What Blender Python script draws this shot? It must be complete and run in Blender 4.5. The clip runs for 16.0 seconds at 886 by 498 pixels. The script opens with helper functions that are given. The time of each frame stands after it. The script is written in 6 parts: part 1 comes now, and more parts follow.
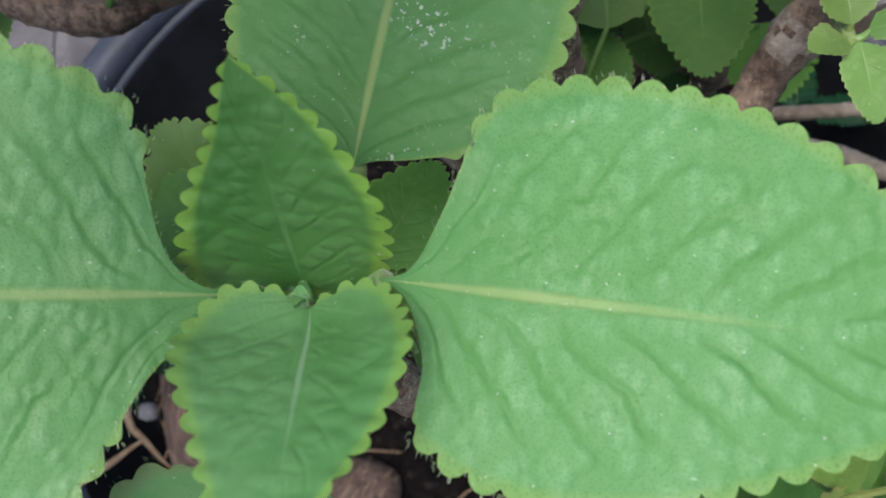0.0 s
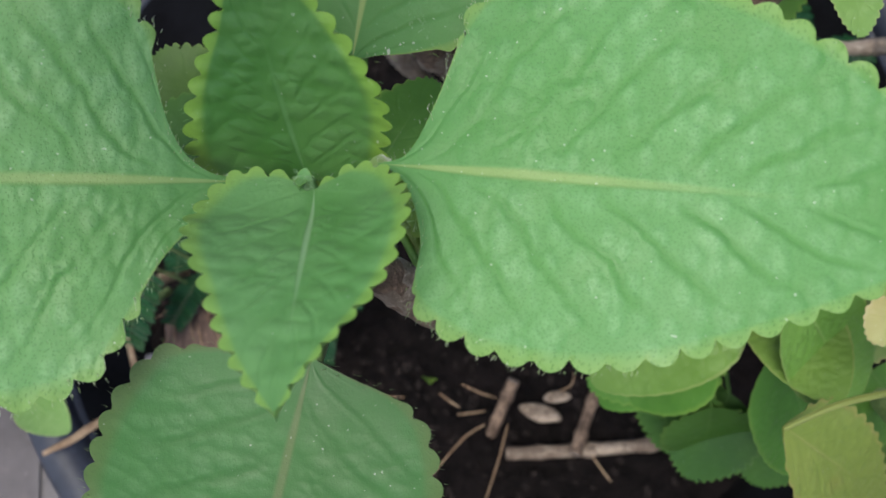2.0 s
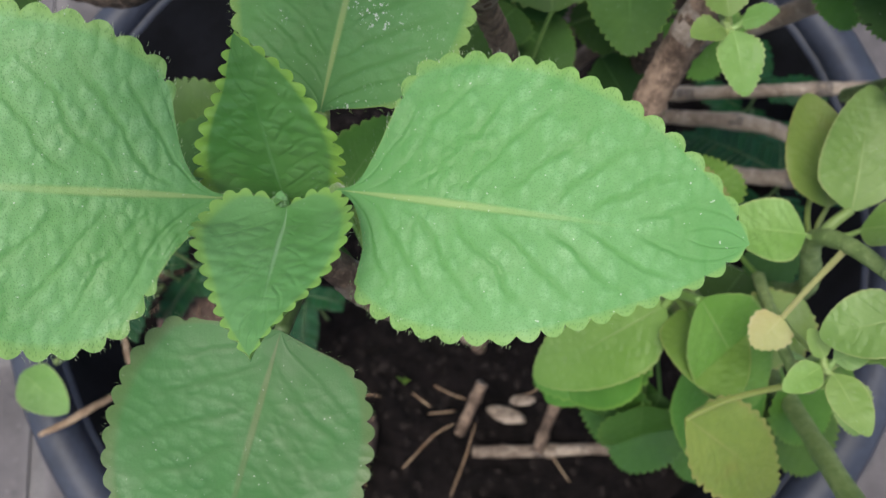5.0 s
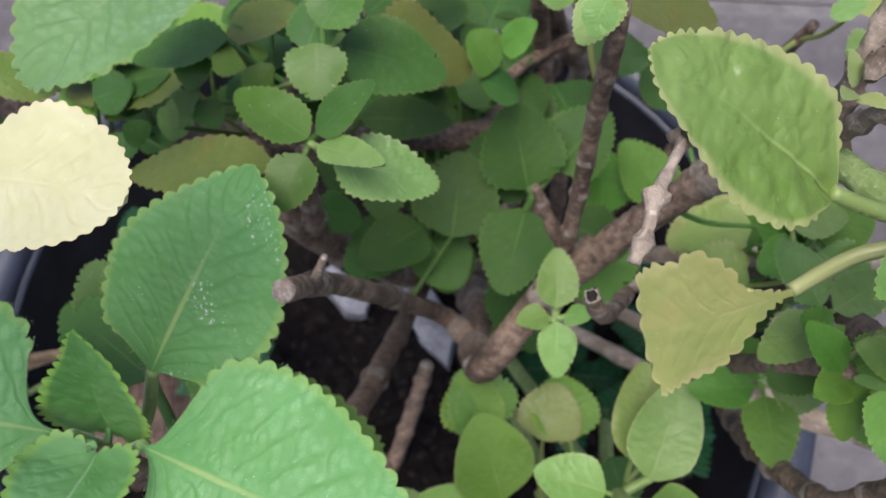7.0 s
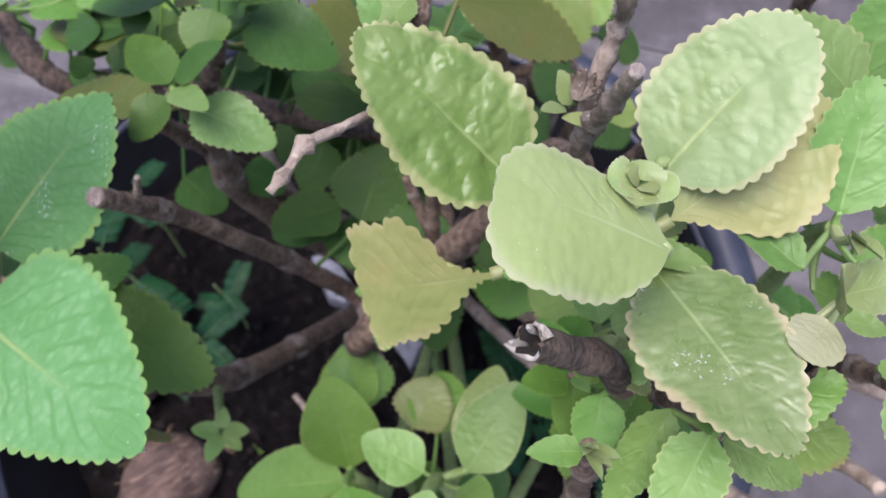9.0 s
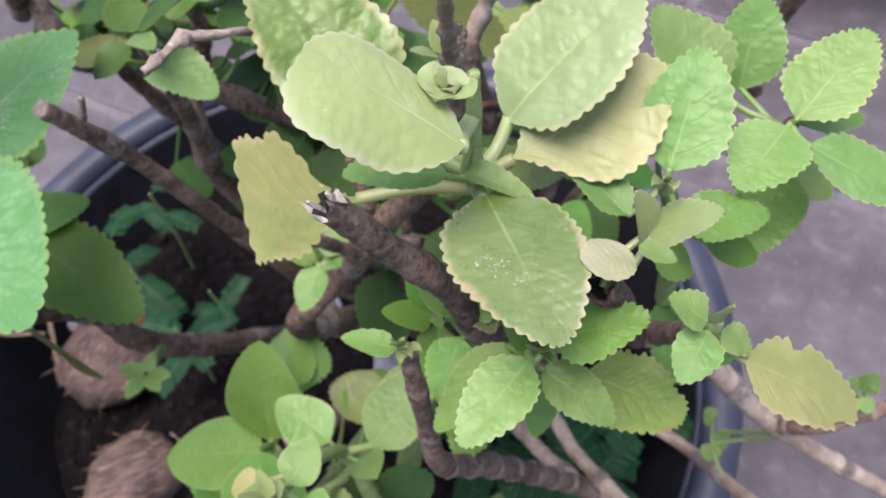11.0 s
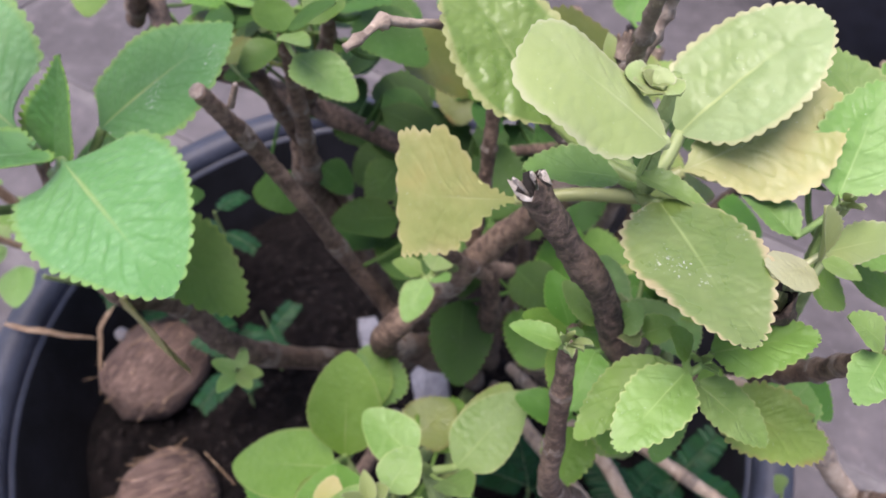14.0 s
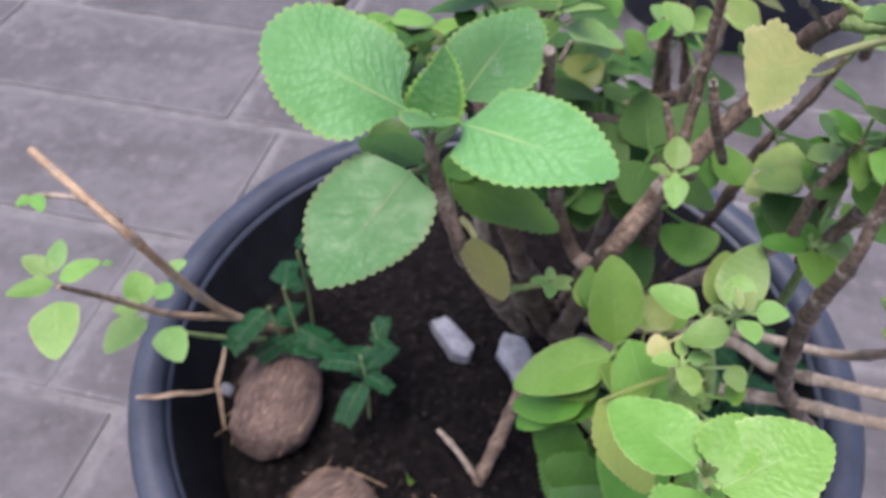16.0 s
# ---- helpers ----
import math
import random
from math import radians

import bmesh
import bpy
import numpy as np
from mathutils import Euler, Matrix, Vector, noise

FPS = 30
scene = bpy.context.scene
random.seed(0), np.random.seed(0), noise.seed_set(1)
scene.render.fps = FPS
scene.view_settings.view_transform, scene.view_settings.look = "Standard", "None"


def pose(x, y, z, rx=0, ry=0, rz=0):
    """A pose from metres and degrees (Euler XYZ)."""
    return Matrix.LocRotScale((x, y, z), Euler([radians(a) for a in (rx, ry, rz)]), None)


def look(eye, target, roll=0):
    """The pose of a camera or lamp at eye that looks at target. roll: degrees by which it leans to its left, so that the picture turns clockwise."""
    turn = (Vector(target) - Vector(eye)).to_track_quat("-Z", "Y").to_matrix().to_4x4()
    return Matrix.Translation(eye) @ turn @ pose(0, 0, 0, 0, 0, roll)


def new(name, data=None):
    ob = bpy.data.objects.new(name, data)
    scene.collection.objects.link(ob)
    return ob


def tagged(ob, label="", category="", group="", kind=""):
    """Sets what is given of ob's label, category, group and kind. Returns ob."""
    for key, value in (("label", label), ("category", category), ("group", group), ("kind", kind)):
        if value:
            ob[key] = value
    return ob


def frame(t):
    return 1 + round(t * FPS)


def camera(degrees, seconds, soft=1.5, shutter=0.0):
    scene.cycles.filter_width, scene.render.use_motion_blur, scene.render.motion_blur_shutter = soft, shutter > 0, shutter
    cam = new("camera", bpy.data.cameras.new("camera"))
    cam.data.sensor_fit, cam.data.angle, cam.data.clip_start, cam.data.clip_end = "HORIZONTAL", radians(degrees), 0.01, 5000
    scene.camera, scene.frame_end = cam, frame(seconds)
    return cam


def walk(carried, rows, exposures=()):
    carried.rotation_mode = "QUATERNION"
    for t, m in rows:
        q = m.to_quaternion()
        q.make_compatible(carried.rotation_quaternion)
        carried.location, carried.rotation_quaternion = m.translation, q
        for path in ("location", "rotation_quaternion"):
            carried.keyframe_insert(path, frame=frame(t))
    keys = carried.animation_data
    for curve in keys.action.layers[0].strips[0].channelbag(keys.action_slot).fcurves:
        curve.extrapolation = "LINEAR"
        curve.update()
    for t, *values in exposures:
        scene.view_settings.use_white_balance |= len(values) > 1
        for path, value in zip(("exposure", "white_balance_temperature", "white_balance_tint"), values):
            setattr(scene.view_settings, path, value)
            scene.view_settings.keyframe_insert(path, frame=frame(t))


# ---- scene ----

PATH = [
    (0, (0.0431, -0.1678, 0.7292), (0.0069, -0.0660, 0.4493), -16.38),
    (0.5, (0.0442, -0.1676, 0.7296), (0.0063, -0.0805, 0.4450), -20.46),
    (1, (0.0429, -0.1697, 0.7344), (0.0039, -0.0835, 0.4497), -21.41),
    (1.5, (0.0429, -0.1746, 0.7354), (0.0096, -0.0868, 0.4505), -17.94),
    (2, (0.0444, -0.1785, 0.7309), (0.0088, -0.0901, 0.4464), -19.42),
    (2.5, (0.0454, -0.1809, 0.7419), (0.0106, -0.0958, 0.4563), -18.98),
    (3, (0.0506, -0.1786, 0.7405), (0.0165, -0.0918, 0.4554), -18.18),
    (5.5, (0.0626, -0.1899, 0.7829), (0.0293, -0.0922, 0.5012), -13.42),
    (6, (0.0792, -0.1867, 0.8093), (0.0439, -0.0774, 0.5322), -10.64),
    (6.5, (0.0875, -0.1725, 0.8119), (0.0493, -0.0597, 0.5366), -6.61),
    (7, (0.0977, -0.1486, 0.8094), (0.0577, -0.0345, 0.5349), -2.98),
    (7.5, (0.1223, -0.1301, 0.8115), (0.0846, -0.0146, 0.5372), 0.97),
    (8, (0.1324, -0.1292, 0.8153), (0.0761, -0.0203, 0.5415), -4.45),
    (8.5, (0.1520, -0.1357, 0.8170), (0.0880, -0.0287, 0.5441), -4.91),
    (9, (0.1704, -0.1435, 0.8214), (0.0987, -0.0315, 0.5525), -3.51),
    (11.5, (0.2410, -0.1557, 0.8116), (0.1319, -0.0289, 0.5626), -1.42),
    (12, (0.2529, -0.1595, 0.8051), (0.1374, -0.0335, 0.5586), -0.82),
    (12.5, (0.2449, -0.1602, 0.8079), (0.1221, -0.0360, 0.5640), -1.01),
    (13, (0.2306, -0.1593, 0.8104), (0.1010, -0.0359, 0.5696), -1.07),
    (13.5, (0.2260, -0.1630, 0.8071), (0.0931, -0.0398, 0.5680), -1.66),
    (14, (0.2089, -0.1830, 0.8090), (0.0889, -0.0453, 0.5710), 2.30),
    (14.5, (0.1718, -0.2412, 0.8116), (0.0678, -0.0878, 0.5756), 6.52),
    (15, (0.1502, -0.2923, 0.8266), (0.0600, -0.1244, 0.5950), 7.21),
    (15.5, (0.1234, -0.3249, 0.8343), (0.0412, -0.1458, 0.6081), 4.08),
    (16, (0.1194, -0.3544, 0.8303), (0.0341, -0.1715, 0.6083), 0.58),
]
cam = camera(60.1, 16.0, soft=1.5)
cam.data.dof.use_dof = True
cam.data.dof.focus_distance, cam.data.dof.aperture_fstop = 0.115, 34.0
walk(cam, [(t, look(eye, target, roll)) for t, eye, target, roll in PATH],
     [(0, 0.97, 6550, 6), (3, 0.94, 6800, 6), (5.5, 1.10, 6830, 6), (9, 1.27, 6270, 20), (12.5, 1.52, 6680, 21), (14, 1.44, 6720, 21), (15, 1.57, 6330, 17), (16, 1.56, 6420, 17)])

# ---- light: a bright, even sky over a shaded yard ----
world = bpy.data.worlds.new("sky")
scene.world = world
world.use_nodes = True
wt = world.node_tree
sky = wt.nodes.new("ShaderNodeTexSky")
sky.sky_type = "NISHITA"
sky.sun_disc = False
sky.sun_elevation, sky.sun_rotation = radians(77), radians(-153)
sky.air_density, sky.dust_density = 1.0, 3.0
wt.links.new(sky.outputs["Color"], wt.nodes["Background"].inputs["Color"])
wt.nodes["Background"].inputs["Strength"].default_value = 0.12
sun = new("sun", bpy.data.lights.new("sun", "SUN"))
sun.data.energy, sun.data.angle, sun.data.color = 2.0, radians(38), (1.0, 0.97, 0.92)
sun.matrix_world = look((-0.15, -0.30, 1.45), (0, 0, 0))


# ---- materials ----
class Nodes:
    """Small helper that strings shader nodes together."""

    def __init__(self, name):
        self.mat = bpy.data.materials.new(name)
        self.mat.use_nodes = True
        self.tree = self.mat.node_tree
        self.bsdf = self.tree.nodes["Principled BSDF"]
        self.out = self.tree.nodes["Material Output"]

    def add(self, kind):
        return self.tree.nodes.new(kind)

    def link(self, a, b):
        self.tree.links.new(a, b)

    def put(self, socket, value):
        if isinstance(value, bpy.types.NodeSocket):
            self.link(value, socket)
        elif isinstance(value, tuple) and len(value) == 3 and socket.type == "RGBA":
            socket.default_value = (*value, 1)
        else:
            socket.default_value = value

    def math(self, op, a, b=0.0, c=0.0, clamp=False):
        node = self.add("ShaderNodeMath")
        node.operation, node.use_clamp = op, clamp
        for n, v in enumerate((a, b, c)):
            self.put(node.inputs[n], v)
        return node.outputs[0]

    def ramp(self, value, lo, hi, a=0.0, b=1.0):
        node = self.add("ShaderNodeMapRange")
        node.interpolation_type = "SMOOTHSTEP"
        for n, v in enumerate((value, lo, hi, a, b)):
            self.put(node.inputs[n], v)
        return node.outputs[0]

    def mix(self, k, a, b, blend="MIX"):
        node = self.add("ShaderNodeMix")
        node.data_type, node.blend_type = "RGBA", blend
        self.put(node.inputs[0], k), self.put(node.inputs[6], a), self.put(node.inputs[7], b)
        return node.outputs[2]

    def noise(self, scale, detail=3.0, vector=None, rough=0.5):
        node = self.add("ShaderNodeTexNoise")
        node.inputs["Scale"].default_value, node.inputs["Detail"].default_value = scale, detail
        node.inputs["Roughness"].default_value = rough
        if vector is not None:
            self.link(vector, node.inputs["Vector"])
        return node.outputs["Fac"]

    def coords(self, which="Object"):
        return self.add("ShaderNodeTexCoord").outputs[which]

    def bump(self, height, strength, distance=0.001):
        node = self.add("ShaderNodeBump")
        node.inputs["Strength"].default_value, node.inputs["Distance"].default_value = strength, distance
        self.link(height, node.inputs["Height"])
        self.link(node.outputs[0], self.bsdf.inputs["Normal"])

    def set(self, **values):
        for key, value in values.items():
            self.put(self.bsdf.inputs[key.replace("_", " ")], value)
        return self.mat


def leaf_material(name, green, second, edge, vein, rim=0.88, blotch=0.0, veins=7.0, relief=0.5, bloom=0.3, gloss=0.42, fleck=0.0, burn=0.0, net=0.28, velvet=0.05, shine=0.6):
    """Leaf skin: u runs from base to tip, v from edge to edge. Soft pillows between sunken side veins, a paler margin and midrib,
    fine pits and hairs. relief: depth of the pillows; bloom: their whitish down; fleck: dried white spray; burn: tan scorching."""
    n = Nodes(name)
    uv = n.add("ShaderNodeUVMap").outputs[0]
    xyz = n.add("ShaderNodeSeparateXYZ")
    n.link(uv, xyz.inputs[0])
    u, side = xyz.outputs[0], n.math("ABSOLUTE", n.math("SUBTRACT", n.math("MULTIPLY", xyz.outputs[1], 2.0), 1.0))
    obj = n.coords("Object")
    rnd = n.add("ShaderNodeObjectInfo").outputs["Random"]
    broad = n.noise(38.0, 2.0, obj)
    soft = n.noise(120.0, 3.0, obj)
    wob = n.math("MULTIPLY", n.math("SUBTRACT", soft, 0.5), 0.09)
    # midrib, wide and pale at the base, fading past the middle
    rib = n.math("MULTIPLY", n.ramp(side, n.math("MULTIPLY_ADD", u, -0.035, 0.055), n.math("MULTIPLY_ADD", u, -0.010, 0.013)), n.ramp(u, 0.80, 0.25))
    # side veins sweep forward to the margin and fork into a net
    swept = n.math("ADD", n.math("SUBTRACT", u, n.math("MULTIPLY", n.math("POWER", side, 0.85), 0.30)), wob)
    saw = n.math("ABSOLUTE", n.math("SUBTRACT", n.math("FRACT", n.math("MULTIPLY", swept, veins)), 0.5))
    lateral = n.math("MULTIPLY", n.ramp(saw, 0.20, 0.0), n.math("MULTIPLY", n.ramp(side, 0.95, 0.55), n.ramp(side, 0.02, 0.20)))
    lateral = n.math("MULTIPLY", lateral, n.ramp(broad, 0.30, 0.62, 0.55, 1.0))
    # pillows of the vein net, about 2.5 mm across, a little longer along the side veins
    cell = n.add("ShaderNodeMapping")
    cell.inputs["Scale"].default_value = (470.0, 330.0, 200.0)
    warp = n.add("ShaderNodeVectorMath")
    warp.operation = "MULTIPLY_ADD"
    n.link(n.add("ShaderNodeTexNoise").outputs["Color"], warp.inputs[0])
    warp.inputs[0].links[0].from_node.inputs["Scale"].default_value = 160.0
    n.link(obj, warp.inputs[0].links[0].from_node.inputs["Vector"])
    warp.inputs[1].default_value = (0.0016, 0.0016, 0.0)
    n.link(obj, warp.inputs[2])
    n.link(warp.outputs[0], cell.inputs["Vector"])
    pillow = n.add("ShaderNodeTexVoronoi")
    pillow.feature = "SMOOTH_F1"
    pillow.inputs["Scale"].default_value, pillow.inputs["Smoothness"].default_value = 1.0, 0.35
    n.link(cell.outputs[0], pillow.inputs["Vector"])
    raised = n.math("MULTIPLY", n.ramp(pillow.outputs["Distance"], 0.75, 0.15), n.math("SUBTRACT", 1.0, n.math("MULTIPLY", lateral, 0.7)))
    raised = n.math("MULTIPLY", raised, n.math("MULTIPLY", n.ramp(u, 0.02, 0.25), n.ramp(u, 0.99, 0.82)))
    raised = n.math("MULTIPLY", raised, n.math("SUBTRACT", 1.0, rib))
    fine = n.noise(2000.0, 3.0, obj, 0.7)
    down = tuple(min(0.9, c * 1.05 + d) for c, d in zip(second, (0.0768, 0.0896, 0.0768)))
    colour = n.mix(n.ramp(n.math("MULTIPLY_ADD", broad, 0.6, n.math("MULTIPLY", soft, 0.4)), 0.36, 0.64), green, second)
    stipple = n.math("MULTIPLY", n.math("MULTIPLY", raised, n.ramp(broad, 0.32, 0.62, 0.25, 1.0)), n.ramp(fine, 0.36, 0.60, 0.35, 1.0))
    colour = n.mix(n.math("MULTIPLY", stipple, bloom), colour, down)
    margin = n.ramp(n.math("ADD", side, n.math("MULTIPLY", wob, 0.5)), rim, 1.0)
    colour = n.mix(n.math("MULTIPLY", margin, 0.65), colour, edge)
    colour = n.mix(n.math("MULTIPLY", lateral, net), colour, green)
    spots_at = n.add("ShaderNodeCombineXYZ")
    n.put(spots_at.inputs[0], n.math("MULTIPLY", u, 130.0)), n.put(spots_at.inputs[1], n.math("MULTIPLY", xyz.outputs[1], 100.0))
    glands = n.add("ShaderNodeTexVoronoi")
    glands.voronoi_dimensions = "2D"
    glands.inputs["Scale"].default_value = 1.0
    n.link(spots_at.outputs[0], glands.inputs["Vector"])
    pits = n.ramp(glands.outputs["Distance"], 0.24, 0.12)
    colour = n.mix(n.math("MULTIPLY", pits, min(0.45, 0.6 * bloom)), colour, tuple(c * 0.35 for c in green))
    colour = n.mix(n.math("MULTIPLY", rib, 0.62), colour, vein)
    if blotch:
        spots = n.ramp(n.noise(60.0, 4.0, obj), 0.62, 0.74)
        colour = n.mix(n.math("MULTIPLY", n.math("MULTIPLY", spots, blotch), n.ramp(side, 0.5, 1.0, 0.25, 1.0)), colour, (0.192, 0.0832, 0.0256))
    if burn:
        where = n.math("ADD", n.math("MULTIPLY_ADD", u, 0.10, side), n.math("MULTIPLY", n.math("SUBTRACT", n.noise(55.0, 3.0, obj), 0.5), 0.55))
        colour = n.mix(n.math("MULTIPLY", n.ramp(where, 0.95, 1.10), burn), colour, (0.42, 0.355, 0.20))
    dust = n.ramp(n.noise(1500.0, 1.0, obj), 0.75, 0.79)
    colour = n.mix(n.math("MULTIPLY", dust, 0.45), colour, (0.48, 0.512, 0.4608))
    if fleck:
        spray = n.math("MULTIPLY", n.ramp(n.noise(1300.0, 2.0, obj), 0.62, 0.66), n.ramp(n.noise(70.0, 1.0, obj), 0.56, 0.68))
        colour = n.mix(n.math("MULTIPLY", spray, fleck), colour, (0.5248, 0.5376, 0.512))
    hue = n.add("ShaderNodeHueSaturation")
    n.put(hue.inputs["Hue"], n.ramp(rnd, 0.0, 1.0, 0.486, 0.512))
    n.put(hue.inputs["Value"], n.ramp(n.math("FRACT", n.math("MULTIPLY", rnd, 7.3)), 0.0, 1.0, 0.84, 1.14))
    n.link(colour, hue.inputs["Color"])
    height = n.math("SUBTRACT", n.math("ADD", n.math("MULTIPLY", raised, 0.9), n.math("MULTIPLY", fine, 0.30)), n.math("MULTIPLY", pits, 0.25))
    height = n.math("SUBTRACT", height, n.math("ADD", n.math("MULTIPLY", lateral, min(0.55, net)), n.math("MULTIPLY", rib, 0.3)))
    n.bump(height, relief, 0.0007)
    n.set(Base_Color=hue.outputs[0], Roughness=n.ramp(soft, 0.3, 0.7, gloss - 0.08, gloss + 0.10))
    n.bsdf.inputs["Specular IOR Level"].default_value = shine
    n.bsdf.inputs["Sheen Weight"].default_value = velvet
    n.bsdf.inputs["Sheen Roughness"].default_value = 0.38
    glow = n.add("ShaderNodeBsdfTranslucent")
    n.link(hue.outputs[0], glow.inputs["Color"])
    both = n.add("ShaderNodeMixShader")
    both.inputs[0].default_value = 0.28
    n.link(n.bsdf.outputs[0], both.inputs[1]), n.link(glow.outputs[0], both.inputs[2])
    n.link(both.outputs[0], n.out.inputs["Surface"])
    return n.mat


def bark_material(name, dark, light, scale=160.0):
    n = Nodes(name)
    obj = n.coords("Object")
    a, b = n.noise(scale, 5.0, obj, 0.65), n.noise(scale * 0.18, 3.0, obj)
    colour = n.mix(n.ramp(n.math("ADD", n.math("MULTIPLY", a, 0.6), n.math("MULTIPLY", b, 0.4)), 0.38, 0.66), dark, light)
    colour = n.mix(n.math("MULTIPLY", n.ramp(n.noise(scale * 4, 2.0, obj), 0.62, 0.75), 0.5), colour, tuple(min(1, c * 1.6) for c in light))
    n.bump(a, 0.9, 0.0018)
    return n.set(Base_Color=colour, Roughness=0.8)


def plain_material(name, a, b, scale=40.0, rough=0.7, bump=0.3, depth=0.001, shine=0.5):
    n = Nodes(name)
    obj = n.coords("Object")
    f, g = n.noise(scale, 5.0, obj, 0.6), n.noise(scale * 9, 2.0, obj)
    colour = n.mix(n.ramp(n.math("ADD", n.math("MULTIPLY", f, 0.7), n.math("MULTIPLY", g, 0.3)), 0.35, 0.65), a, b)
    n.bump(n.math("ADD", f, n.math("MULTIPLY", g, 0.5)), bump, depth)
    n.bsdf.inputs["Specular IOR Level"].default_value = shine
    return n.set(Base_Color=colour, Roughness=rough)


LEAF = {
    "green": leaf_material("leaf_green", (0.0715, 0.2016, 0.0412), (0.0989, 0.2383, 0.07), (0.1659, 0.2624, 0.0512), (0.256, 0.32, 0.1088), rim=0.93, veins=9.0, relief=0.4, bloom=0.55, net=0.9, velvet=1.0, gloss=0.53, shine=0.48),
    # green darkened for the lower leaf, painting the shadow that falls on it
    "green_shaded": leaf_material("leaf_dusky_green", (0.0191, 0.121, 0.0177), (0.0265, 0.1435, 0.0295), (0.0658, 0.1101, 0.0224), (0.1015, 0.1344, 0.0476), rim=0.90, relief=0.18, bloom=0.3, net=0.55, velvet=0.1, gloss=0.5, shine=0.5),
    "dusty": leaf_material("leaf_dusty_green", (0.04618, 0.1563, 0.02829), (0.06562, 0.1906, 0.05028), (0.1567, 0.2519, 0.0512), (0.256, 0.32, 0.1088), rim=0.93, veins=9.0, relief=0.4, bloom=0.25, fleck=0.6, net=0.7, velvet=0.28, gloss=0.58, shine=0.45),
    "deep": leaf_material("leaf_deep_green", (0.05274, 0.1619, 0.0272), (0.07734, 0.1984, 0.0408), (0.253, 0.411, 0.05242), (0.1024, 0.2304, 0.0768), rim=0.84, veins=9.0, relief=0.45, bloom=0.25, net=0.15),
    "heart": leaf_material("leaf_heart_green", (0.08954, 0.2671, 0.06627), (0.1317, 0.3264, 0.1046), (0.2554, 0.4426, 0.06912), (0.3226, 0.4826, 0.288), rim=0.86, veins=8.0, relief=0.4, bloom=0.35, net=0.15),
    "mid": leaf_material("leaf_mid_green", (0.0768, 0.1856, 0.0256), (0.1024, 0.2304, 0.03712), (0.1728, 0.2816, 0.0512), (0.1408, 0.256, 0.064), rim=0.90, relief=0.28, bloom=0.06, shine=0.28, velvet=0.0),
    # these two are mid and olive darkened, shade baked into the colour
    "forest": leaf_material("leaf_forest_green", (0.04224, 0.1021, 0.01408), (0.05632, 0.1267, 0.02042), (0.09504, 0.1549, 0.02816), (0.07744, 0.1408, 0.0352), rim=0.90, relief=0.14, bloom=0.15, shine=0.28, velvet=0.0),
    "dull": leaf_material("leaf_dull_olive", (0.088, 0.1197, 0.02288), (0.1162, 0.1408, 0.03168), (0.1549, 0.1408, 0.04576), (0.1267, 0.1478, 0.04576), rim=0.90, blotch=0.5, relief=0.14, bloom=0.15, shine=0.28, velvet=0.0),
    "lime": leaf_material("leaf_lime", (0.1289, 0.2456, 0.0524), (0.1703, 0.2894, 0.0801), (0.337, 0.385, 0.1555), (0.256, 0.3648, 0.128), rim=0.93, relief=0.38, bloom=0.25, shine=0.45, net=0.12),
    "fresh": leaf_material("leaf_fresh_green", (0.1054, 0.2325, 0.0348), (0.1394, 0.2798, 0.0525), (0.2696, 0.3456, 0.112), (0.1984, 0.3104, 0.096), rim=0.93, relief=0.35, bloom=0.18, shine=0.4, net=0.12),
    "crisp": leaf_material("leaf_crinkled_lime", (0.1798, 0.27, 0.1001), (0.2146, 0.3063, 0.1386), (0.3908, 0.3686, 0.2177), (0.32, 0.3968, 0.1664), rim=0.92, relief=0.35, bloom=0.3, gloss=0.4, veins=5.0, blotch=0.05, shine=0.45, net=0.12),
    "glossy": leaf_material("leaf_glossy_green", (0.0979, 0.1975, 0.0324), (0.1362, 0.2388, 0.054), (0.36, 0.37, 0.17), (0.26, 0.36, 0.13), rim=0.86, relief=0.4, bloom=0.2, gloss=0.3, veins=6.0, blotch=0.04, net=0.1, shine=0.55),
    "pale": leaf_material("leaf_pale", (0.2364, 0.3075, 0.103), (0.2814, 0.3467, 0.143), (0.3821, 0.383, 0.2497), (0.3456, 0.4096, 0.2048), rim=0.88, relief=0.25, bloom=0.2, net=0.12),
    "olive": leaf_material("leaf_olive", (0.144, 0.2285, 0.03744), (0.1901, 0.2688, 0.05184), (0.2816, 0.256, 0.0832), (0.2304, 0.2688, 0.0832), rim=0.90, blotch=0.5, relief=0.3, bloom=0.15),
    "yellow": leaf_material("leaf_yellow", (0.2213, 0.2498, 0.071), (0.2917, 0.2824, 0.097), (0.3279, 0.2928, 0.1236), (0.3046, 0.3155, 0.1414), rim=0.92, blotch=0.45, relief=0.3, bloom=0.15, burn=0.35),
    "cream": leaf_material("leaf_cream", (0.383, 0.385, 0.2067), (0.4262, 0.4256, 0.2675), (0.448, 0.384, 0.2304), (0.4224, 0.4224, 0.2304), rim=0.92, blotch=0.1, relief=0.3, bloom=0.1),
    "scorched": leaf_material("leaf_scorched", (0.1051, 0.1837, 0.037), (0.1416, 0.2143, 0.0594), (0.3121, 0.3456, 0.1555), (0.256, 0.352, 0.128), rim=0.92, relief=0.25, bloom=0.15, fleck=0.7, burn=0.8, gloss=0.3, net=0.1, shine=0.9),
    # near-black green that paints the shade inside and behind the bush
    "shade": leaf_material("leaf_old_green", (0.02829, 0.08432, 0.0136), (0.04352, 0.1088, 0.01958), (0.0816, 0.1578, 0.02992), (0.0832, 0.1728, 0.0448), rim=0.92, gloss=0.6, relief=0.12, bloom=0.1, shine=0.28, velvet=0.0),
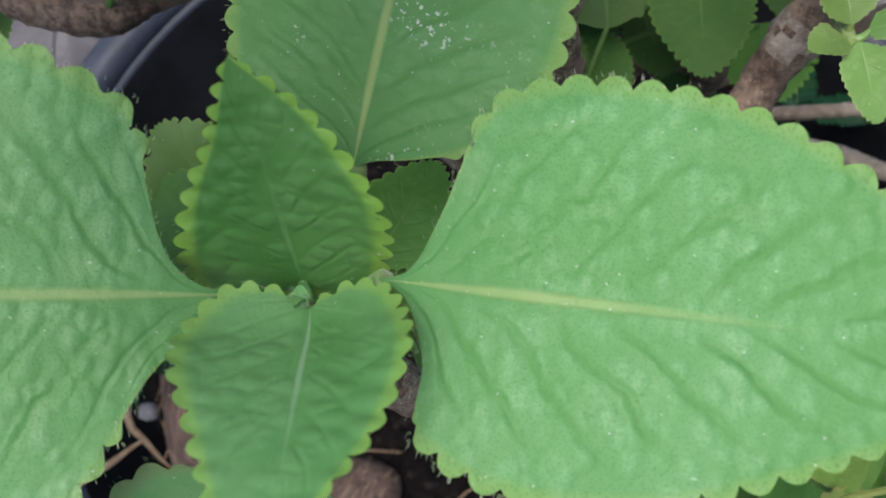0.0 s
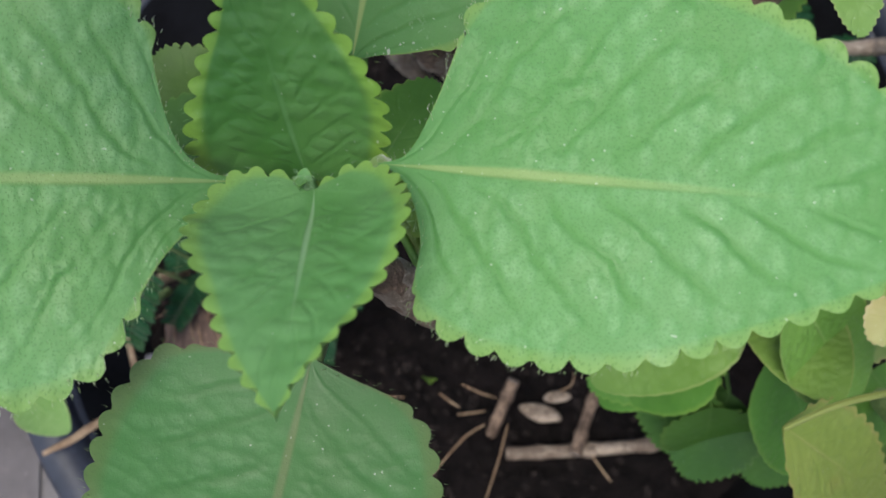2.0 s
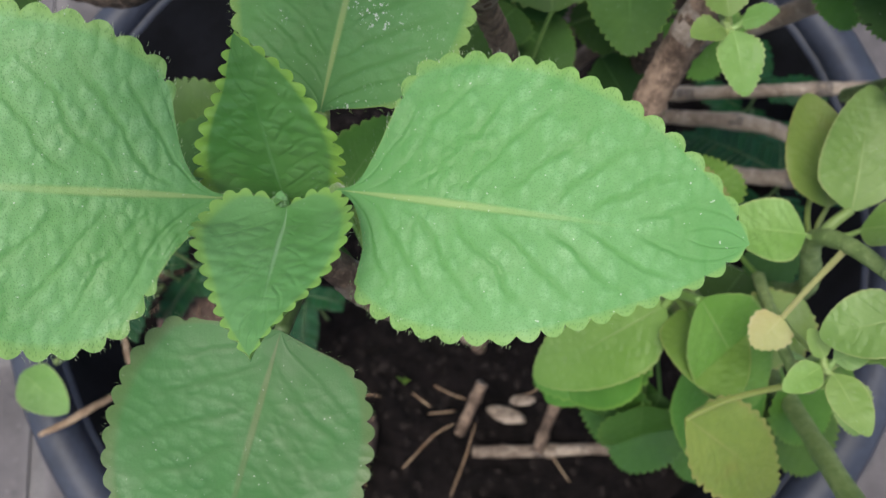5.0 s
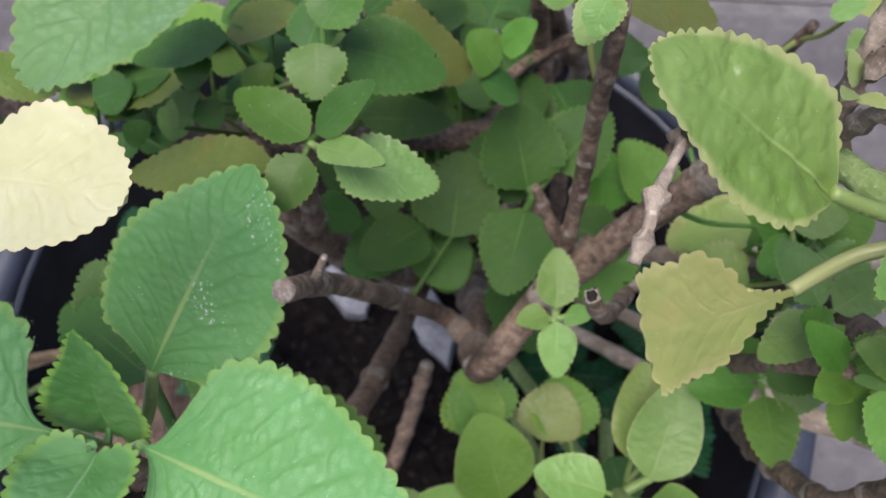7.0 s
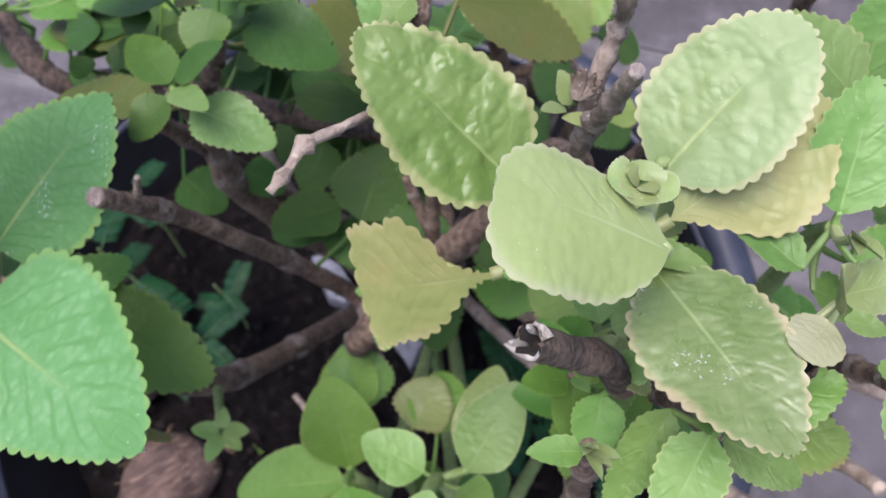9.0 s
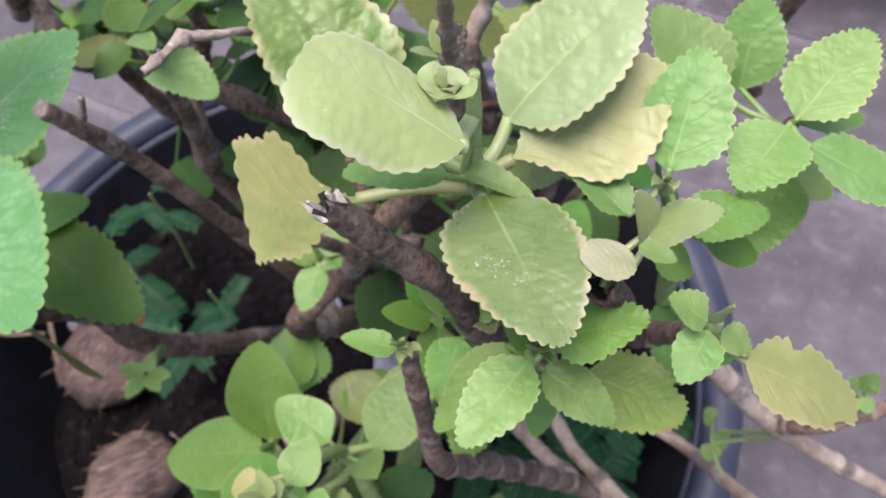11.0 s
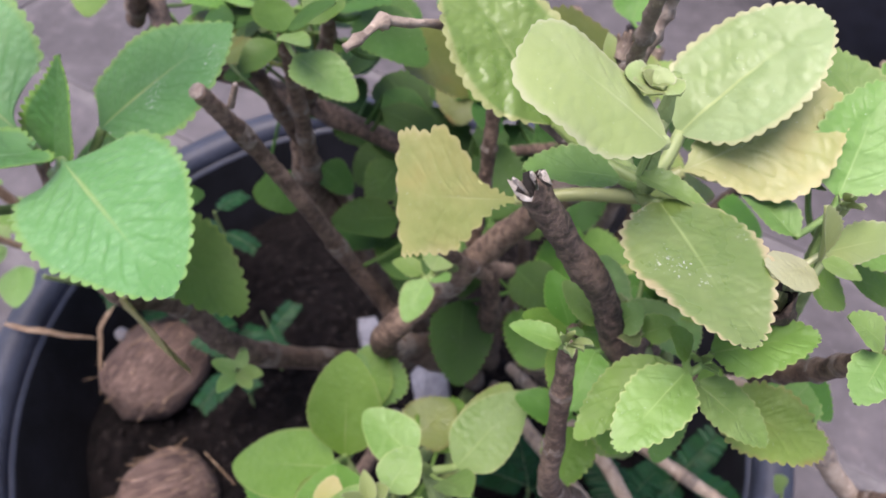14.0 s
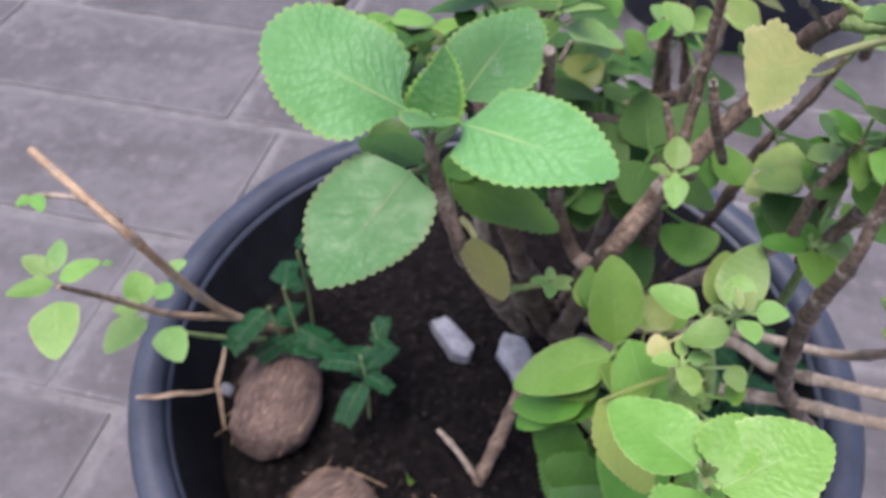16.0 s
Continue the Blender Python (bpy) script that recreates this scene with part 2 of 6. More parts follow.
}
BARK = bark_material("brown_bark", (0.052, 0.031, 0.021), (0.215, 0.148, 0.108), 330.0)
BARK_DARK = bark_material("dark_bark", (0.022, 0.014, 0.010), (0.165, 0.112, 0.085), 420.0)
BARK_PALE = bark_material("pale_bark", (0.10, 0.072, 0.055), (0.31, 0.25, 0.20))
CANE = bark_material("dry_pale_cane", (0.20, 0.145, 0.105), (0.42, 0.34, 0.27), 90.0)
DRY = bark_material("dry_cane", (0.1792, 0.1088, 0.064), (0.32, 0.2304, 0.1536))
GREEN_STEM = bark_material("green_stem", (0.128, 0.192, 0.0576), (0.2304, 0.3008, 0.1152), 220.0)
CRUMB = plain_material("soil_crumb", (0.003, 0.0024, 0.0024), (0.018, 0.0135, 0.013), 300.0, 0.9, 0.5, 0.001, 0.15)
CUT = bark_material("cut_wood", (0.1536, 0.1152, 0.096), (0.3328, 0.288, 0.256), 700.0)
HOLLOW = plain_material("rotten_pith", (0.00384, 0.0032, 0.0032), (0.0192, 0.01408, 0.0128), 400.0, 0.9, 0.5)
PALE_WOOD = bark_material("pale_torn_wood", (0.30, 0.27, 0.24), (0.58, 0.55, 0.51), 600.0)
SCAR = bark_material("leaf_scar", (0.128, 0.096, 0.0736), (0.2688, 0.224, 0.192), 500.0)
POT = plain_material("pot_plastic", (0.014, 0.0165, 0.028), (0.028, 0.032, 0.051), 30.0, 0.48, 0.15, 0.0006)
# inner wall plastic, far darker and rougher than POT
POT_INNER = plain_material("soil_stained_plastic", (0.0025, 0.0025, 0.0035), (0.007, 0.007, 0.010), 40.0, 0.7, 0.3, 0.001, 0.2)
SOIL = plain_material("wet_soil", (0.0018, 0.0013, 0.0015), (0.0085, 0.0062, 0.0066), 90.0, 0.9, 1.0, 0.006, 0.12)


def husk_material():
    n = Nodes("coconut_husk")
    stretch = n.add("ShaderNodeMapping")
    stretch.inputs["Scale"].default_value = (1.0, 0.10, 1.0)
    n.link(n.coords("Object"), stretch.inputs["Vector"])
    fibre, big = n.noise(420.0, 4.0, stretch.outputs[0], 0.7), n.noise(45.0, 4.0, n.coords("Object"))
    colour = n.mix(n.ramp(n.math("ADD", n.math("MULTIPLY", fibre, 0.65), n.math("MULTIPLY", big, 0.35)), 0.36, 0.64), (0.0408, 0.02285, 0.0185), (0.1632, 0.1061, 0.08432))
    colour = n.mix(n.math("MULTIPLY", n.ramp(fibre, 0.60, 0.72), 0.6), colour, (0.272, 0.2067, 0.1686))
    n.bump(n.math("ADD", fibre, n.math("MULTIPLY", big, 0.6)), 0.9, 0.003)
    return n.set(Base_Color=colour, Roughness=0.9)


HUSK = husk_material()
STONE = plain_material("pale_stone", (0.10, 0.10, 0.12), (0.20, 0.20, 0.225), 60.0, 0.8, 0.4)
FERN = leaf_material("feather_leaf", (0.006, 0.044, 0.015), (0.010, 0.060, 0.020), (0.012, 0.066, 0.022), (0.02, 0.07, 0.024), rim=0.95, relief=0.1, bloom=0.0, shine=0.2)

FERN_RIB = plain_material("feather_rib", (0.02, 0.06, 0.02), (0.04, 0.09, 0.03), 200.0)


def paver_material():
    n = Nodes("grey_paver")
    obj = n.coords("Object")
    xyz = n.add("ShaderNodeSeparateXYZ")
    n.link(obj, xyz.inputs[0])
    rnd = n.add("ShaderNodeObjectInfo").outputs["Random"]
    big, mid, fine = n.noise(7.0, 4.0, obj), n.noise(34.0, 5.0, obj, 0.6), n.noise(420.0, 3.0, obj, 0.7)
    colour = n.mix(n.ramp(n.math("ADD", n.math("MULTIPLY", big, 0.5), n.math("MULTIPLY", mid, 0.5)), 0.36, 0.64), (0.04262, 0.0373, 0.04166), (0.07508, 0.06684, 0.07362))
    colour = n.mix(n.math("MULTIPLY", n.ramp(mid, 0.56, 0.70), 0.42), colour, (0.120, 0.102, 0.105))
    colour = n.mix(n.math("MULTIPLY", n.ramp(fine, 0.58, 0.70), 0.40), colour, (0.02906, 0.02615, 0.02906))
    pits = n.ramp(n.noise(75.0, 3.0, obj), 0.62, 0.72)
    colour = n.mix(n.math("MULTIPLY", pits, 0.45), colour, (0.02664, 0.02422, 0.02664))
    colour = n.mix(n.math("MULTIPLY", n.ramp(n.noise(130.0, 2.0, obj), 0.70, 0.76), 0.6), colour, (0.1744, 0.1623, 0.1695))
    # mortar smeared over the edges of each slab
    gap_x = n.math("SUBTRACT", PAVER_LENGTH / 2, n.math("ABSOLUTE", xyz.outputs[0]))
    gap_y = n.math("SUBTRACT", COURSE / 2, n.math("ABSOLUTE", xyz.outputs[1]))
    edge = n.math("ADD", n.math("MINIMUM", gap_x, gap_y), n.math("MULTIPLY", n.math("SUBTRACT", mid, 0.5), 0.045))
    colour = n.mix(n.math("MULTIPLY", n.ramp(edge, 0.020, 0.002), 0.55), colour, (0.1308, 0.1211, 0.1283))
    hue = n.add("ShaderNodeHueSaturation")
    n.put(hue.inputs["Value"], n.ramp(rnd, 0.0, 1.0, 0.90, 1.10))
    n.link(colour, hue.inputs["Color"])
    n.bump(n.math("SUBTRACT", n.math("ADD", mid, n.math("MULTIPLY", fine, 0.6)), n.math("MULTIPLY", pits, 0.6)), 0.6, 0.002)
    return n.set(Base_Color=hue.outputs[0], Roughness=0.75)


COURSE, PAVER_LENGTH, JOINT = 0.277, 0.56, 0.007
PAVER = paver_material()
MORTAR = plain_material("pale_mortar", (0.075, 0.069, 0.074), (0.125, 0.117, 0.122), 30.0, 0.9, 0.5, 0.002)


# ---- builders ----
def part(name, bm, material, parent=None, label="", smooth=True):
    me = bpy.data.meshes.new(name)
    bm.to_mesh(me)
    bm.free()
    for mat in material if isinstance(material, (list, tuple)) else [material]:
        me.materials.append(mat)
    if smooth:
        me.shade_smooth()
    ob = new(name, me)
    if parent is not None:
        ob.parent = parent
    return tagged(ob, label=label)


def tube(bm, points, radii, sides=10, rings=0, seed=0, cap=True, mat=0, cap_mat=None, wobble=0.06, ring_mat=None, hollow=None, knot=0.24):
    """A rounded stem through points, with swollen nodes and a slightly uneven skin."""
    rng = random.Random(seed)
    pts = [Vector(p) for p in points]
    dense, rad = [], []
    for i in range(len(pts) - 1):
        p0, p1, p2, p3 = pts[max(i - 1, 0)], pts[i], pts[i + 1], pts[min(i + 2, len(pts) - 1)]
        steps = max(3, min(30, int((p2 - p1).length / 0.0018)))
        for s in range(steps):
            k = s / steps
            q = 0.5 * ((2 * p1) + (p2 - p0) * k + (2 * p0 - 5 * p1 + 4 * p2 - p3) * k * k + (3 * p1 - p0 - 3 * p2 + p3) * k ** 3)
            dense.append(q), rad.append(radii[i] * (1 - k) + radii[i + 1] * k)
    dense.append(pts[-1]), rad.append(radii[-1])
    length = sum((b - a).length for a, b in zip(dense, dense[1:]))
    side = Vector((0.31, 0.74, 0.59))
    rows, run, banded = [], 0.0, []
    beat = [rng.uniform(-0.12, 0.12) for _ in range(rings + 2)]
    for i, q in enumerate(dense):
        ahead = (dense[min(i + 1, len(dense) - 1)] - dense[max(i - 1, 0)]).normalized()
        side = (side - ahead * side.dot(ahead)).normalized()
        up = ahead.cross(side)
        if i:
            run += (q - dense[i - 1]).length
        swell = 1.0
        if rings:
            turn = run / max(length, 1e-6) * rings
            phase = turn % 1.0 - 0.5 + beat[int(turn)]
            swell += knot * math.exp(-(phase / 0.10) ** 2)
            banded.append(abs(phase) < 0.06)
        row = []
        for k in range(sides):
            a = 2 * math.pi * k / sides
            r = rad[i] * swell * (1 + wobble * rng.uniform(-1, 1))
            row.append(bm.verts.new(q + (side * math.cos(a) + up * math.sin(a)) * r))
        rows.append(row)
    for i, (a, b) in enumerate(zip(rows, rows[1:])):
        for k in range(sides):
            scar = ring_mat is not None and rings and banded[i] and rng.random() < 0.8
            bm.faces.new((a[k], a[(k + 1) % sides], b[(k + 1) % sides], b[k])).material_index = ring_mat if scar else mat
    if hollow is not None:
        # a snapped end: splintered rim round a rotten core
        axis = (dense[-1] - dense[-2]).normalized()
        middle, r = dense[-1].copy(), rad[-1]
        lip, core = [], []
        for v in rows[-1]:
            out = v.co - middle
            v.co += axis * r * rng.uniform(-0.9, 1.3) + out * rng.uniform(-0.1, 0.25)
            lip.append(bm.verts.new(middle + out * rng.uniform(0.6, 0.85) + axis * r * rng.uniform(-0.4, 0.6)))
            core.append(bm.verts.new(middle + out * 0.45 - axis * r * 1.4))
        pit = bm.verts.new(middle - axis * r * 1.6)
        for k in range(sides):
            j = (k + 1) % sides
            bm.faces.new((rows[-1][k], rows[-1][j], lip[j], lip[k])).material_index = cap_mat if cap_mat is not None else mat
            bm.faces.new((lip[k], lip[j], core[j], core[k])).material_index = hollow
            bm.faces.new((core[k], core[j], pit)).material_index = hollow
    elif cap:
        for row, flip in ((rows[0], True), (rows[-1], False)):
            mid = bm.verts.new(sum((v.co for v in row), Vector()) / sides)
            for k in range(sides):
                f = (mid, row[(k + 1) % sides], row[k]) if flip else (mid, row[k], row[(k + 1) % sides])
                bm.faces.new(f).material_index = mat if cap_mat is None else cap_mat
    return dense


def arc(points):
    """Runs along one edge of a leaf given by a few (u, width) knots, in equal steps of its length."""
    knots = [Vector((0.0, 0.0))] + [Vector(p) for p in points] + [Vector((1.0, 0.0))]
    fine = []
    for i in range(len(knots) - 1):
        p0, p1, p2, p3 = knots[max(i - 1, 0)], knots[i], knots[i + 1], knots[min(i + 2, len(knots) - 1)]
        for n in range(12):
            k = n / 12
            fine.append(0.5 * ((2 * p1) + (p2 - p0) * k + (2 * p0 - 5 * p1 + 4 * p2 - p3) * k * k + (3 * p1 - p0 - 3 * p2 + p3) * k ** 3))
    fine.append(knots[-1])
    far = np.concatenate(([0.0], np.cumsum([(b - a).length for a, b in zip(fine, fine[1:])])))
    far = far / far[-1]
    us, ws = [p.x for p in fine], [max(0.0, p.y) for p in fine]
    return lambda s: (float(np.interp(s, far, us)), float(np.interp(s, far, ws)))


def blade(length, width, teeth=11, waist=0.72, full=0.60, fold=0.10, droop=0.10, puff=0.0, tooth=0.03, thick=0.0011, seed=0, cols=3, per=4, bite=0.0, twist=0.0, wedge=0.45, wedge_to=0.22, heart=0.0, fan=False, sides=None, bare=0.0, blister=False, cup=0.0):
    """A scalloped leaf blade along +x from the origin, its upper side to +z. u, v go into the UV map."""
    rng = random.Random(seed)
    bm = bmesh.new()
    uvl = bm.loops.layers.uv.new("UVMap")
    rows = teeth * per
    half = width / 2
    back = min(0.0, min(p[0] for p in sides[0] + sides[1])) if sides else 0.0
    runs = {sign: arc(sides[0 if sign > 0 else 1]) for sign in (1, -1)} if sides else {}

    def outline(s, sign):
        if sides:
            u, w = runs[sign](s)
            return u * length, w * length
        u = 0.5 - 0.5 * math.cos(math.pi * s)
        w = max(0.0, math.sin(math.pi * u ** waist)) ** full
        if fan:
            k = min(1.0, max(0.0, (u - 0.06) / 0.62))
            w = (0.05 + 0.95 * k * k * (3 - 2 * k)) * min(1.0, max(0.0, (1 - u) / 0.05)) ** 0.5
            w *= 1.0 + (0.10 * math.sin(5 * u + sign) if u > 0.4 else 0.0)
        elif u < wedge_to:
            w *= 1 - wedge * (1 - u / wedge_to) ** 1.5
        return u * length, w * half

    ph = rng.uniform(0, 6.3), rng.uniform(0, 6.3)
    bites = [(rng.uniform(0.3, 0.8), rng.choice((-1, 1)), rng.uniform(0.04, 0.09)) for _ in range(2)] if bite else []

    def edge(s, sign):
        x, w = outline(s, sign)
        x2, w2 = outline(min(1, s + 0.004), sign)
        x1, w1 = outline(max(0, s - 0.004), sign)
        d = Vector((x2 - x1, w2 - w1))
        d = d.normalized() if d.length > 1e-9 else Vector((1, 0))
        n = Vector((-d.y, d.x))
        lobe = abs(math.sin(math.pi * (s * teeth + 0.15 * math.sin(9 * s + ph[0 if sign > 0 else 1])))) ** 0.65
        live = min(1.0, (s - (bare if sides else 0.16)) / 0.03, (1 - s) / 0.05)
        k = tooth * width * (lobe - 0.45) * max(0.0, live)
        for at, where, deep in bites:
            if where == sign:
                k -= bite * width * max(0.0, 1 - ((s - at) / deep) ** 2)
        return x + n.x * k, max(0.0, w + n.y * k)

    def lift(x, y):
        u, v = x / length, (abs(y) / half if half else 0)
        z = fold * abs(y) * (0.4 + 0.6 * v) - droop * length * u * u
        z += twist * y * u + cup * max(0.0, 0.15 * length - x) ** 2 / (0.4 * length)
        z += 0.035 * width * math.sin(7 * u + ph[0] + (1.5 if y > 0 else 0)) * v * v
        if puff and cols >= 12 and not blister:
            # pillows between sunken side veins and the cross veins that join them
            wave = 0.035 * noise.noise(Vector((x * 70, y * 70, seed + 5)))
            sweep = (u - 0.30 * v ** 0.85 + wave) * 9.0
            row = math.floor(sweep)
            cross = abs(math.sin(math.pi * (v * 6.0 + 0.37 * row + 4 * wave)))
            z += puff * (math.sin(math.pi * sweep) ** 2 * (0.6 + 0.4 * cross)) * min(1, v * 5) * max(0, 1 - v ** 6)
            z += puff * (1.2 * noise.noise(Vector((x * 60, y * 60, seed))) + 0.5 * noise.noise(Vector((x * 300, y * 300, seed))))
            z -= puff * 1.6 * math.exp(-(v / 0.05) ** 2) * (1 - u)
        elif puff and blister:
            z += puff * (2.2 * abs(noise.noise(Vector((x * 95, y * 115, seed)))) + 0.8 * noise.noise(Vector((x * 210, y * 230, seed))) - 1.5 * math.exp(-(v / 0.08) ** 2) * (1 - u)) * max(0, 1 - v ** 6)
        elif puff:
            sweep = u - 0.30 * v ** 0.85
            sweep += 0.05 * noise.noise(Vector((x * 90, y * 90, seed + 5)))
            z += puff * 0.40 * abs(math.sin(math.pi * sweep * 7.0)) * min(1, v * 4) * max(0, 1 - v ** 5)
            z += puff * (0.9 * noise.noise(Vector((x * 130, y * 160, seed))) + 0.4 * noise.noise(Vector((x * 260, y * 260, seed))))
            z -= puff * 1.5 * math.exp(-(v / 0.07) ** 2) * (1 - u)
        return z

    tops, lows = [], []
    for i in range(rows + 1):
        s = i / rows
        ends = {sign: edge(s, sign) for sign in (-1, 1)}
        xm = s ** 1.15 * length if sides else outline(s, 1)[0]
        top, low = [], []
        for j in range(-cols, cols + 1):
            sign, f = (1 if j >= 0 else -1), abs(j) / cols
            f = f ** 0.9
            ex, ey = ends[sign] if abs(j) == cols else ((outline(s, sign)[0] if sides else xm), outline(s, sign)[1] * (1 - 0.6 * tooth))
            x, y = xm + (ex - xm) * f, ey * f * sign
            if heart and x < 0.3 * length:
                x -= heart * length * f ** 1.5 * (1 - x / (0.3 * length))
            z = lift(x, y)
            uv = (min(1, max(0, (x / length - back) / (1 - back))), 0.5 + 0.5 * sign * f)
            top.append((bm.verts.new((x, y, z)), uv))
            if abs(j) == cols:
                low.append(top[-1])
            else:
                low.append((bm.verts.new((x, y, z - thick * (1 - 0.5 * f))), uv))
        tops.append(top), lows.append(low)

    rims = {top[k][0] for top in tops for k in (0, 2 * cols)}

    def quad(a, b, c, d):
        if len({a[0], b[0], c[0], d[0]}) == 4:
            f = bm.faces.new((a[0], b[0], c[0], d[0]))
            for loop, p in zip(f.loops, (a, b, c, d)):
                loop[uvl].uv = p[1]

    for i in range(rows):
        for j in range(2 * cols):
            quad(tops[i][j], tops[i + 1][j], tops[i + 1][j + 1], tops[i][j + 1])
            quad(lows[i][j], lows[i][j + 1], lows[i + 1][j + 1], lows[i + 1][j])
    for e in bm.edges:
        e.smooth = not (e.verts[0] in rims and e.verts[1] in rims)
    return bm


def stalk(bm, start, end, r0, r1):
    """A short leaf stalk, in the colour of the midrib."""
    uvl = bm.loops.layers.uv.verify()
    known = set(bm.faces)
    mid = (Vector(start) + Vector(end)) / 2 + Vector((0, 0, -0.12 * (Vector(end) - Vector(start)).length))
    tube(bm, [start, mid, end], [r0, (r0 + r1) / 2, r1], sides=7, wobble=0.03)
    for f in bm.faces:
        if f not in known:
            for loop in f.loops:
                loop[uvl].uv = (0.02, 0.5)


def hairs(bm, count, length, seed):
    """Short pale hairs standing off the leaf edge near its base."""
    rng = random.Random(seed)
    uvl = bm.loops.layers.uv.verify()
    rim = [v for v in bm.verts if len({round(l[uvl].uv.y, 2) for l in v.link_loops} & {0.0, 1.0}) and v.link_loops]
    rim = [v for v in rim if v.co.x < 0.5 * max(w.co.x for w in rim)]
    for v in rng.choices(rim, k=count):
        out = (Vector((rng.uniform(-0.6, 0.1), (1 if v.co.y > 0 else -1), rng.uniform(-0.2, 0.6)))).normalized()
        at = v.co + Vector((rng.uniform(-1, 1), 0, 0)) * 0.0008
        tip = bm.verts.new(at + out * length * rng.uniform(0.5, 1.1))
        a = [bm.verts.new(at + d) for d in (Vector((0.00005, 0, 0)), Vector((-0.00003, 0, 0.00005)), Vector((-0.00003, 0, -0.00005)))]
        for i in range(3):
            f = bm.faces.new((a[i], a[(i + 1) % 3], tip))
            for loop in f.loops:
                loop[uvl].uv = (0.03, 0.5)


LEAVES = [0]
STEMS, LOOSE = [], []


def leaf(branch, colour, base, tip, width, node=None, tilt=0.0, fold=0.12, droop=0.08, up=(0, 0, 1), label="", hair=0, **shape):
    """One leaf of a branch: blade from base to tip, turned by tilt about its own length; node: where its stalk leaves the stem."""
    LEAVES[0] += 1
    base, tip = Vector(base), Vector(tip)
    ahead = (tip - base)
    length = ahead.length
    # the droop lowers the tip, so the blade starts a little steeper
    x = ahead.normalized()
    z = Vector(up) - x * Vector(up).dot(x)
    z = z.normalized() if z.length > 1e-4 else Vector((0, -1, 0))
    y = z.cross(x)
    m = Matrix((x, y, z)).transposed().to_4x4()
    m.translation = base
    m = m @ Matrix.Rotation(math.atan(droop), 4, "Y").inverted() @ Matrix.Rotation(radians(tilt), 4, "X")
    size = max(length, width)
    shape.setdefault("teeth", 9 if size < 0.012 else 15 if size < 0.024 else 18)
    shape.setdefault("per", 4)
    shape.setdefault("tooth", 0.07)
    shape.setdefault("cols", 2 if size < 0.012 else 3 if size < 0.02 else 4)
    shape.setdefault("thick", 0.0007 if size < 0.02 else 0.0011)
    bm = blade(length, width, fold=fold, droop=droop, seed=LEAVES[0], **shape)
    if node is not None:
        stalk(bm, m.inverted() @ Vector(node), (0.012 * length, 0, -0.0006), 0.0018 if size > 0.03 else 0.0009, 0.0015 if size > 0.03 else 0.0007)
    if hair:
        hairs(bm, hair, 0.0008, LEAVES[0])
    ob = part("leaf", bm, LEAF[colour], branch, label)
    ob.matrix_local = m
    if node is None and size > 0.008:
        LOOSE.append((ob, base, x, m.inverted()))
    return ob


def branch(points, radii, material=None, rings=0, seed=0, label="", cut=False, name="stem", sides=12, hollow=False, knot=0.24, lip=None, wobble=0.09):
    bm = bmesh.new()
    line = tube(bm, points, radii, rings=rings, seed=seed, cap_mat=1 if cut else None, sides=sides, ring_mat=2, hollow=3 if hollow else None, wobble=wobble, knot=knot)
    skin = material or BARK
    STEMS.extend(Vector(p) for p in line)
    return part(name, bm, [skin, lip or CUT, skin if skin in (GREEN_STEM, BARK_DARK) else SCAR, HOLLOW], plant, label)


# ---- pot, soil and floor ----
RIM, SOIL_Z = 0.316, 0.238


def lathe(profile, steps=72):
    bm = bmesh.new()
    rings = []
    for r, z in profile:
        rings.append([bm.verts.new((r * math.cos(2 * math.pi * k / steps), r * math.sin(2 * math.pi * k / steps), z)) for k in range(steps)])
    for a, b in zip(rings, rings[1:]):
        for k in range(steps):
            bm.faces.new((a[k], a[(k + 1) % steps], b[(k + 1) % steps], b[k]))
    return bm


pot = tagged(new("plant_pot"), "large round dark blue-black plastic pot full of soil on paving", "pot")
wall = part("pot_wall", lathe([(0.02, 0.03), (0.19, 0.03), (0.205, 0.02), (0.215, 0.0), (0.222, 0.004), (0.272, 0.285), (0.274, 0.290), (0.270, 0.300), (0.264, 0.302), (0.262, 0.298)]), POT, pot)
part("pot_lining", lathe([(0.262, 0.298), (0.259, 0.290), (0.206, 0.04), (0.02, 0.04)]), POT_INNER, pot, "black inner wall of the pot")
part("pot_rim", lathe([(0.268, 0.292), (0.280, 0.286), (0.290, 0.289), (0.2925, 0.298), (0.291, 0.310), (0.287, 0.315), (0.276, 0.3165), (0.268, 0.314), (0.265, 0.306), (0.264, 0.298), (0.268, 0.292)]), POT, pot, "rolled bluish plastic rim")

ground = bmesh.new()
bmesh.ops.create_grid(ground, x_segments=2, y_segments=2, size=60.0)
tagged(part("ground", ground, MORTAR), "pale mortar bed under the paving", "ground", kind="structure").location = (0, 0, -0.0022)



def bumpy_disc(radius, rings, steps, height):
    bm = bmesh.new()
    rows = [[bm.verts.new((0, 0, height(0, 0)))] * steps]
    for i in range(1, rings + 1):
        r = radius * i / rings
        rows.append([bm.verts.new((r * math.cos(2 * math.pi * k / steps), r * math.sin(2 * math.pi * k / steps), height(r * math.cos(2 * math.pi * k / steps), r * math.sin(2 * math.pi * k / steps)))) for k in range(steps)])
    for a, b in zip(rows, rows[1:]):
        for k in range(steps):
            face = [a[k], b[k], b[(k + 1) % steps], a[(k + 1) % steps]]
            bm.faces.new(list(dict.fromkeys(face)))
    return bm


def soil_height(x, y):
    p = Vector((x, y, 0))
    clods = abs(noise.noise(p * 55)) * 0.010 + noise.noise(p * 150) * 0.0035 + noise.noise(p * 14) * 0.012
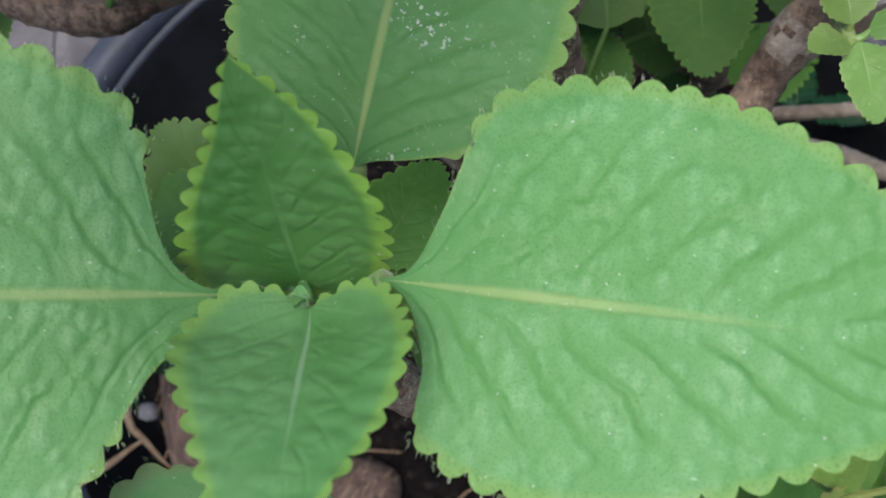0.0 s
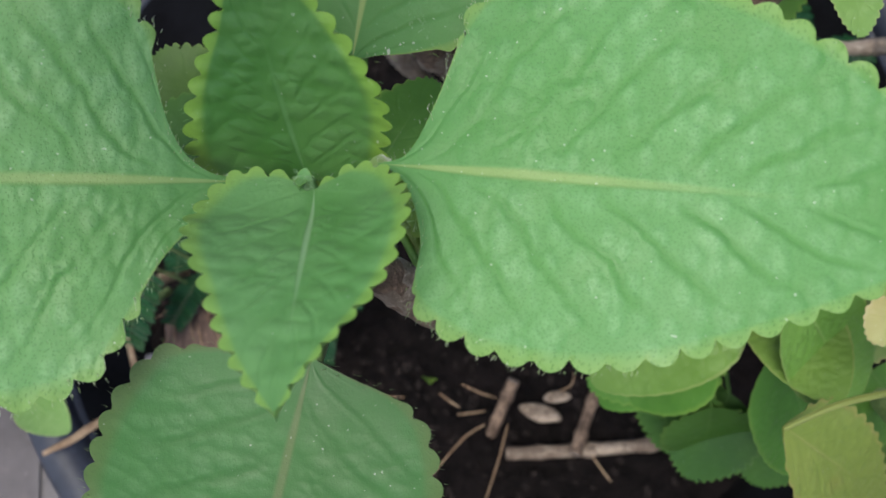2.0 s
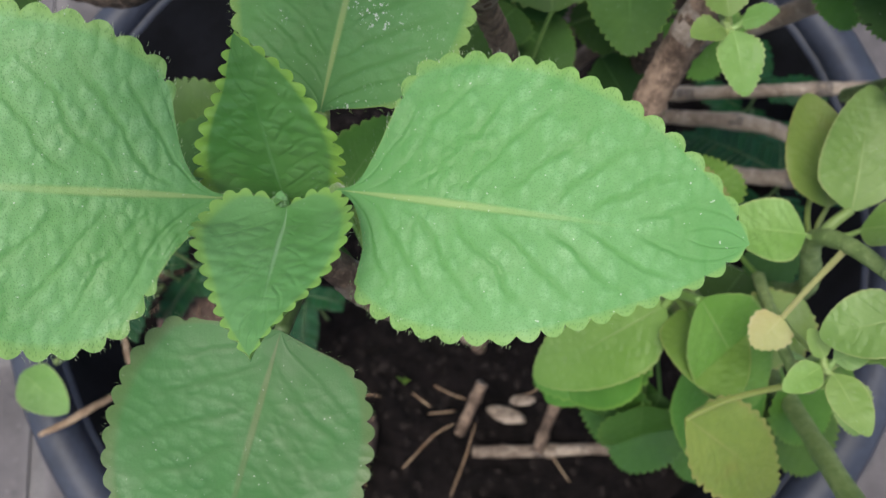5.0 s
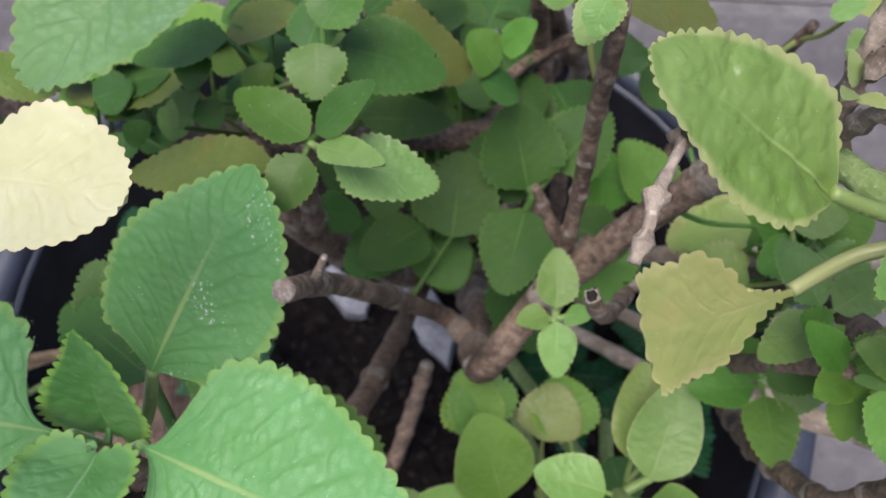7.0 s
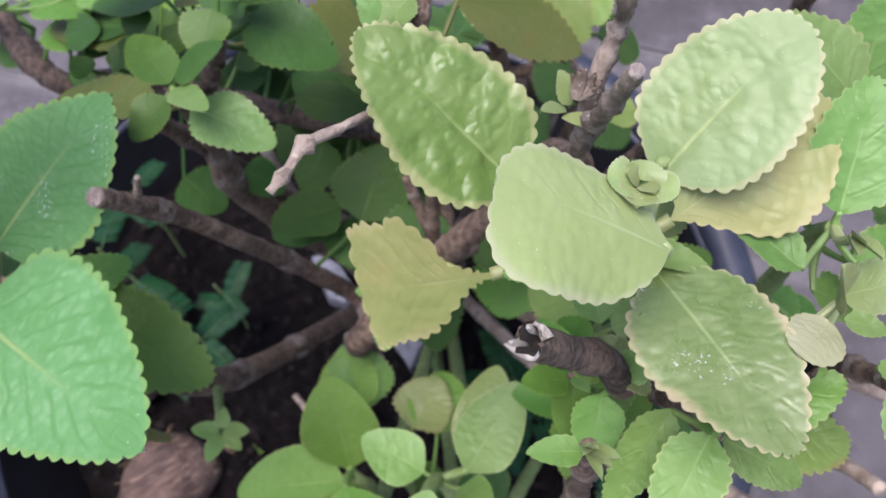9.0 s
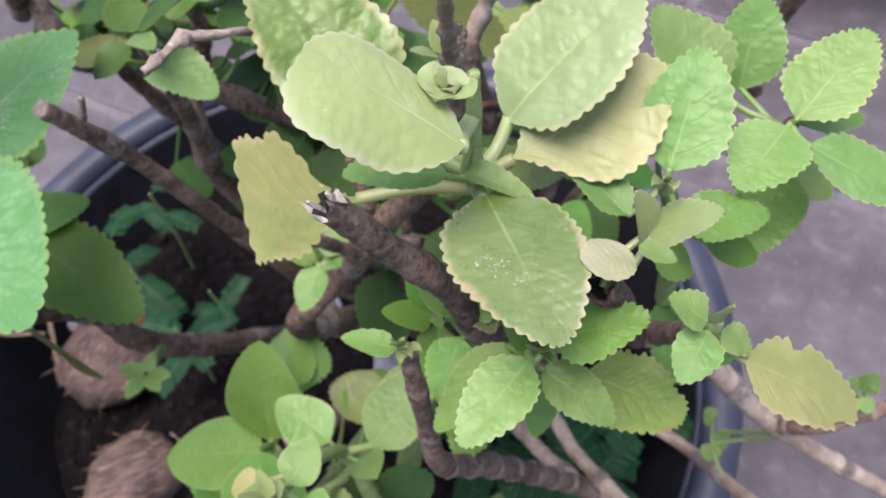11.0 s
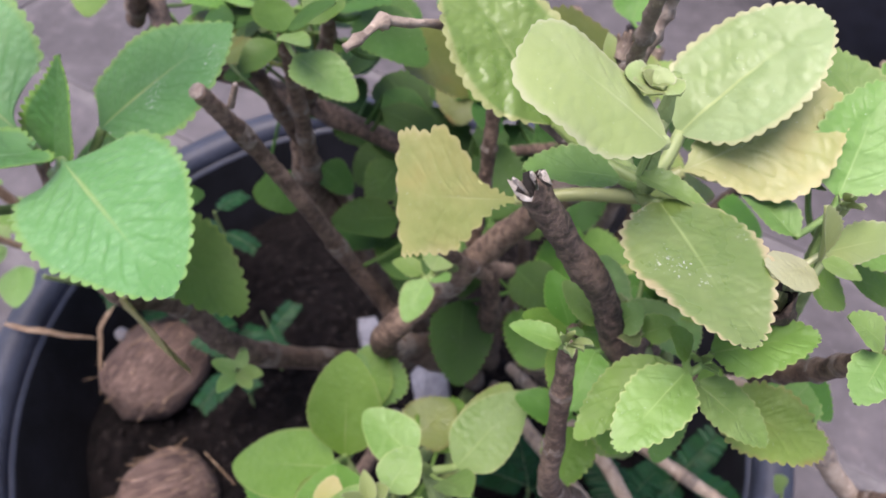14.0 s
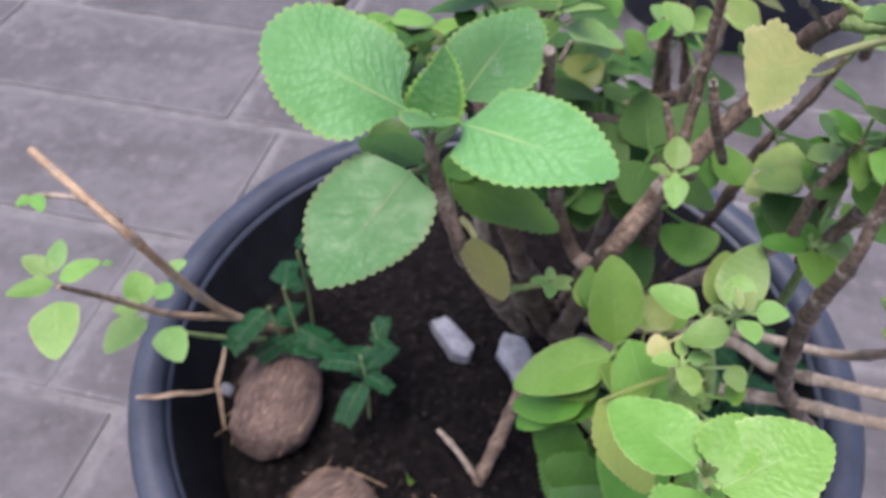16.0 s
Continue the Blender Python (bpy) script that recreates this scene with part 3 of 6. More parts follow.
    return SOIL_Z + clods - 0.01 * max(0.0, (math.hypot(x, y) - 0.2) / 0.04)


tagged(part("potting_soil", bumpy_disc(0.236, 110, 260, soil_height), SOIL), "dark damp crumbly potting soil filling the pot", "soil", kind="stuff")

# paving: courses run along U, joints between courses at even steps across
U = Vector((0.977, 0.211, 0)).normalized()
V = Vector((-U.y, U.x, 0))
pavement = tagged(new("pavement"), "grey-brown concrete pavers with pale mortar joints", "pavement", kind="structure")
paver_bm = bmesh.new()
bmesh.ops.create_cube(paver_bm, size=1.0)
bmesh.ops.scale(paver_bm, vec=(PAVER_LENGTH - JOINT, COURSE - JOINT, 0.06), verts=paver_bm.verts)
bmesh.ops.bevel(paver_bm, geom=paver_bm.edges[:], offset=0.005, segments=2, affect="EDGES")
paver_mesh = bpy.data.meshes.new("paver")
paver_bm.to_mesh(paver_mesh), paver_bm.free()
paver_mesh.materials.append(PAVER)
rng = random.Random(4)
for row in range(-7, 9):
    for col in range(-5, 5):
        ob = new("paver", paver_mesh)
        ob.parent = pavement
        ob.matrix_local = Matrix.Translation(U * ((col + (0.5 if row % 2 else 0.32)) * PAVER_LENGTH + 0.11) + V * ((row + 0.5) * COURSE + 0.012) + Vector((0, 0, -0.03 + rng.uniform(-0.0015, 0.0015)))) @ Matrix.Rotation(math.atan2(U.y, U.x) + rng.uniform(-0.004, 0.004), 4, "Z")

# ---- the plant ----
plant = tagged(new("potted_plant"), "bushy thick-leaved herb with scalloped fleshy leaves and cut woody stems", "plant")
plant.location = (0, 0, 0)


# tall leading shoot: a crossed rosette of big leaves
leader = branch([(0.0130, 0.0489, 0.2700), (0.0379, -0.1037, 0.5000), (0.0264, -0.1270, 0.5550), (0.0297, -0.1476, 0.5900), (0.0180, -0.1460, 0.6220), (0.0160, -0.1450, 0.6410)], [0.006, 0.0052, 0.0046, 0.0036, 0.003, 0.0018], BARK, rings=7, seed=1, label="young shoot turning from brown bark to pale green")
big = dict(per=7, cols=20, puff=0.00011)
leaf(leader, "green", (0.0250, -0.1418, 0.6470), (0.0905, -0.1490, 0.6500), 0.0500, node=(0.0160, -0.1450, 0.6360), fold=0.03, tilt=11, droop=0.06, teeth=22, tooth=0.032, bare=0.20, hair=220,
     sides=(((0.06, 0.025), (0.10, 0.12), (0.155, 0.305), (0.23, 0.365), (0.36, 0.385), (0.56, 0.35), (0.78, 0.24), (0.93, 0.11)), ((0.06, 0.03), (0.105, 0.13), (0.115, 0.245), (0.22, 0.305), (0.37, 0.32), (0.56, 0.28), (0.82, 0.155), (0.94, 0.07))), **big)
leaf(leader, "green", (0.0110, -0.1440, 0.6460), (-0.0510, -0.1552, 0.6680), 0.0600, node=(0.0160, -0.1450, 0.6360), fold=0.03, tilt=-19, droop=0.08, teeth=22, tooth=0.032, bare=0.22, hair=220,
     sides=(((0.06, 0.03), (0.17, 0.13), (0.25, 0.27), (0.30, 0.34), (0.41, 0.385), (0.55, 0.38), (0.75, 0.31), (0.92, 0.15)), ((0.11, 0.02), (0.165, 0.08), (0.185, 0.18), (0.21, 0.29), (0.28, 0.35), (0.44, 0.41), (0.72, 0.42), (0.93, 0.29), (1.0, 0.13))), **big)
leaf(leader, "dusty", (0.0200, -0.1268, 0.6446), (0.0309, -0.0805, 0.6642), 0.0405, node=(0.0160, -0.1450, 0.6280), fold=0.05, droop=0.08, teeth=20, tooth=0.035, bare=0.16, hair=160,
     sides=(((0.03, 0.06), (0.07, 0.17), (0.11, 0.30), (0.23, 0.38), (0.41, 0.41), (0.60, 0.35), (0.79, 0.22), (0.94, 0.08)), ((0.03, 0.05), (0.06, 0.16), (0.12, 0.29), (0.28, 0.405), (0.41, 0.43), (0.57, 0.40), (0.76, 0.31), (0.90, 0.17))), **dict(big, puff=0.00009))
# lower leaf, its shadow painted in by a darker green
leaf(leader, "green_shaded", (0.0165, -0.1640, 0.6360), (0.0042, -0.2146, 0.6150), 0.0460, node=(0.0160, -0.1450, 0.6260), fold=0.04, tilt=-6, droop=0.06, teeth=20, tooth=0.032, bare=0.16, hair=120,
     sides=(((0.02, 0.10), (0.05, 0.24), (0.15, 0.325), (0.35, 0.375), (0.57, 0.335), (0.80, 0.20), (0.93, 0.08)), ((0.02, 0.16), (0.06, 0.32), (0.13, 0.38), (0.26, 0.435), (0.43, 0.46), (0.60, 0.42), (0.80, 0.27), (0.94, 0.09))), **dict(big, puff=0.00009))
leaf(leader, "deep", (0.0140, -0.1406, 0.6390), (0.0127, -0.1266, 0.6684), 0.0281, fold=0.22, droop=0.02, teeth=17, tooth=0.06, hair=40, per=7, cols=14, puff=0.00012,
     sides=(((-0.05, 0.22), (0.0, 0.31), (0.09, 0.365), (0.23, 0.37), (0.41, 0.32), (0.56, 0.245), (0.70, 0.15), (0.84, 0.08), (0.95, 0.03)), ((-0.06, 0.20), (0.0, 0.30), (0.16, 0.345), (0.30, 0.38), (0.45, 0.38), (0.61, 0.32), (0.76, 0.235), (0.88, 0.13), (0.96, 0.04))))
leaf(leader, "heart", (0.0183, -0.1465, 0.6475), (0.0226, -0.1735, 0.6660), 0.0268, fold=0.2, droop=0.06, teeth=17, tooth=0.048, hair=40, per=7, cols=14, puff=0.00010, cup=0.65,
     sides=(((-0.02, 0.07), (-0.04, 0.17), (0.03, 0.285), (0.25, 0.35), (0.46, 0.31), (0.62, 0.235), (0.76, 0.13), (0.88, 0.05)), ((-0.03, 0.06), (-0.06, 0.17), (-0.05, 0.29), (0.03, 0.375), (0.15, 0.405), (0.32, 0.37), (0.48, 0.295), (0.64, 0.225), (0.79, 0.15), (0.92, 0.06))))
leaf(leader, "heart", (0.0171, -0.1453, 0.6492), (0.0173, -0.1438, 0.6499), 0.0018, fold=-0.2, hair=90, tooth=0.01, wedge=0.0)
leaf(leader, "heart", (0.0170, -0.1450, 0.6494), (0.0168, -0.1461, 0.6500), 0.0014, fold=0.2, tooth=0.01)
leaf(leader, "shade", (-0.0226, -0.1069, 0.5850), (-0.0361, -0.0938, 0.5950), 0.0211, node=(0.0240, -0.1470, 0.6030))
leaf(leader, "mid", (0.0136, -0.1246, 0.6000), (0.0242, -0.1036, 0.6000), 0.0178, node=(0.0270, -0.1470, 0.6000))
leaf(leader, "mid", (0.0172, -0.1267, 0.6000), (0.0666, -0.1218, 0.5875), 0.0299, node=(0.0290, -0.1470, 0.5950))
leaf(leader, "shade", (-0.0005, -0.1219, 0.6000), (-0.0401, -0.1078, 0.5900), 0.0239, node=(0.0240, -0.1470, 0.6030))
leaf(leader, "yellow", (0.0380, -0.1482, 0.5940), (0.0504, -0.1426, 0.5523), 0.0215, node=(0.0300, -0.1460, 0.6000), up=(0.04, -0.99, -0.10), fold=0.08, droop=0.03, label='faded yellow leaf hanging limp')

# pale seedling-like side shoot low on the leader
side_shoot = branch([(0.0453, -0.1181, 0.5300), (0.0670, -0.1306, 0.5600)], [0.002, 0.0014], GREEN_STEM, rings=0, seed=2)
leaf(side_shoot, "lime", (0.0690, -0.1325, 0.5640), (0.0613, -0.1366, 0.5660), 0.0059)
leaf(side_shoot, "lime", (0.0707, -0.1316, 0.5640), (0.0786, -0.1277, 0.5660), 0.0059)
leaf(side_shoot, "lime", (0.0695, -0.1314, 0.5640), (0.0665, -0.1253, 0.5660), 0.0051)
leaf(side_shoot, "lime", (0.0701, -0.1331, 0.5640), (0.0726, -0.1426, 0.5660), 0.0062)
leaf(side_shoot, "lime", (0.0709, -0.1323, 0.5640), (0.0799, -0.1339, 0.5660), 0.0054)

# cut branch with a pale sawn end
cut_branch = branch([(0.0380, 0.0539, 0.2700), (0.0707, -0.0300, 0.4400), (0.0761, -0.0543, 0.4929), (0.0621, -0.0486, 0.4959), (0.0503, -0.0620, 0.5432), (0.0485, -0.0780, 0.5920), (0.0455, -0.0905, 0.6280), (0.0480, -0.1060, 0.6640)], [0.006, 0.005, 0.0044, 0.004, 0.0036, 0.0032, 0.0028, 0.0025], BARK, rings=6, seed=3, label="brown branch cut square with a pale end", cut=True)
nib = branch([(0.0506, -0.0984, 0.6550), (0.0534, -0.0967, 0.6640)], [0.0012, 0.0008], BARK_PALE, rings=0, seed=4, cut=True)

# main limb and its crown
main_limb = branch([(0.0450, 0.0489, 0.2700), (0.0669, -0.0065, 0.4200), (0.0830, -0.0740, 0.5260), (0.0983, -0.0580, 0.5650), (0.1146, -0.0458, 0.6000), (0.1329, -0.0369, 0.6350), (0.1371, -0.0373, 0.6550), (0.1480, -0.0500, 0.6750)], [0.0075, 0.0065, 0.0055, 0.0052, 0.0048, 0.0044, 0.004, 0.0036], BARK, rings=6, seed=5, label="thick brown woody limb")
stub = branch([(0.0846, -0.0662, 0.5150), (0.0805, -0.0759, 0.5330)], [0.0035, 0.003], BARK_PALE, rings=0, seed=6, cut=True)
leaf(stub, "olive", (0.1661, 0.0324, 0.6300), (0.1785, 0.0440, 0.6350), 0.0162)
leaf(stub, "lime", (0.1643, 0.0161, 0.6300), (0.1778, 0.0195, 0.6300), 0.0151)
leaf(stub, "lime", (0.1556, 0.0182, 0.6400), (0.1630, 0.0212, 0.6450), 0.0069)
leaf(stub, "olive", (0.1440, 0.0293, 0.6000), (0.1339, 0.0216, 0.6000), 0.0148)
leaf(stub, "mid", (0.1615, 0.0236, 0.6000), (0.1791, 0.0302, 0.5900), 0.0148)

# ringed stem rising from the limb
ringed_stem = branch([(0.1024, -0.0444, 0.5850), (0.1015, -0.0391, 0.6200), (0.1002, -0.0369, 0.6500), (0.0996, -0.0376, 0.6800), (0.0973, -0.0280, 0.6900)], [0.0026, 0.0024, 0.0023, 0.0021, 0.0018], BARK, rings=6, seed=7)
leaf(ringed_stem, "lime", (0.0963, -0.0476, 0.7000), (0.0949, -0.0520, 0.6950), 0.0072)
leaf(ringed_stem, "lime", (0.0971, -0.0351, 0.6900), (0.0930, -0.0463, 0.6850), 0.0098, node=(0.0981, -0.0295, 0.6850))
leaf(ringed_stem, "lime", (0.0968, -0.0313, 0.6900), (0.1006, -0.0314, 0.7000), 0.0067)
leaf(ringed_stem, "mid", (0.0941, -0.0308, 0.6900), (0.0901, -0.0301, 0.6950), 0.0069)
leaf(ringed_stem, "dull", (0.0923, -0.0063, 0.6600), (0.1254, 0.0101, 0.6400), 0.0269)

# small four-leaved shoot
tip_shoot = branch([(0.1057, -0.0452, 0.5750), (0.1040, -0.0610, 0.5880), (0.1045, -0.0715, 0.5920)], [0.002, 0.0016, 0.0012], GREEN_STEM, rings=0, seed=8)
leaf(tip_shoot, "lime", (0.1041, -0.0680, 0.5940), (0.1001, -0.0519, 0.6000), 0.0121, fold=0.2)
leaf(tip_shoot, "lime", (0.1051, -0.0723, 0.5940), (0.1092, -0.0868, 0.5880), 0.0110, fold=0.2)
leaf(tip_shoot, "lime", (0.1022, -0.0708, 0.5940), (0.0940, -0.0769, 0.5980), 0.0079)
leaf(tip_shoot, "lime", (0.1070, -0.0694, 0.5940), (0.1139, -0.0704, 0.6000), 0.0072)

# grey cut stub beside it
grey_stub = branch([(0.1225, -0.0603, 0.6000), (0.1143, -0.0822, 0.6350), (0.1090, -0.0862, 0.6550)], [0.0022, 0.002, 0.0017], BARK, rings=3, seed=9, cut=True, hollow=True)

# twisted dead twig
dead_twig = branch([(0.1095, -0.1019, 0.7096), (0.1104, -0.0968, 0.7110), (0.1103, -0.0917, 0.7114), (0.1119, -0.0850, 0.7084), (0.1135, -0.0783, 0.7054), (0.1151, -0.0716, 0.6985), (0.1420, -0.0580, 0.6720)], [0.001, 0.0008, 0.0012, 0.0008, 0.0009, 0.001, 0.0013], BARK_PALE, rings=11, seed=10, label="thin pale knotty dead twig", knot=0.8, wobble=0.24)

# green rosette behind the big upright leaf
back_shoot = branch([(0.0147, -0.0489, 0.5600), (0.0229, -0.0558, 0.6100), (0.0370, -0.0670, 0.6560)], [0.004, 0.003, 0.002], BARK, rings=5, seed=11)
leaf(back_shoot, "lime", (0.0433, -0.0682, 0.6520), (0.0684, -0.0661, 0.6480), 0.0169, node=(0.0370, -0.0670, 0.6560))
leaf(back_shoot, "lime", (0.0412, -0.0698, 0.6600), (0.0593, -0.0743, 0.6680), 0.0077)
# darkened greens and olive below stand in for shade
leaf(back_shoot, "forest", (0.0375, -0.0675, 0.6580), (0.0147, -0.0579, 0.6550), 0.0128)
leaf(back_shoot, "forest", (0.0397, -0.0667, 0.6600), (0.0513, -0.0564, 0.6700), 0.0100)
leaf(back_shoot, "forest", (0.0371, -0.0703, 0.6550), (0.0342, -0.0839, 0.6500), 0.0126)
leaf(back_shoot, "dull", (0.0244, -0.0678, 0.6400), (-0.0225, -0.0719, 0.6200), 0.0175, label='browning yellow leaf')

# next rosette behind, its leaf colours darkened to paint shade
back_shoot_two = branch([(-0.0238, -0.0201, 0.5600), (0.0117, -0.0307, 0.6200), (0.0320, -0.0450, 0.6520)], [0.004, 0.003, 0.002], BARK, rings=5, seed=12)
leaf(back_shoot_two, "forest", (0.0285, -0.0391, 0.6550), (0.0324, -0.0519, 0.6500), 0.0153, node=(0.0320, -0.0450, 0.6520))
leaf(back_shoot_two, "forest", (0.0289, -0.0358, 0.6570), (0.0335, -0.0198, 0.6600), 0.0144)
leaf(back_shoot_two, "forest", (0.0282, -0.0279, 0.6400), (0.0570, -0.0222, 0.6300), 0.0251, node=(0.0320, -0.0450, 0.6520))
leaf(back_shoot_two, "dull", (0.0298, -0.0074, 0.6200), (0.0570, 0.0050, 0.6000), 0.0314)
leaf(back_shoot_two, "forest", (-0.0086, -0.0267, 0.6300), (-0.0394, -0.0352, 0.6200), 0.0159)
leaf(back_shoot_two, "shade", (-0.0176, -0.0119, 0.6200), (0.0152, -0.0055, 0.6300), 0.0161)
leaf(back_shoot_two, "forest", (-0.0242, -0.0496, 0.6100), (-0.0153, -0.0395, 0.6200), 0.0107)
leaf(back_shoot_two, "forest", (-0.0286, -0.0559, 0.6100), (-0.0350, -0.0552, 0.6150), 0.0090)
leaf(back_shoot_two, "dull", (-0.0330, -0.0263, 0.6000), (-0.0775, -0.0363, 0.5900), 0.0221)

# big leaves close above the back of the pot
left_shoot = branch([(-0.1361, -0.0393, 0.5600), (-0.1025, -0.0492, 0.6000), (-0.0501, -0.0809, 0.6600)], [0.005, 0.0045, 0.003], BARK, rings=4, seed=13)
leaf(left_shoot, "cream", (0.0085, -0.1160, 0.7105), (0.0362, -0.1125, 0.7110), 0.0268, node=(-0.0124, -0.1084, 0.7000), tilt=-8, waist=0.9, full=0.5, tooth=0.04, teeth=19, label='bleached cream-yellow leaf')
leaf(left_shoot, "olive", (-0.0433, -0.0742, 0.6600), (-0.0313, -0.0641, 0.6500), 0.0162)
leaf(left_shoot, "green", (-0.0100, -0.0193, 0.6680), (-0.0283, -0.0750, 0.6640), 0.0452, teeth=18, per=5, cols=6, puff=0.0006, tooth=0.05)
leaf(left_shoot, "pale", (-0.0109, -0.1336, 0.7220), (0.0136, -0.1634, 0.7200), 0.0255, fold=0.06, teeth=18, label='pale leaf with a yellowing edge')
leaf(left_shoot, "mid", (-0.0842, -0.0676, 0.6300), (-0.0680, -0.0863, 0.6200), 0.0202)
leaf(left_shoot, "mid", (-0.0837, -0.0339, 0.6000), (-0.0580, -0.0260, 0.6000), 0.0200)
leaf(left_shoot, "fresh", (-0.0678, -0.0237, 0.6020), (-0.0455, -0.0155, 0.6020), 0.0180)
leaf(left_shoot, "mid", (-0.0795, -0.0374, 0.5900), (-0.0600, -0.0360, 0.5880), 0.0170)
leaf(left_shoot, "forest", (-0.0652, -0.0352, 0.5850), (-0.0500, -0.0340, 0.5880), 0.0140)

# leaves deep inside, canopy shade painted as a darker green
inner_stem = branch([(0.0430, 0.0689, 0.2700), (0.0959, -0.0158, 0.4800), (0.0870, -0.0108, 0.5500)], [0.006, 0.005, 0.003], BARK_DARK, rings=4, seed=14)
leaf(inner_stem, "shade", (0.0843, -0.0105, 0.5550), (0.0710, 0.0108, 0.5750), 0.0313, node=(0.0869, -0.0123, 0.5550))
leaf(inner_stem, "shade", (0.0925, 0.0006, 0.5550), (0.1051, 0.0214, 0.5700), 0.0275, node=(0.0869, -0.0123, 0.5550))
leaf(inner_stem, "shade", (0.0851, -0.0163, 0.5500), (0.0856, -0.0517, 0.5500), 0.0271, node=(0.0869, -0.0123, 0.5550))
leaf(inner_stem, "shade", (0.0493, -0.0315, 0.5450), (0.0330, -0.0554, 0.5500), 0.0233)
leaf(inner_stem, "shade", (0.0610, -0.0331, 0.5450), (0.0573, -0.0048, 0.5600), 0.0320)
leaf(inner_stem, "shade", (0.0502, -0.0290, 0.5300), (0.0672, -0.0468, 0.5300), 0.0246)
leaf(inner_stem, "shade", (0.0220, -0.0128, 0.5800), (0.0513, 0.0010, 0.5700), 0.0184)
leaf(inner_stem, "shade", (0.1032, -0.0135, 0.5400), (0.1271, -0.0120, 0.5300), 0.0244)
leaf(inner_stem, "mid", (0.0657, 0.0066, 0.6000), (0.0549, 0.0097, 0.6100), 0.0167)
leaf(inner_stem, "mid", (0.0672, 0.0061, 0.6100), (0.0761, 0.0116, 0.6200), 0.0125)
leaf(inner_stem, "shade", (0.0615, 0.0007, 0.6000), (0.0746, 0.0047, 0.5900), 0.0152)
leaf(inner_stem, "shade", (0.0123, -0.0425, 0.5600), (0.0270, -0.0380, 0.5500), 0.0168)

# leaves at the back of the bush, shade put into their colour
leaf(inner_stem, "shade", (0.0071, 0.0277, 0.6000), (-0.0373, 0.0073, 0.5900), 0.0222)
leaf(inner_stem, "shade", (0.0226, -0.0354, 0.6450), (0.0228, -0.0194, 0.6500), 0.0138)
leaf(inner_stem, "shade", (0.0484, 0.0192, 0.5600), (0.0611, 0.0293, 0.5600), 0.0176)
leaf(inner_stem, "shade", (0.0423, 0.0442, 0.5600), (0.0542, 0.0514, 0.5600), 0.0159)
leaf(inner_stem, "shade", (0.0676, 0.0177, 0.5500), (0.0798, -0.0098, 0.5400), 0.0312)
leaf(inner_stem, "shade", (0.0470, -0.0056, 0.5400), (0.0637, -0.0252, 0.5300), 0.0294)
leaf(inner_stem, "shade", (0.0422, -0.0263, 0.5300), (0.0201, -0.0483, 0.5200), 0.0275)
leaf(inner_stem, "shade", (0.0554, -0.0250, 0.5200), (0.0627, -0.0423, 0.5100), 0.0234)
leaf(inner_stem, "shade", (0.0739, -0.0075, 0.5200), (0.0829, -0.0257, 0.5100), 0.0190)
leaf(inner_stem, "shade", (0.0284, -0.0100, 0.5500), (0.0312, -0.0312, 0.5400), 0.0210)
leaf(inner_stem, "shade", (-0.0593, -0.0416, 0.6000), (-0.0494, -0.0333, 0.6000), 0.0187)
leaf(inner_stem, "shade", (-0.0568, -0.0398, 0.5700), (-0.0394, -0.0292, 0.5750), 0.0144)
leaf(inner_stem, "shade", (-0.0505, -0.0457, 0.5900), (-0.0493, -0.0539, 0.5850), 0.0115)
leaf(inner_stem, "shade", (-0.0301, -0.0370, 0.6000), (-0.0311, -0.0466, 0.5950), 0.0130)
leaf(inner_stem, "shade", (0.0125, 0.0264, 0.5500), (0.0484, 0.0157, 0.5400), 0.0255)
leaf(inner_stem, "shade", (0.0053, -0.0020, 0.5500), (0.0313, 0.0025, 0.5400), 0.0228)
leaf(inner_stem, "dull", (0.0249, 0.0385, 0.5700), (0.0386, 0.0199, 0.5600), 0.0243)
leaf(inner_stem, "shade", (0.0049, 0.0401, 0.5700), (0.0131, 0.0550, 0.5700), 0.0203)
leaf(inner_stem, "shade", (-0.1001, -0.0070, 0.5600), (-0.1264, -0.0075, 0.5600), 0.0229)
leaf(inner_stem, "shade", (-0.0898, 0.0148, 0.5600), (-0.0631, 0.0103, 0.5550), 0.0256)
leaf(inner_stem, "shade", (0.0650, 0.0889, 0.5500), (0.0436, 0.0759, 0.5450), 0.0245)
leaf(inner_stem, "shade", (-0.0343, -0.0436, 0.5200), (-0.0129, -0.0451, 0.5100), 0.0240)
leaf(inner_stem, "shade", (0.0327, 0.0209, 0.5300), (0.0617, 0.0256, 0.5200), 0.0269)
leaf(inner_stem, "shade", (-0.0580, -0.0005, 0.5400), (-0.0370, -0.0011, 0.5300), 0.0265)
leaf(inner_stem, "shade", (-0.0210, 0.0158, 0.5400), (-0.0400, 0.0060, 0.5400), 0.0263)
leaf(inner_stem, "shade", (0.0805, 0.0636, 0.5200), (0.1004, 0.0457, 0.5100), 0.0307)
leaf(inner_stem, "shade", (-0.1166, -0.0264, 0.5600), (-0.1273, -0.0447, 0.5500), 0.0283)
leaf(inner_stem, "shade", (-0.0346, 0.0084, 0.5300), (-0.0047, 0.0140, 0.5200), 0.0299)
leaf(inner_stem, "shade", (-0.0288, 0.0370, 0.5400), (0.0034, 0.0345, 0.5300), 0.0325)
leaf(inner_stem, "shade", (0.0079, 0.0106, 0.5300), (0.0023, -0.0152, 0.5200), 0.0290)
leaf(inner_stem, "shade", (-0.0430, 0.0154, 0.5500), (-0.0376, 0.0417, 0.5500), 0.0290)
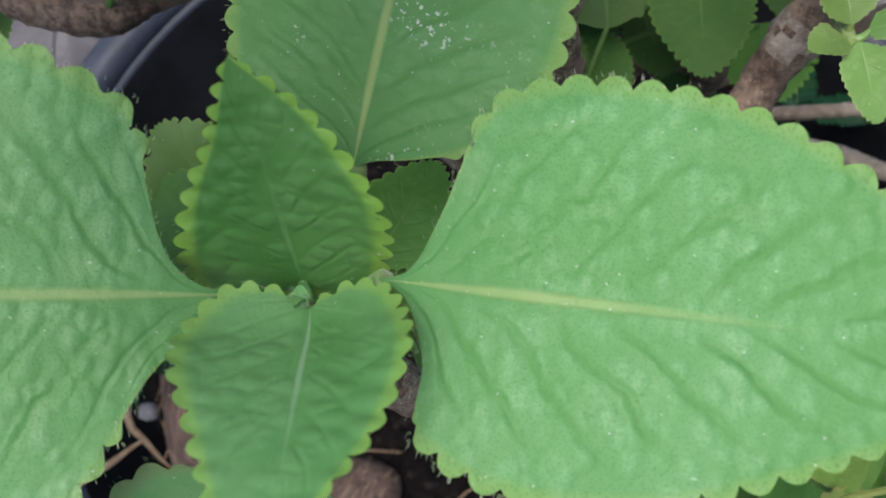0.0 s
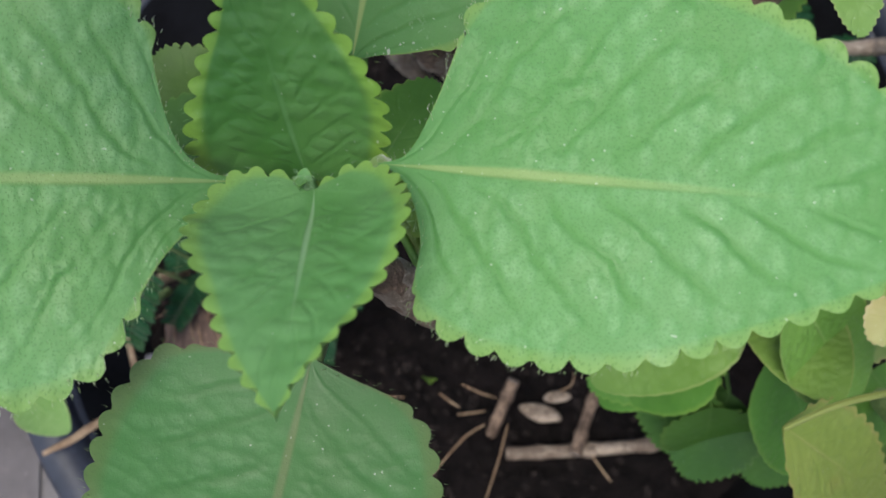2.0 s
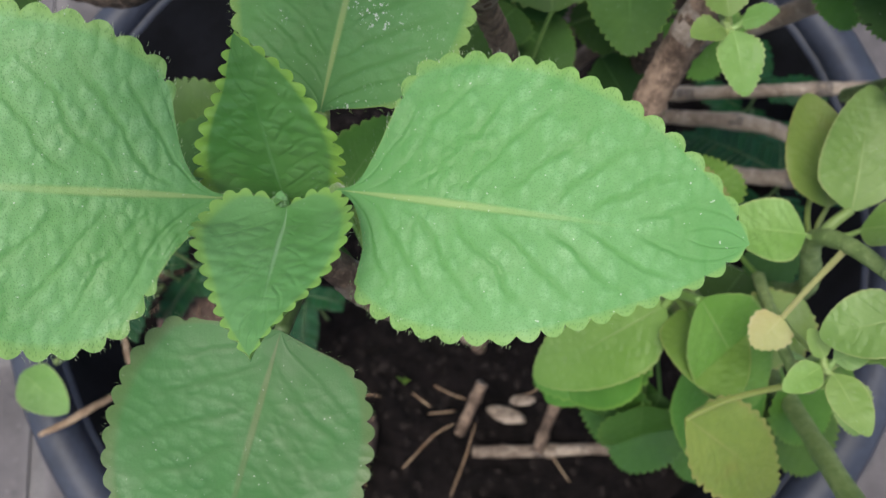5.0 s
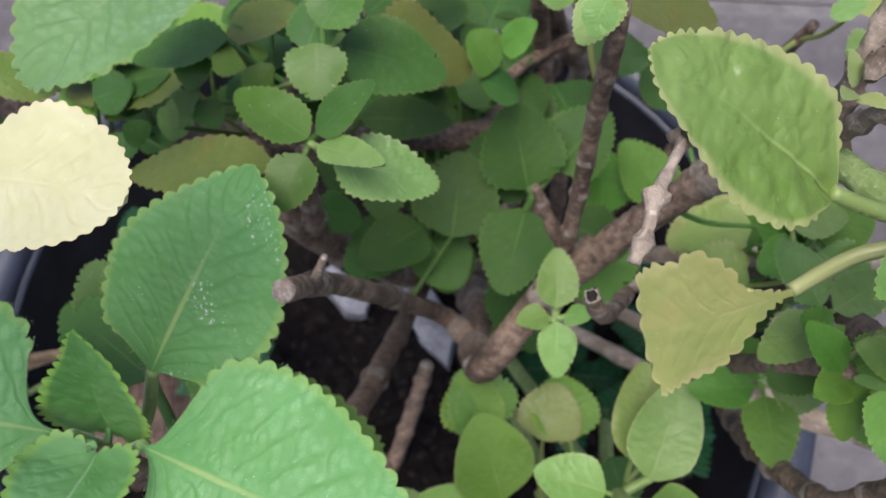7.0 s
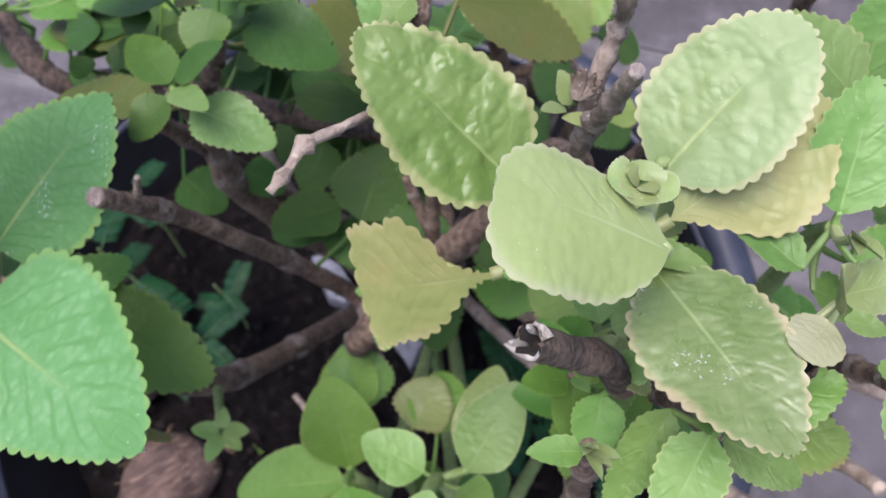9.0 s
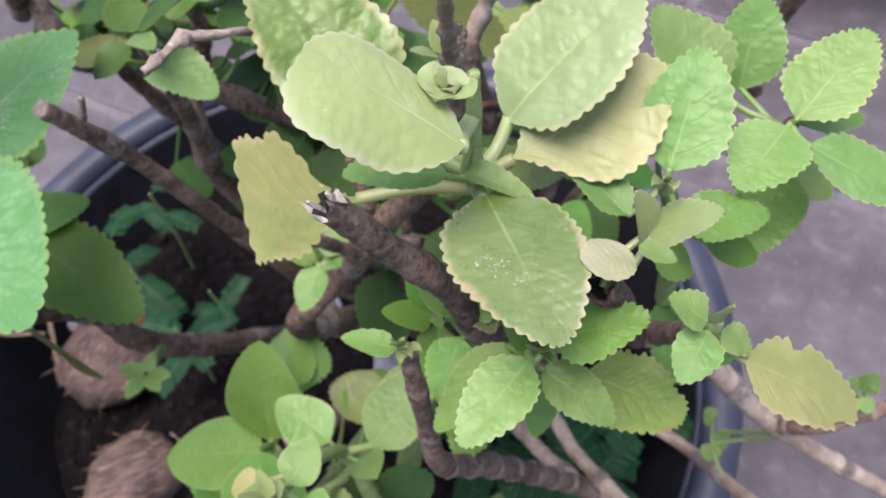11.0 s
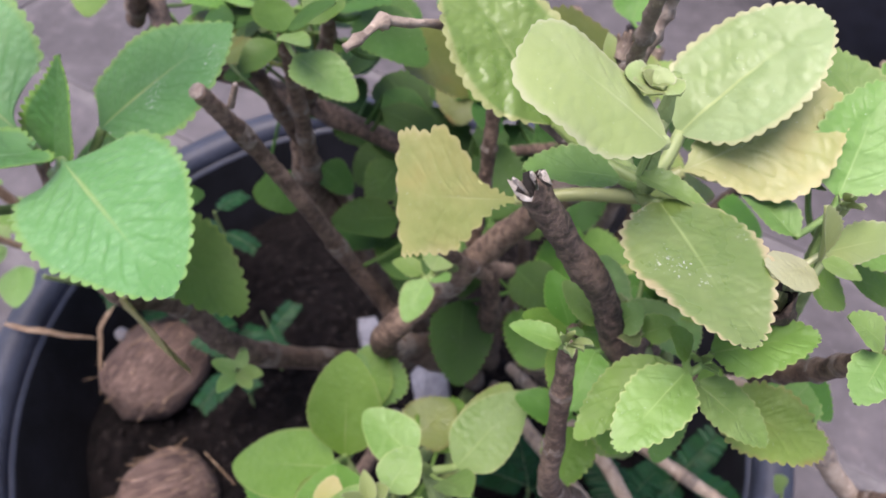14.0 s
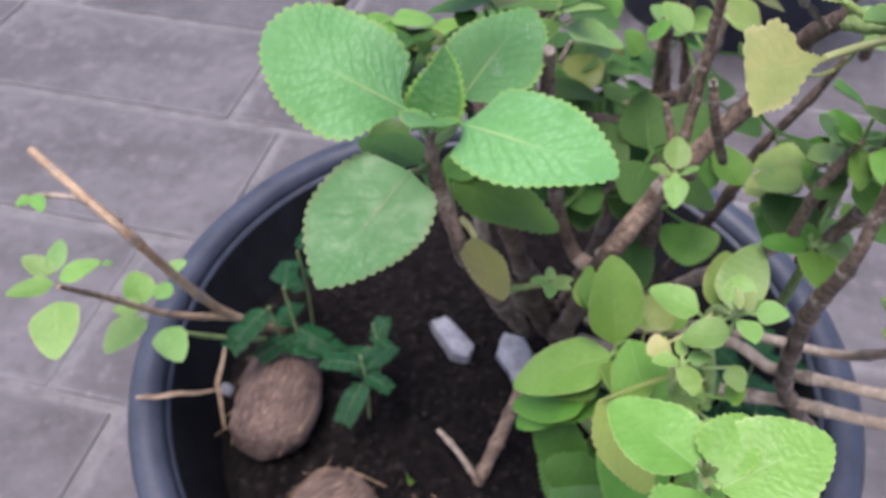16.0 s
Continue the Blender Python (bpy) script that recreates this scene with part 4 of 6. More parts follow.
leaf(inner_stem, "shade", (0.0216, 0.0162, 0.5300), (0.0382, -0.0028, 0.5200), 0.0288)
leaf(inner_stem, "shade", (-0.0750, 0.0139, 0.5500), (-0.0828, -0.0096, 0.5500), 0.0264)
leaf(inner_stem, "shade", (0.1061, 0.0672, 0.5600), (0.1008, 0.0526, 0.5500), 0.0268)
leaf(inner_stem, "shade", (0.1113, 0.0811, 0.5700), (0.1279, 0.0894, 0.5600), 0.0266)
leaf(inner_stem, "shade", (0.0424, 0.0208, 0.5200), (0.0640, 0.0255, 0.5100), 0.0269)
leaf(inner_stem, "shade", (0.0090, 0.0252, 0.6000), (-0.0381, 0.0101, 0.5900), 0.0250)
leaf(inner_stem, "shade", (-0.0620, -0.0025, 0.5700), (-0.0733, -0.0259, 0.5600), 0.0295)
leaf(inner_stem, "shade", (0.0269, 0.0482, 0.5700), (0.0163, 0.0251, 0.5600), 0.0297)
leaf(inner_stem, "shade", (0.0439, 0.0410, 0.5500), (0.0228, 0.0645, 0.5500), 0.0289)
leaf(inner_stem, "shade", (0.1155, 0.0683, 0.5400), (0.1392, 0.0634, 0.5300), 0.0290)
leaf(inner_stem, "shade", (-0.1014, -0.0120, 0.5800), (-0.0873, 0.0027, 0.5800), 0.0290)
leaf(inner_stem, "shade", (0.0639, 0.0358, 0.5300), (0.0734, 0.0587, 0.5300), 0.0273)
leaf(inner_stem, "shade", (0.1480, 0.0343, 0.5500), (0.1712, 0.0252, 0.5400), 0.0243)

# long brown branch running back
back_branch = branch([(-0.1207, -0.0335, 0.5800), (-0.0776, -0.0482, 0.5700), (-0.0538, -0.0273, 0.5600), (0.0460, 0.0050, 0.5500), (0.0651, 0.0396, 0.5300), (0.0789, 0.1158, 0.4800), (0.0699, 0.2547, 0.3000)], [0.005, 0.005, 0.0048, 0.0045, 0.0045, 0.005, 0.006], BARK_DARK, rings=7, seed=15, label="long brown branch")
back_branch_two = branch([(0.0754, 0.1755, 0.4000), (0.0720, 0.1157, 0.5000), (0.0630, 0.1018, 0.5500)], [0.006, 0.005, 0.005], BARK, rings=4, seed=16)
left_limb = branch([(0.0280, 0.0589, 0.2700), (0.0196, -0.0067, 0.4200), (0.0032, -0.0378, 0.5200), (0.0014, -0.0431, 0.5600), (-0.0141, -0.0304, 0.5800)], [0.007, 0.0065, 0.006, 0.005, 0.004], BARK, rings=5, seed=17)

# crown shoot above the limb
crown_shoot = branch([(0.1480, -0.0500, 0.6720), (0.1570, -0.0600, 0.6780), (0.1665, -0.0685, 0.6860), (0.1660, -0.0685, 0.6960), (0.1655, -0.0685, 0.7160)], [0.0034, 0.0026, 0.002, 0.0016, 0.0011], GREEN_STEM, rings=3, seed=18, label="soft green shoot tip")
leaf(crown_shoot, "glossy", (0.1429, -0.0700, 0.6900), (0.1050, -0.0670, 0.7120), 0.0284, node=(0.1665, -0.0685, 0.6860), tilt=-8, fold=0.12, droop=0.1, teeth=22, per=5, cols=16, tooth=0.045, puff=0.0007, blister=True, waist=0.78, full=0.62)
leaf(crown_shoot, "pale", (0.1728, -0.0811, 0.7120), (0.1470, -0.0915, 0.7280), 0.0203, node=(0.1655, -0.0685, 0.7040), fold=-0.12, droop=0.1, teeth=15, per=5, cols=8, tooth=0.035, bare=0.1,
     sides=(((0.08, 0.16), (0.30, 0.35), (0.60, 0.43), (0.85, 0.41), (0.99, 0.25)), ((0.08, 0.12), (0.30, 0.27), (0.60, 0.31), (0.85, 0.26), (0.98, 0.12))))
leaf(crown_shoot, "lime", (0.1628, -0.0740, 0.6900), (0.1490, -0.0900, 0.6950), 0.0115, node=(0.1665, -0.0685, 0.6860), fold=0.35, waist=0.8)
leaf(crown_shoot, "yellow", (0.1434, -0.0827, 0.6743), (0.1192, -0.0975, 0.6694), 0.0322, node=(0.1665, -0.0685, 0.6820), up=(0.361, -0.767, 0.53), fold=0.03, droop=0.03, fan=True, bite=0.05, teeth=17, per=5, cols=5, tooth=0.05, label='torn yellowing leaf on a long stalk')
leaf(crown_shoot, "scorched", (0.1725, -0.0735, 0.6900), (0.2045, -0.0955, 0.6950), 0.0264, node=(0.1665, -0.0685, 0.6830), fold=0.06, droop=0.08, teeth=21, per=5, cols=6, tooth=0.045, puff=0.0003, waist=0.75, full=0.62, label='green leaf with a scorched tan edge')
leaf(crown_shoot, "lime", (0.1656, -0.0726, 0.6920), (0.1812, -0.0686, 0.6900), 0.0062, fold=0.45)
leaf(crown_shoot, "crisp", (0.1651, -0.0555, 0.6920), (0.1766, -0.0278, 0.7140), 0.0292, node=(0.1665, -0.0685, 0.6860), fold=0.1, droop=0.12, teeth=20, tooth=0.04, per=5, cols=16, puff=0.0005, blister=True, waist=0.85, full=0.5)
leaf(crown_shoot, "yellow", (0.1709, -0.0612, 0.6880), (0.1888, -0.0300, 0.7000), 0.0300, node=(0.1665, -0.0685, 0.6860), up=(0.1, -0.6, 0.8), fold=0.03, droop=0.04, teeth=20, per=4, cols=8, tooth=0.035, waist=1.05, full=0.7, wedge=0.75, wedge_to=0.4, label='large faded leaf, tan at the edge')
leaf(crown_shoot, "olive", (0.1612, -0.0606, 0.6750), (0.1731, -0.0387, 0.6650), 0.0148, node=(0.1665, -0.0685, 0.6860))
leaf(crown_shoot, "pale", (0.1635, -0.0749, 0.7165), (0.1594, -0.0773, 0.7185), 0.0075, fold=0.22, waist=0.8, full=0.45, teeth=13, tooth=0.05)
leaf(crown_shoot, "pale", (0.1651, -0.0746, 0.7165), (0.1700, -0.0755, 0.7185), 0.0070, fold=0.22, waist=0.8, full=0.45, teeth=13, tooth=0.05)
leaf(crown_shoot, "pale", (0.1642, -0.0740, 0.7165), (0.1637, -0.0717, 0.7185), 0.0068, fold=0.22, waist=0.8, full=0.45, teeth=13, tooth=0.05)
leaf(crown_shoot, "pale", (0.1644, -0.0753, 0.7165), (0.1654, -0.0798, 0.7185), 0.0067, fold=0.22, waist=0.8, full=0.45, teeth=13, tooth=0.05)
leaf(crown_shoot, "pale", (0.1639, -0.0745, 0.7165), (0.1619, -0.0750, 0.7185), 0.0036, fold=0.22, waist=0.8, full=0.45, teeth=13, tooth=0.05)
leaf(crown_shoot, "pale", (0.1646, -0.0747, 0.7165), (0.1668, -0.0763, 0.7185), 0.0035, fold=0.22, waist=0.8, full=0.45, teeth=13, tooth=0.05)

# ringed stems standing over the crown
ringed_spur = branch([(0.1460, -0.0480, 0.6680), (0.1480, -0.0520, 0.6900), (0.1530, -0.0600, 0.7120), (0.1570, -0.0665, 0.7310)], [0.0017, 0.0017, 0.0016, 0.0012], BARK_PALE, rings=9, seed=19, label="pale ringed spur with a broken end", cut=True, knot=0.6, wobble=0.16)
knotty_stem = branch([(0.1470, -0.0480, 0.6680), (0.1450, -0.0420, 0.6900), (0.1455, -0.0340, 0.7040), (0.1466, -0.0387, 0.7150), (0.1476, -0.0360, 0.7250)], [0.0022, 0.0022, 0.0016, 0.0014, 0.0014], BARK_PALE, rings=9, seed=20, label="pale knotty stem with torn bark", knot=0.6, wobble=0.18)
leaf(knotty_stem, "pale", (0.1431, -0.0494, 0.6940), (0.1389, -0.0474, 0.7000), 0.0048)
leaf(knotty_stem, "pale", (0.1424, -0.0506, 0.6940), (0.1395, -0.0563, 0.6980), 0.0036)
leaf(knotty_stem, "pale", (0.1435, -0.0516, 0.6940), (0.1476, -0.0552, 0.6970), 0.0040)

# torn bark splinters at the joint
splinter = branch([(0.1440, -0.0496, 0.6970), (0.1427, -0.0482, 0.6990), (0.1418, -0.0486, 0.7020)], [0.0012, 0.00078, 0.00024], BARK_PALE, rings=0, seed=21, hollow=True)
splinter = branch([(0.1440, -0.0496, 0.6970), (0.1439, -0.0475, 0.7000), (0.1438, -0.0470, 0.7030)], [0.0012, 0.00117, 0.00036], BARK_PALE, rings=0, seed=22, hollow=True)
splinter = branch([(0.1440, -0.0496, 0.6970), (0.1453, -0.0469, 0.6990), (0.1459, -0.0464, 0.7020)], [0.0012, 0.00104, 0.00032], BARK_PALE, rings=0, seed=23, hollow=True)
splinter = branch([(0.1440, -0.0496, 0.6970), (0.1463, -0.0468, 0.6980), (0.1475, -0.0466, 0.7010)], [0.0012, 0.00117, 0.00036], BARK_PALE, rings=0, seed=24, hollow=True)
splinter = branch([(0.1440, -0.0496, 0.6970), (0.1458, -0.0470, 0.6970), (0.1466, -0.0475, 0.7000)], [0.0012, 0.0013, 0.0004], BARK_PALE, rings=0, seed=25, hollow=True)
splinter = branch([(0.1440, -0.0496, 0.6970), (0.1466, -0.0468, 0.6960), (0.1478, -0.0475, 0.6990)], [0.0012, 0.00091, 0.00028], BARK_PALE, rings=0, seed=26, hollow=True)
splinter = branch([(0.1440, -0.0496, 0.6970), (0.1435, -0.0482, 0.7000), (0.1431, -0.0480, 0.7030)], [0.0012, 0.00104, 0.00032], BARK_PALE, rings=0, seed=27, hollow=True)

# broken hollow stem beside the crown
broken_stem = branch([(0.1725, -0.0164, 0.5400), (0.1734, -0.0419, 0.6000), (0.1780, -0.0780, 0.6400), (0.1721, -0.0856, 0.6670), (0.1660, -0.0950, 0.6880), (0.1600, -0.1040, 0.7090)], [0.0042, 0.0038, 0.0034, 0.0032, 0.0030, 0.0031], BARK_DARK, rings=3, seed=28, label="dark stem snapped off, hollow at the end", cut=True, hollow=True, lip=PALE_WOOD)
shred = branch([(0.1627, -0.1021, 0.7054), (0.1620, -0.1036, 0.7090), (0.1622, -0.1038, 0.7097)], [0.0004, 0.0006, 0.0003], PALE_WOOD, rings=0, seed=29)
shred = branch([(0.1603, -0.1010, 0.7056), (0.1592, -0.1023, 0.7092), (0.1587, -0.1025, 0.7104)], [0.0004, 0.0006, 0.0003], PALE_WOOD, rings=0, seed=30)
shred = branch([(0.1596, -0.1036, 0.7054), (0.1583, -0.1053, 0.7090), (0.1575, -0.1062, 0.7106)], [0.0004, 0.0006, 0.0003], PALE_WOOD, rings=0, seed=31)

# right-hand rosettes
right_shoot = branch([(0.2054, -0.0164, 0.6000), (0.2019, -0.0283, 0.6500), (0.2000, -0.0445, 0.6840)], [0.003, 0.0026, 0.0016], GREEN_STEM, rings=0, seed=32)
leaf(right_shoot, "lime", (0.1993, -0.0438, 0.6880), (0.1930, -0.0230, 0.7030), 0.0189, node=(0.2000, -0.0445, 0.6840), fold=0.15, puff=0.0005, teeth=15)
leaf(right_shoot, "lime", (0.1976, -0.0561, 0.6840), (0.1790, -0.0520, 0.6860), 0.0100, node=(0.2000, -0.0445, 0.6840), fold=0.25, puff=0.0004)
leaf(right_shoot, "pale", (0.2041, -0.0639, 0.6900), (0.1999, -0.0638, 0.7020), 0.0077, fold=0.4)
leaf(right_shoot, "pale", (0.2041, -0.0620, 0.6900), (0.2145, -0.0568, 0.7000), 0.0101, fold=0.1)
leaf(right_shoot, "fresh", (0.2067, -0.0478, 0.6800), (0.2208, -0.0367, 0.6820), 0.0128, fold=0.1, puff=0.0004)
leaf(right_shoot, "cream", (0.2035, -0.0691, 0.6920), (0.1998, -0.0796, 0.6960), 0.0103, fold=-0.15, waist=0.9, full=0.42, tooth=0.04, puff=0.0004, label='small bleached leaf')
leaf(right_shoot, "lime", (0.2047, -0.0686, 0.6940), (0.2121, -0.0675, 0.6940), 0.0046, fold=0.2)
leaf(right_shoot, "fresh", (0.2036, -0.0511, 0.6700), (0.2133, -0.0481, 0.6650), 0.0110)
leaf(right_shoot, "mid", (0.2107, -0.0342, 0.6600), (0.2230, -0.0270, 0.6550), 0.0124)
leaf(right_shoot, "fresh", (0.1909, -0.0247, 0.6700), (0.1889, -0.0321, 0.6800), 0.0091)
leaf(right_shoot, "pale", (0.2012, -0.0522, 0.6940), (0.2013, -0.0605, 0.7020), 0.0031, fold=0.5)
leaf(right_shoot, "pale", (0.2020, -0.0519, 0.6940), (0.2051, -0.0591, 0.7020), 0.0029, fold=0.5)
leaf(right_shoot, "pale", (0.2014, -0.0516, 0.6940), (0.2022, -0.0576, 0.7020), 0.0025, fold=0.5)
dark_stub = branch([(0.2072, -0.0455, 0.6200), (0.2053, -0.0651, 0.6650), (0.2022, -0.0751, 0.6850)], [0.003, 0.0032, 0.0036], BARK_DARK, rings=0, seed=33, hollow=True)
right_shoot_two = branch([(0.2180, 0.0464, 0.5800), (0.2123, 0.0196, 0.6400), (0.2140, -0.0110, 0.6830)], [0.003, 0.0025, 0.0016], BARK, rings=3, seed=34)
leaf(right_shoot_two, "lime", (0.2140, -0.0154, 0.6860), (0.2130, -0.0370, 0.6850), 0.0167, node=(0.2140, -0.0110, 0.6830), fold=0.12)
leaf(right_shoot_two, "lime", (0.2148, -0.0117, 0.6860), (0.2180, 0.0131, 0.6950), 0.0179, node=(0.2140, -0.0110, 0.6830), fold=0.12, puff=0.0005)
leaf(right_shoot_two, "lime", (0.2203, -0.0152, 0.6840), (0.2442, -0.0150, 0.6800), 0.0161, node=(0.2140, -0.0110, 0.6830), fold=0.15, puff=0.0005, teeth=16)
leaf(right_shoot_two, "fresh", (0.2147, -0.0004, 0.6750), (0.2264, 0.0163, 0.6700), 0.0112)
leaf(right_shoot_two, "fresh", (0.2167, -0.0027, 0.6600), (0.2221, -0.0256, 0.6550), 0.0164, fold=0.1, puff=0.0004)
leaf(right_shoot_two, "olive", (0.2159, 0.0105, 0.6500), (0.2306, 0.0106, 0.6450), 0.0147)
leaf(right_shoot_two, "lime", (0.1957, -0.0080, 0.6800), (0.1728, -0.0024, 0.6900), 0.0209, teeth=15)
leaf(right_shoot_two, "lime", (0.1973, 0.0060, 0.6700), (0.1910, 0.0178, 0.6900), 0.0174)
far_stem = branch([(0.1821, 0.1292, 0.5600), (0.1795, 0.1054, 0.6000), (0.1857, 0.0928, 0.6300), (0.1927, 0.0814, 0.6600)], [0.0036, 0.0034, 0.0032, 0.003], BARK, rings=4, seed=35)
far_twig = branch([(0.1858, 0.0886, 0.6300), (0.1810, 0.0653, 0.6500)], [0.0022, 0.0014], BARK_PALE, rings=0, seed=36)
low_right_shoot = branch([(0.2079, -0.0424, 0.6200), (0.2178, -0.0513, 0.6450), (0.2232, -0.0680, 0.6800)], [0.0034, 0.0028, 0.0014], BARK, rings=4, seed=37)
leaf(low_right_shoot, "lime", (0.2222, -0.0690, 0.6840), (0.2143, -0.0712, 0.6880), 0.0082, fold=0.2)
leaf(low_right_shoot, "pale", (0.2239, -0.0692, 0.6860), (0.2247, -0.0695, 0.6940), 0.0044, fold=0.4)
leaf(low_right_shoot, "lime", (0.2234, -0.0696, 0.6820), (0.2241, -0.0814, 0.6800), 0.0091, fold=0.15)
leaf(low_right_shoot, "lime", (0.2254, -0.0683, 0.6820), (0.2318, -0.0676, 0.6800), 0.0069, fold=0.2)
leaf(low_right_shoot, "yellow", (0.2321, -0.0686, 0.6780), (0.2543, -0.0622, 0.6720), 0.0164, node=(0.2232, -0.0680, 0.6800), fold=0.08, bite=0.14, waist=0.8, full=0.42, label='yellow leaf with a bitten hole')
low_shoot = branch([(0.1730, -0.0544, 0.5500), (0.1886, -0.0691, 0.6200), (0.1970, -0.0890, 0.6670)], [0.0038, 0.003, 0.0016], BARK, rings=4, seed=38)
leaf(low_shoot, "lime", (0.1961, -0.0896, 0.6680), (0.1950, -0.1120, 0.6640), 0.0136, node=(0.1970, -0.0890, 0.6670), fold=0.12, puff=0.0004)
leaf(low_shoot, "fresh", (0.1886, -0.0859, 0.6600), (0.1854, -0.1084, 0.6480), 0.0104, node=(0.1970, -0.0890, 0.6670), fold=0.2)
leaf(low_shoot, "fresh", (0.1979, -0.0849, 0.6720), (0.2123, -0.0724, 0.6800), 0.0142, node=(0.1970, -0.0890, 0.6670), fold=0.06, puff=0.0005)
leaf(low_shoot, "lime", (0.1990, -0.0877, 0.6640), (0.2170, -0.0870, 0.6590), 0.0114, node=(0.1970, -0.0890, 0.6670), fold=0.12, puff=0.0004)
leaf(low_shoot, "olive", (0.2042, -0.0726, 0.6400), (0.2285, -0.0690, 0.6430), 0.0206, node=(0.1970, -0.0890, 0.6670), fold=0.04, bite=0.06, waist=0.8, full=0.5, label='brown-spotted olive leaf')
leaf(low_shoot, "fresh", (0.1952, -0.0886, 0.6720), (0.1896, -0.0901, 0.6780), 0.0067)
leaf(low_shoot, "fresh", (0.1950, -0.0741, 0.6300), (0.2002, -0.0865, 0.6200), 0.0093)
leaf(low_shoot, "fresh", (0.2054, -0.0164, 0.6000), (0.2187, -0.0228, 0.5900), 0.0190)
leaf(low_shoot, "lime", (0.1968, -0.0873, 0.6700), (0.1956, -0.0904, 0.6760), 0.0022, fold=0.5)
leaf(low_shoot, "lime", (0.1981, -0.0874, 0.6700), (0.2017, -0.0908, 0.6760), 0.0022, fold=0.5)
leaf(low_shoot, "lime", (0.1975, -0.0868, 0.6700), (0.1989, -0.0878, 0.6760), 0.0020, fold=0.5)
leaf(low_shoot, "lime", (0.1734, -0.0839, 0.6550), (0.1613, -0.0840, 0.6600), 0.0090)
leaf(low_shoot, "lime", (0.1770, -0.0827, 0.6550), (0.1787, -0.0768, 0.6600), 0.0081)
leaf(low_shoot, "fresh", (0.1818, -0.0777, 0.6520), (0.1863, -0.0717, 0.6550), 0.0082)
leaf(low_shoot, "fresh", (0.1746, -0.0851, 0.6450), (0.1789, -0.0998, 0.6400), 0.0118)
leaf(low_shoot, "fresh", (0.2201, -0.0227, 0.6000), (0.2173, -0.0376, 0.5900), 0.0175)
leaf(low_shoot, "mid", (0.2145, -0.0064, 0.5800), (0.2334, -0.0065, 0.5700), 0.0154)
low_shoot_two = branch([(0.1627, -0.0592, 0.5600), (0.1627, -0.0730, 0.6100), (0.1670, -0.0838, 0.6450)], [0.003, 0.0026, 0.0014], BARK, rings=0, seed=39)
leaf(low_shoot_two, "mid", (0.1658, -0.0838, 0.6450), (0.1542, -0.0783, 0.6520), 0.0092, fold=0.15)
leaf(low_shoot_two, "mid", (0.1662, -0.0856, 0.6450), (0.1576, -0.0936, 0.6520), 0.0082)
leaf(low_shoot_two, "mid", (0.1688, -0.0822, 0.6440), (0.1790, -0.0720, 0.6400), 0.0112)
leaf(low_shoot_two, "mid", (0.1677, -0.0839, 0.6420), (0.1722, -0.0952, 0.6320), 0.0098)
leaf(low_shoot_two, "lime", (0.1668, -0.0854, 0.6470), (0.1717, -0.0882, 0.6520), 0.0030)
leaf(low_shoot_two, "scorched", (0.1677, -0.0771, 0.6550), (0.1833, -0.0833, 0.6550), 0.0092)

# upright twig with a tiny tip rosette
thin_twig = branch([(0.2456, 0.0109, 0.3300), (0.2202, -0.0106, 0.3800), (0.2005, -0.0325, 0.4300), (0.1833, -0.0775, 0.5380), (0.1815, -0.1020, 0.5990), (0.1797, -0.1049, 0.6320), (0.1760, -0.1050, 0.6730)], [0.005, 0.005, 0.0048, 0.0042, 0.003, 0.0024, 0.002], BARK, rings=12, seed=40, label="knobbly brown twig on a thick bent cane")
leaf(thin_twig, "lime", (0.1752, -0.1070, 0.6760), (0.1664, -0.1131, 0.6800), 0.0057, fold=0.25)
leaf(thin_twig, "pale", (0.1753, -0.1061, 0.6760), (0.1754, -0.1086, 0.6820), 0.0022, fold=0.4)
leaf(thin_twig, "pale", (0.1764, -0.1061, 0.6760), (0.1806, -0.1085, 0.6820), 0.0022, fold=0.4)
leaf(thin_twig, "pale", (0.1756, -0.1057, 0.6760), (0.1768, -0.1064, 0.6820), 0.0020, fold=0.4)
leaf(thin_twig, "pale", (0.1763, -0.1067, 0.6760), (0.1799, -0.1111, 0.6820), 0.0021, fold=0.4)
leaf(thin_twig, "pale", (0.1766, -0.1057, 0.6760), (0.1812, -0.1064, 0.6820), 0.0026, fold=0.4)

# front rosettes, low over the soil; below z 0.5 darker greens paint shade
front_stem = branch([(0.0480, 0.0389, 0.2700), (0.1043, -0.1076, 0.4200), (0.1109, -0.1183, 0.5000), (0.1060, -0.1186, 0.5180)], [0.005, 0.0042, 0.0034, 0.002], GREEN_STEM, rings=0, seed=41)
leaf(front_stem, "fresh", (0.1043, -0.1172, 0.5180), (0.0890, -0.0970, 0.5560), 0.0293, node=(0.1060, -0.1186, 0.5180), fold=0.15, waist=0.85, full=0.6, tooth=0.012)
leaf(front_stem, "fresh", (0.1034, -0.1222, 0.5140), (0.0630, -0.1460, 0.4920), 0.0315, node=(0.1060, -0.1186, 0.5180), fold=0.12, tooth=0.012)
leaf(front_stem, "fresh", (0.1099, -0.1221, 0.5140), (0.1216, -0.1527, 0.5250), 0.0263, node=(0.1060, -0.1186, 0.5180), fold=0.12, tooth=0.012)
leaf(front_stem, "mid", (0.1003, -0.1207, 0.5000), (0.0686, -0.1490, 0.4600), 0.0306, tooth=0.012)
leaf(front_stem, "fresh", (0.1101, -0.1254, 0.5350), (0.1350, -0.1500, 0.5010), 0.0312, node=(0.1060, -0.1186, 0.5180), tooth=0.012)
leaf(front_stem, "mid", (0.1195, -0.1310, 0.4900), (0.1460, -0.1660, 0.4340), 0.0412, tooth=0.015)
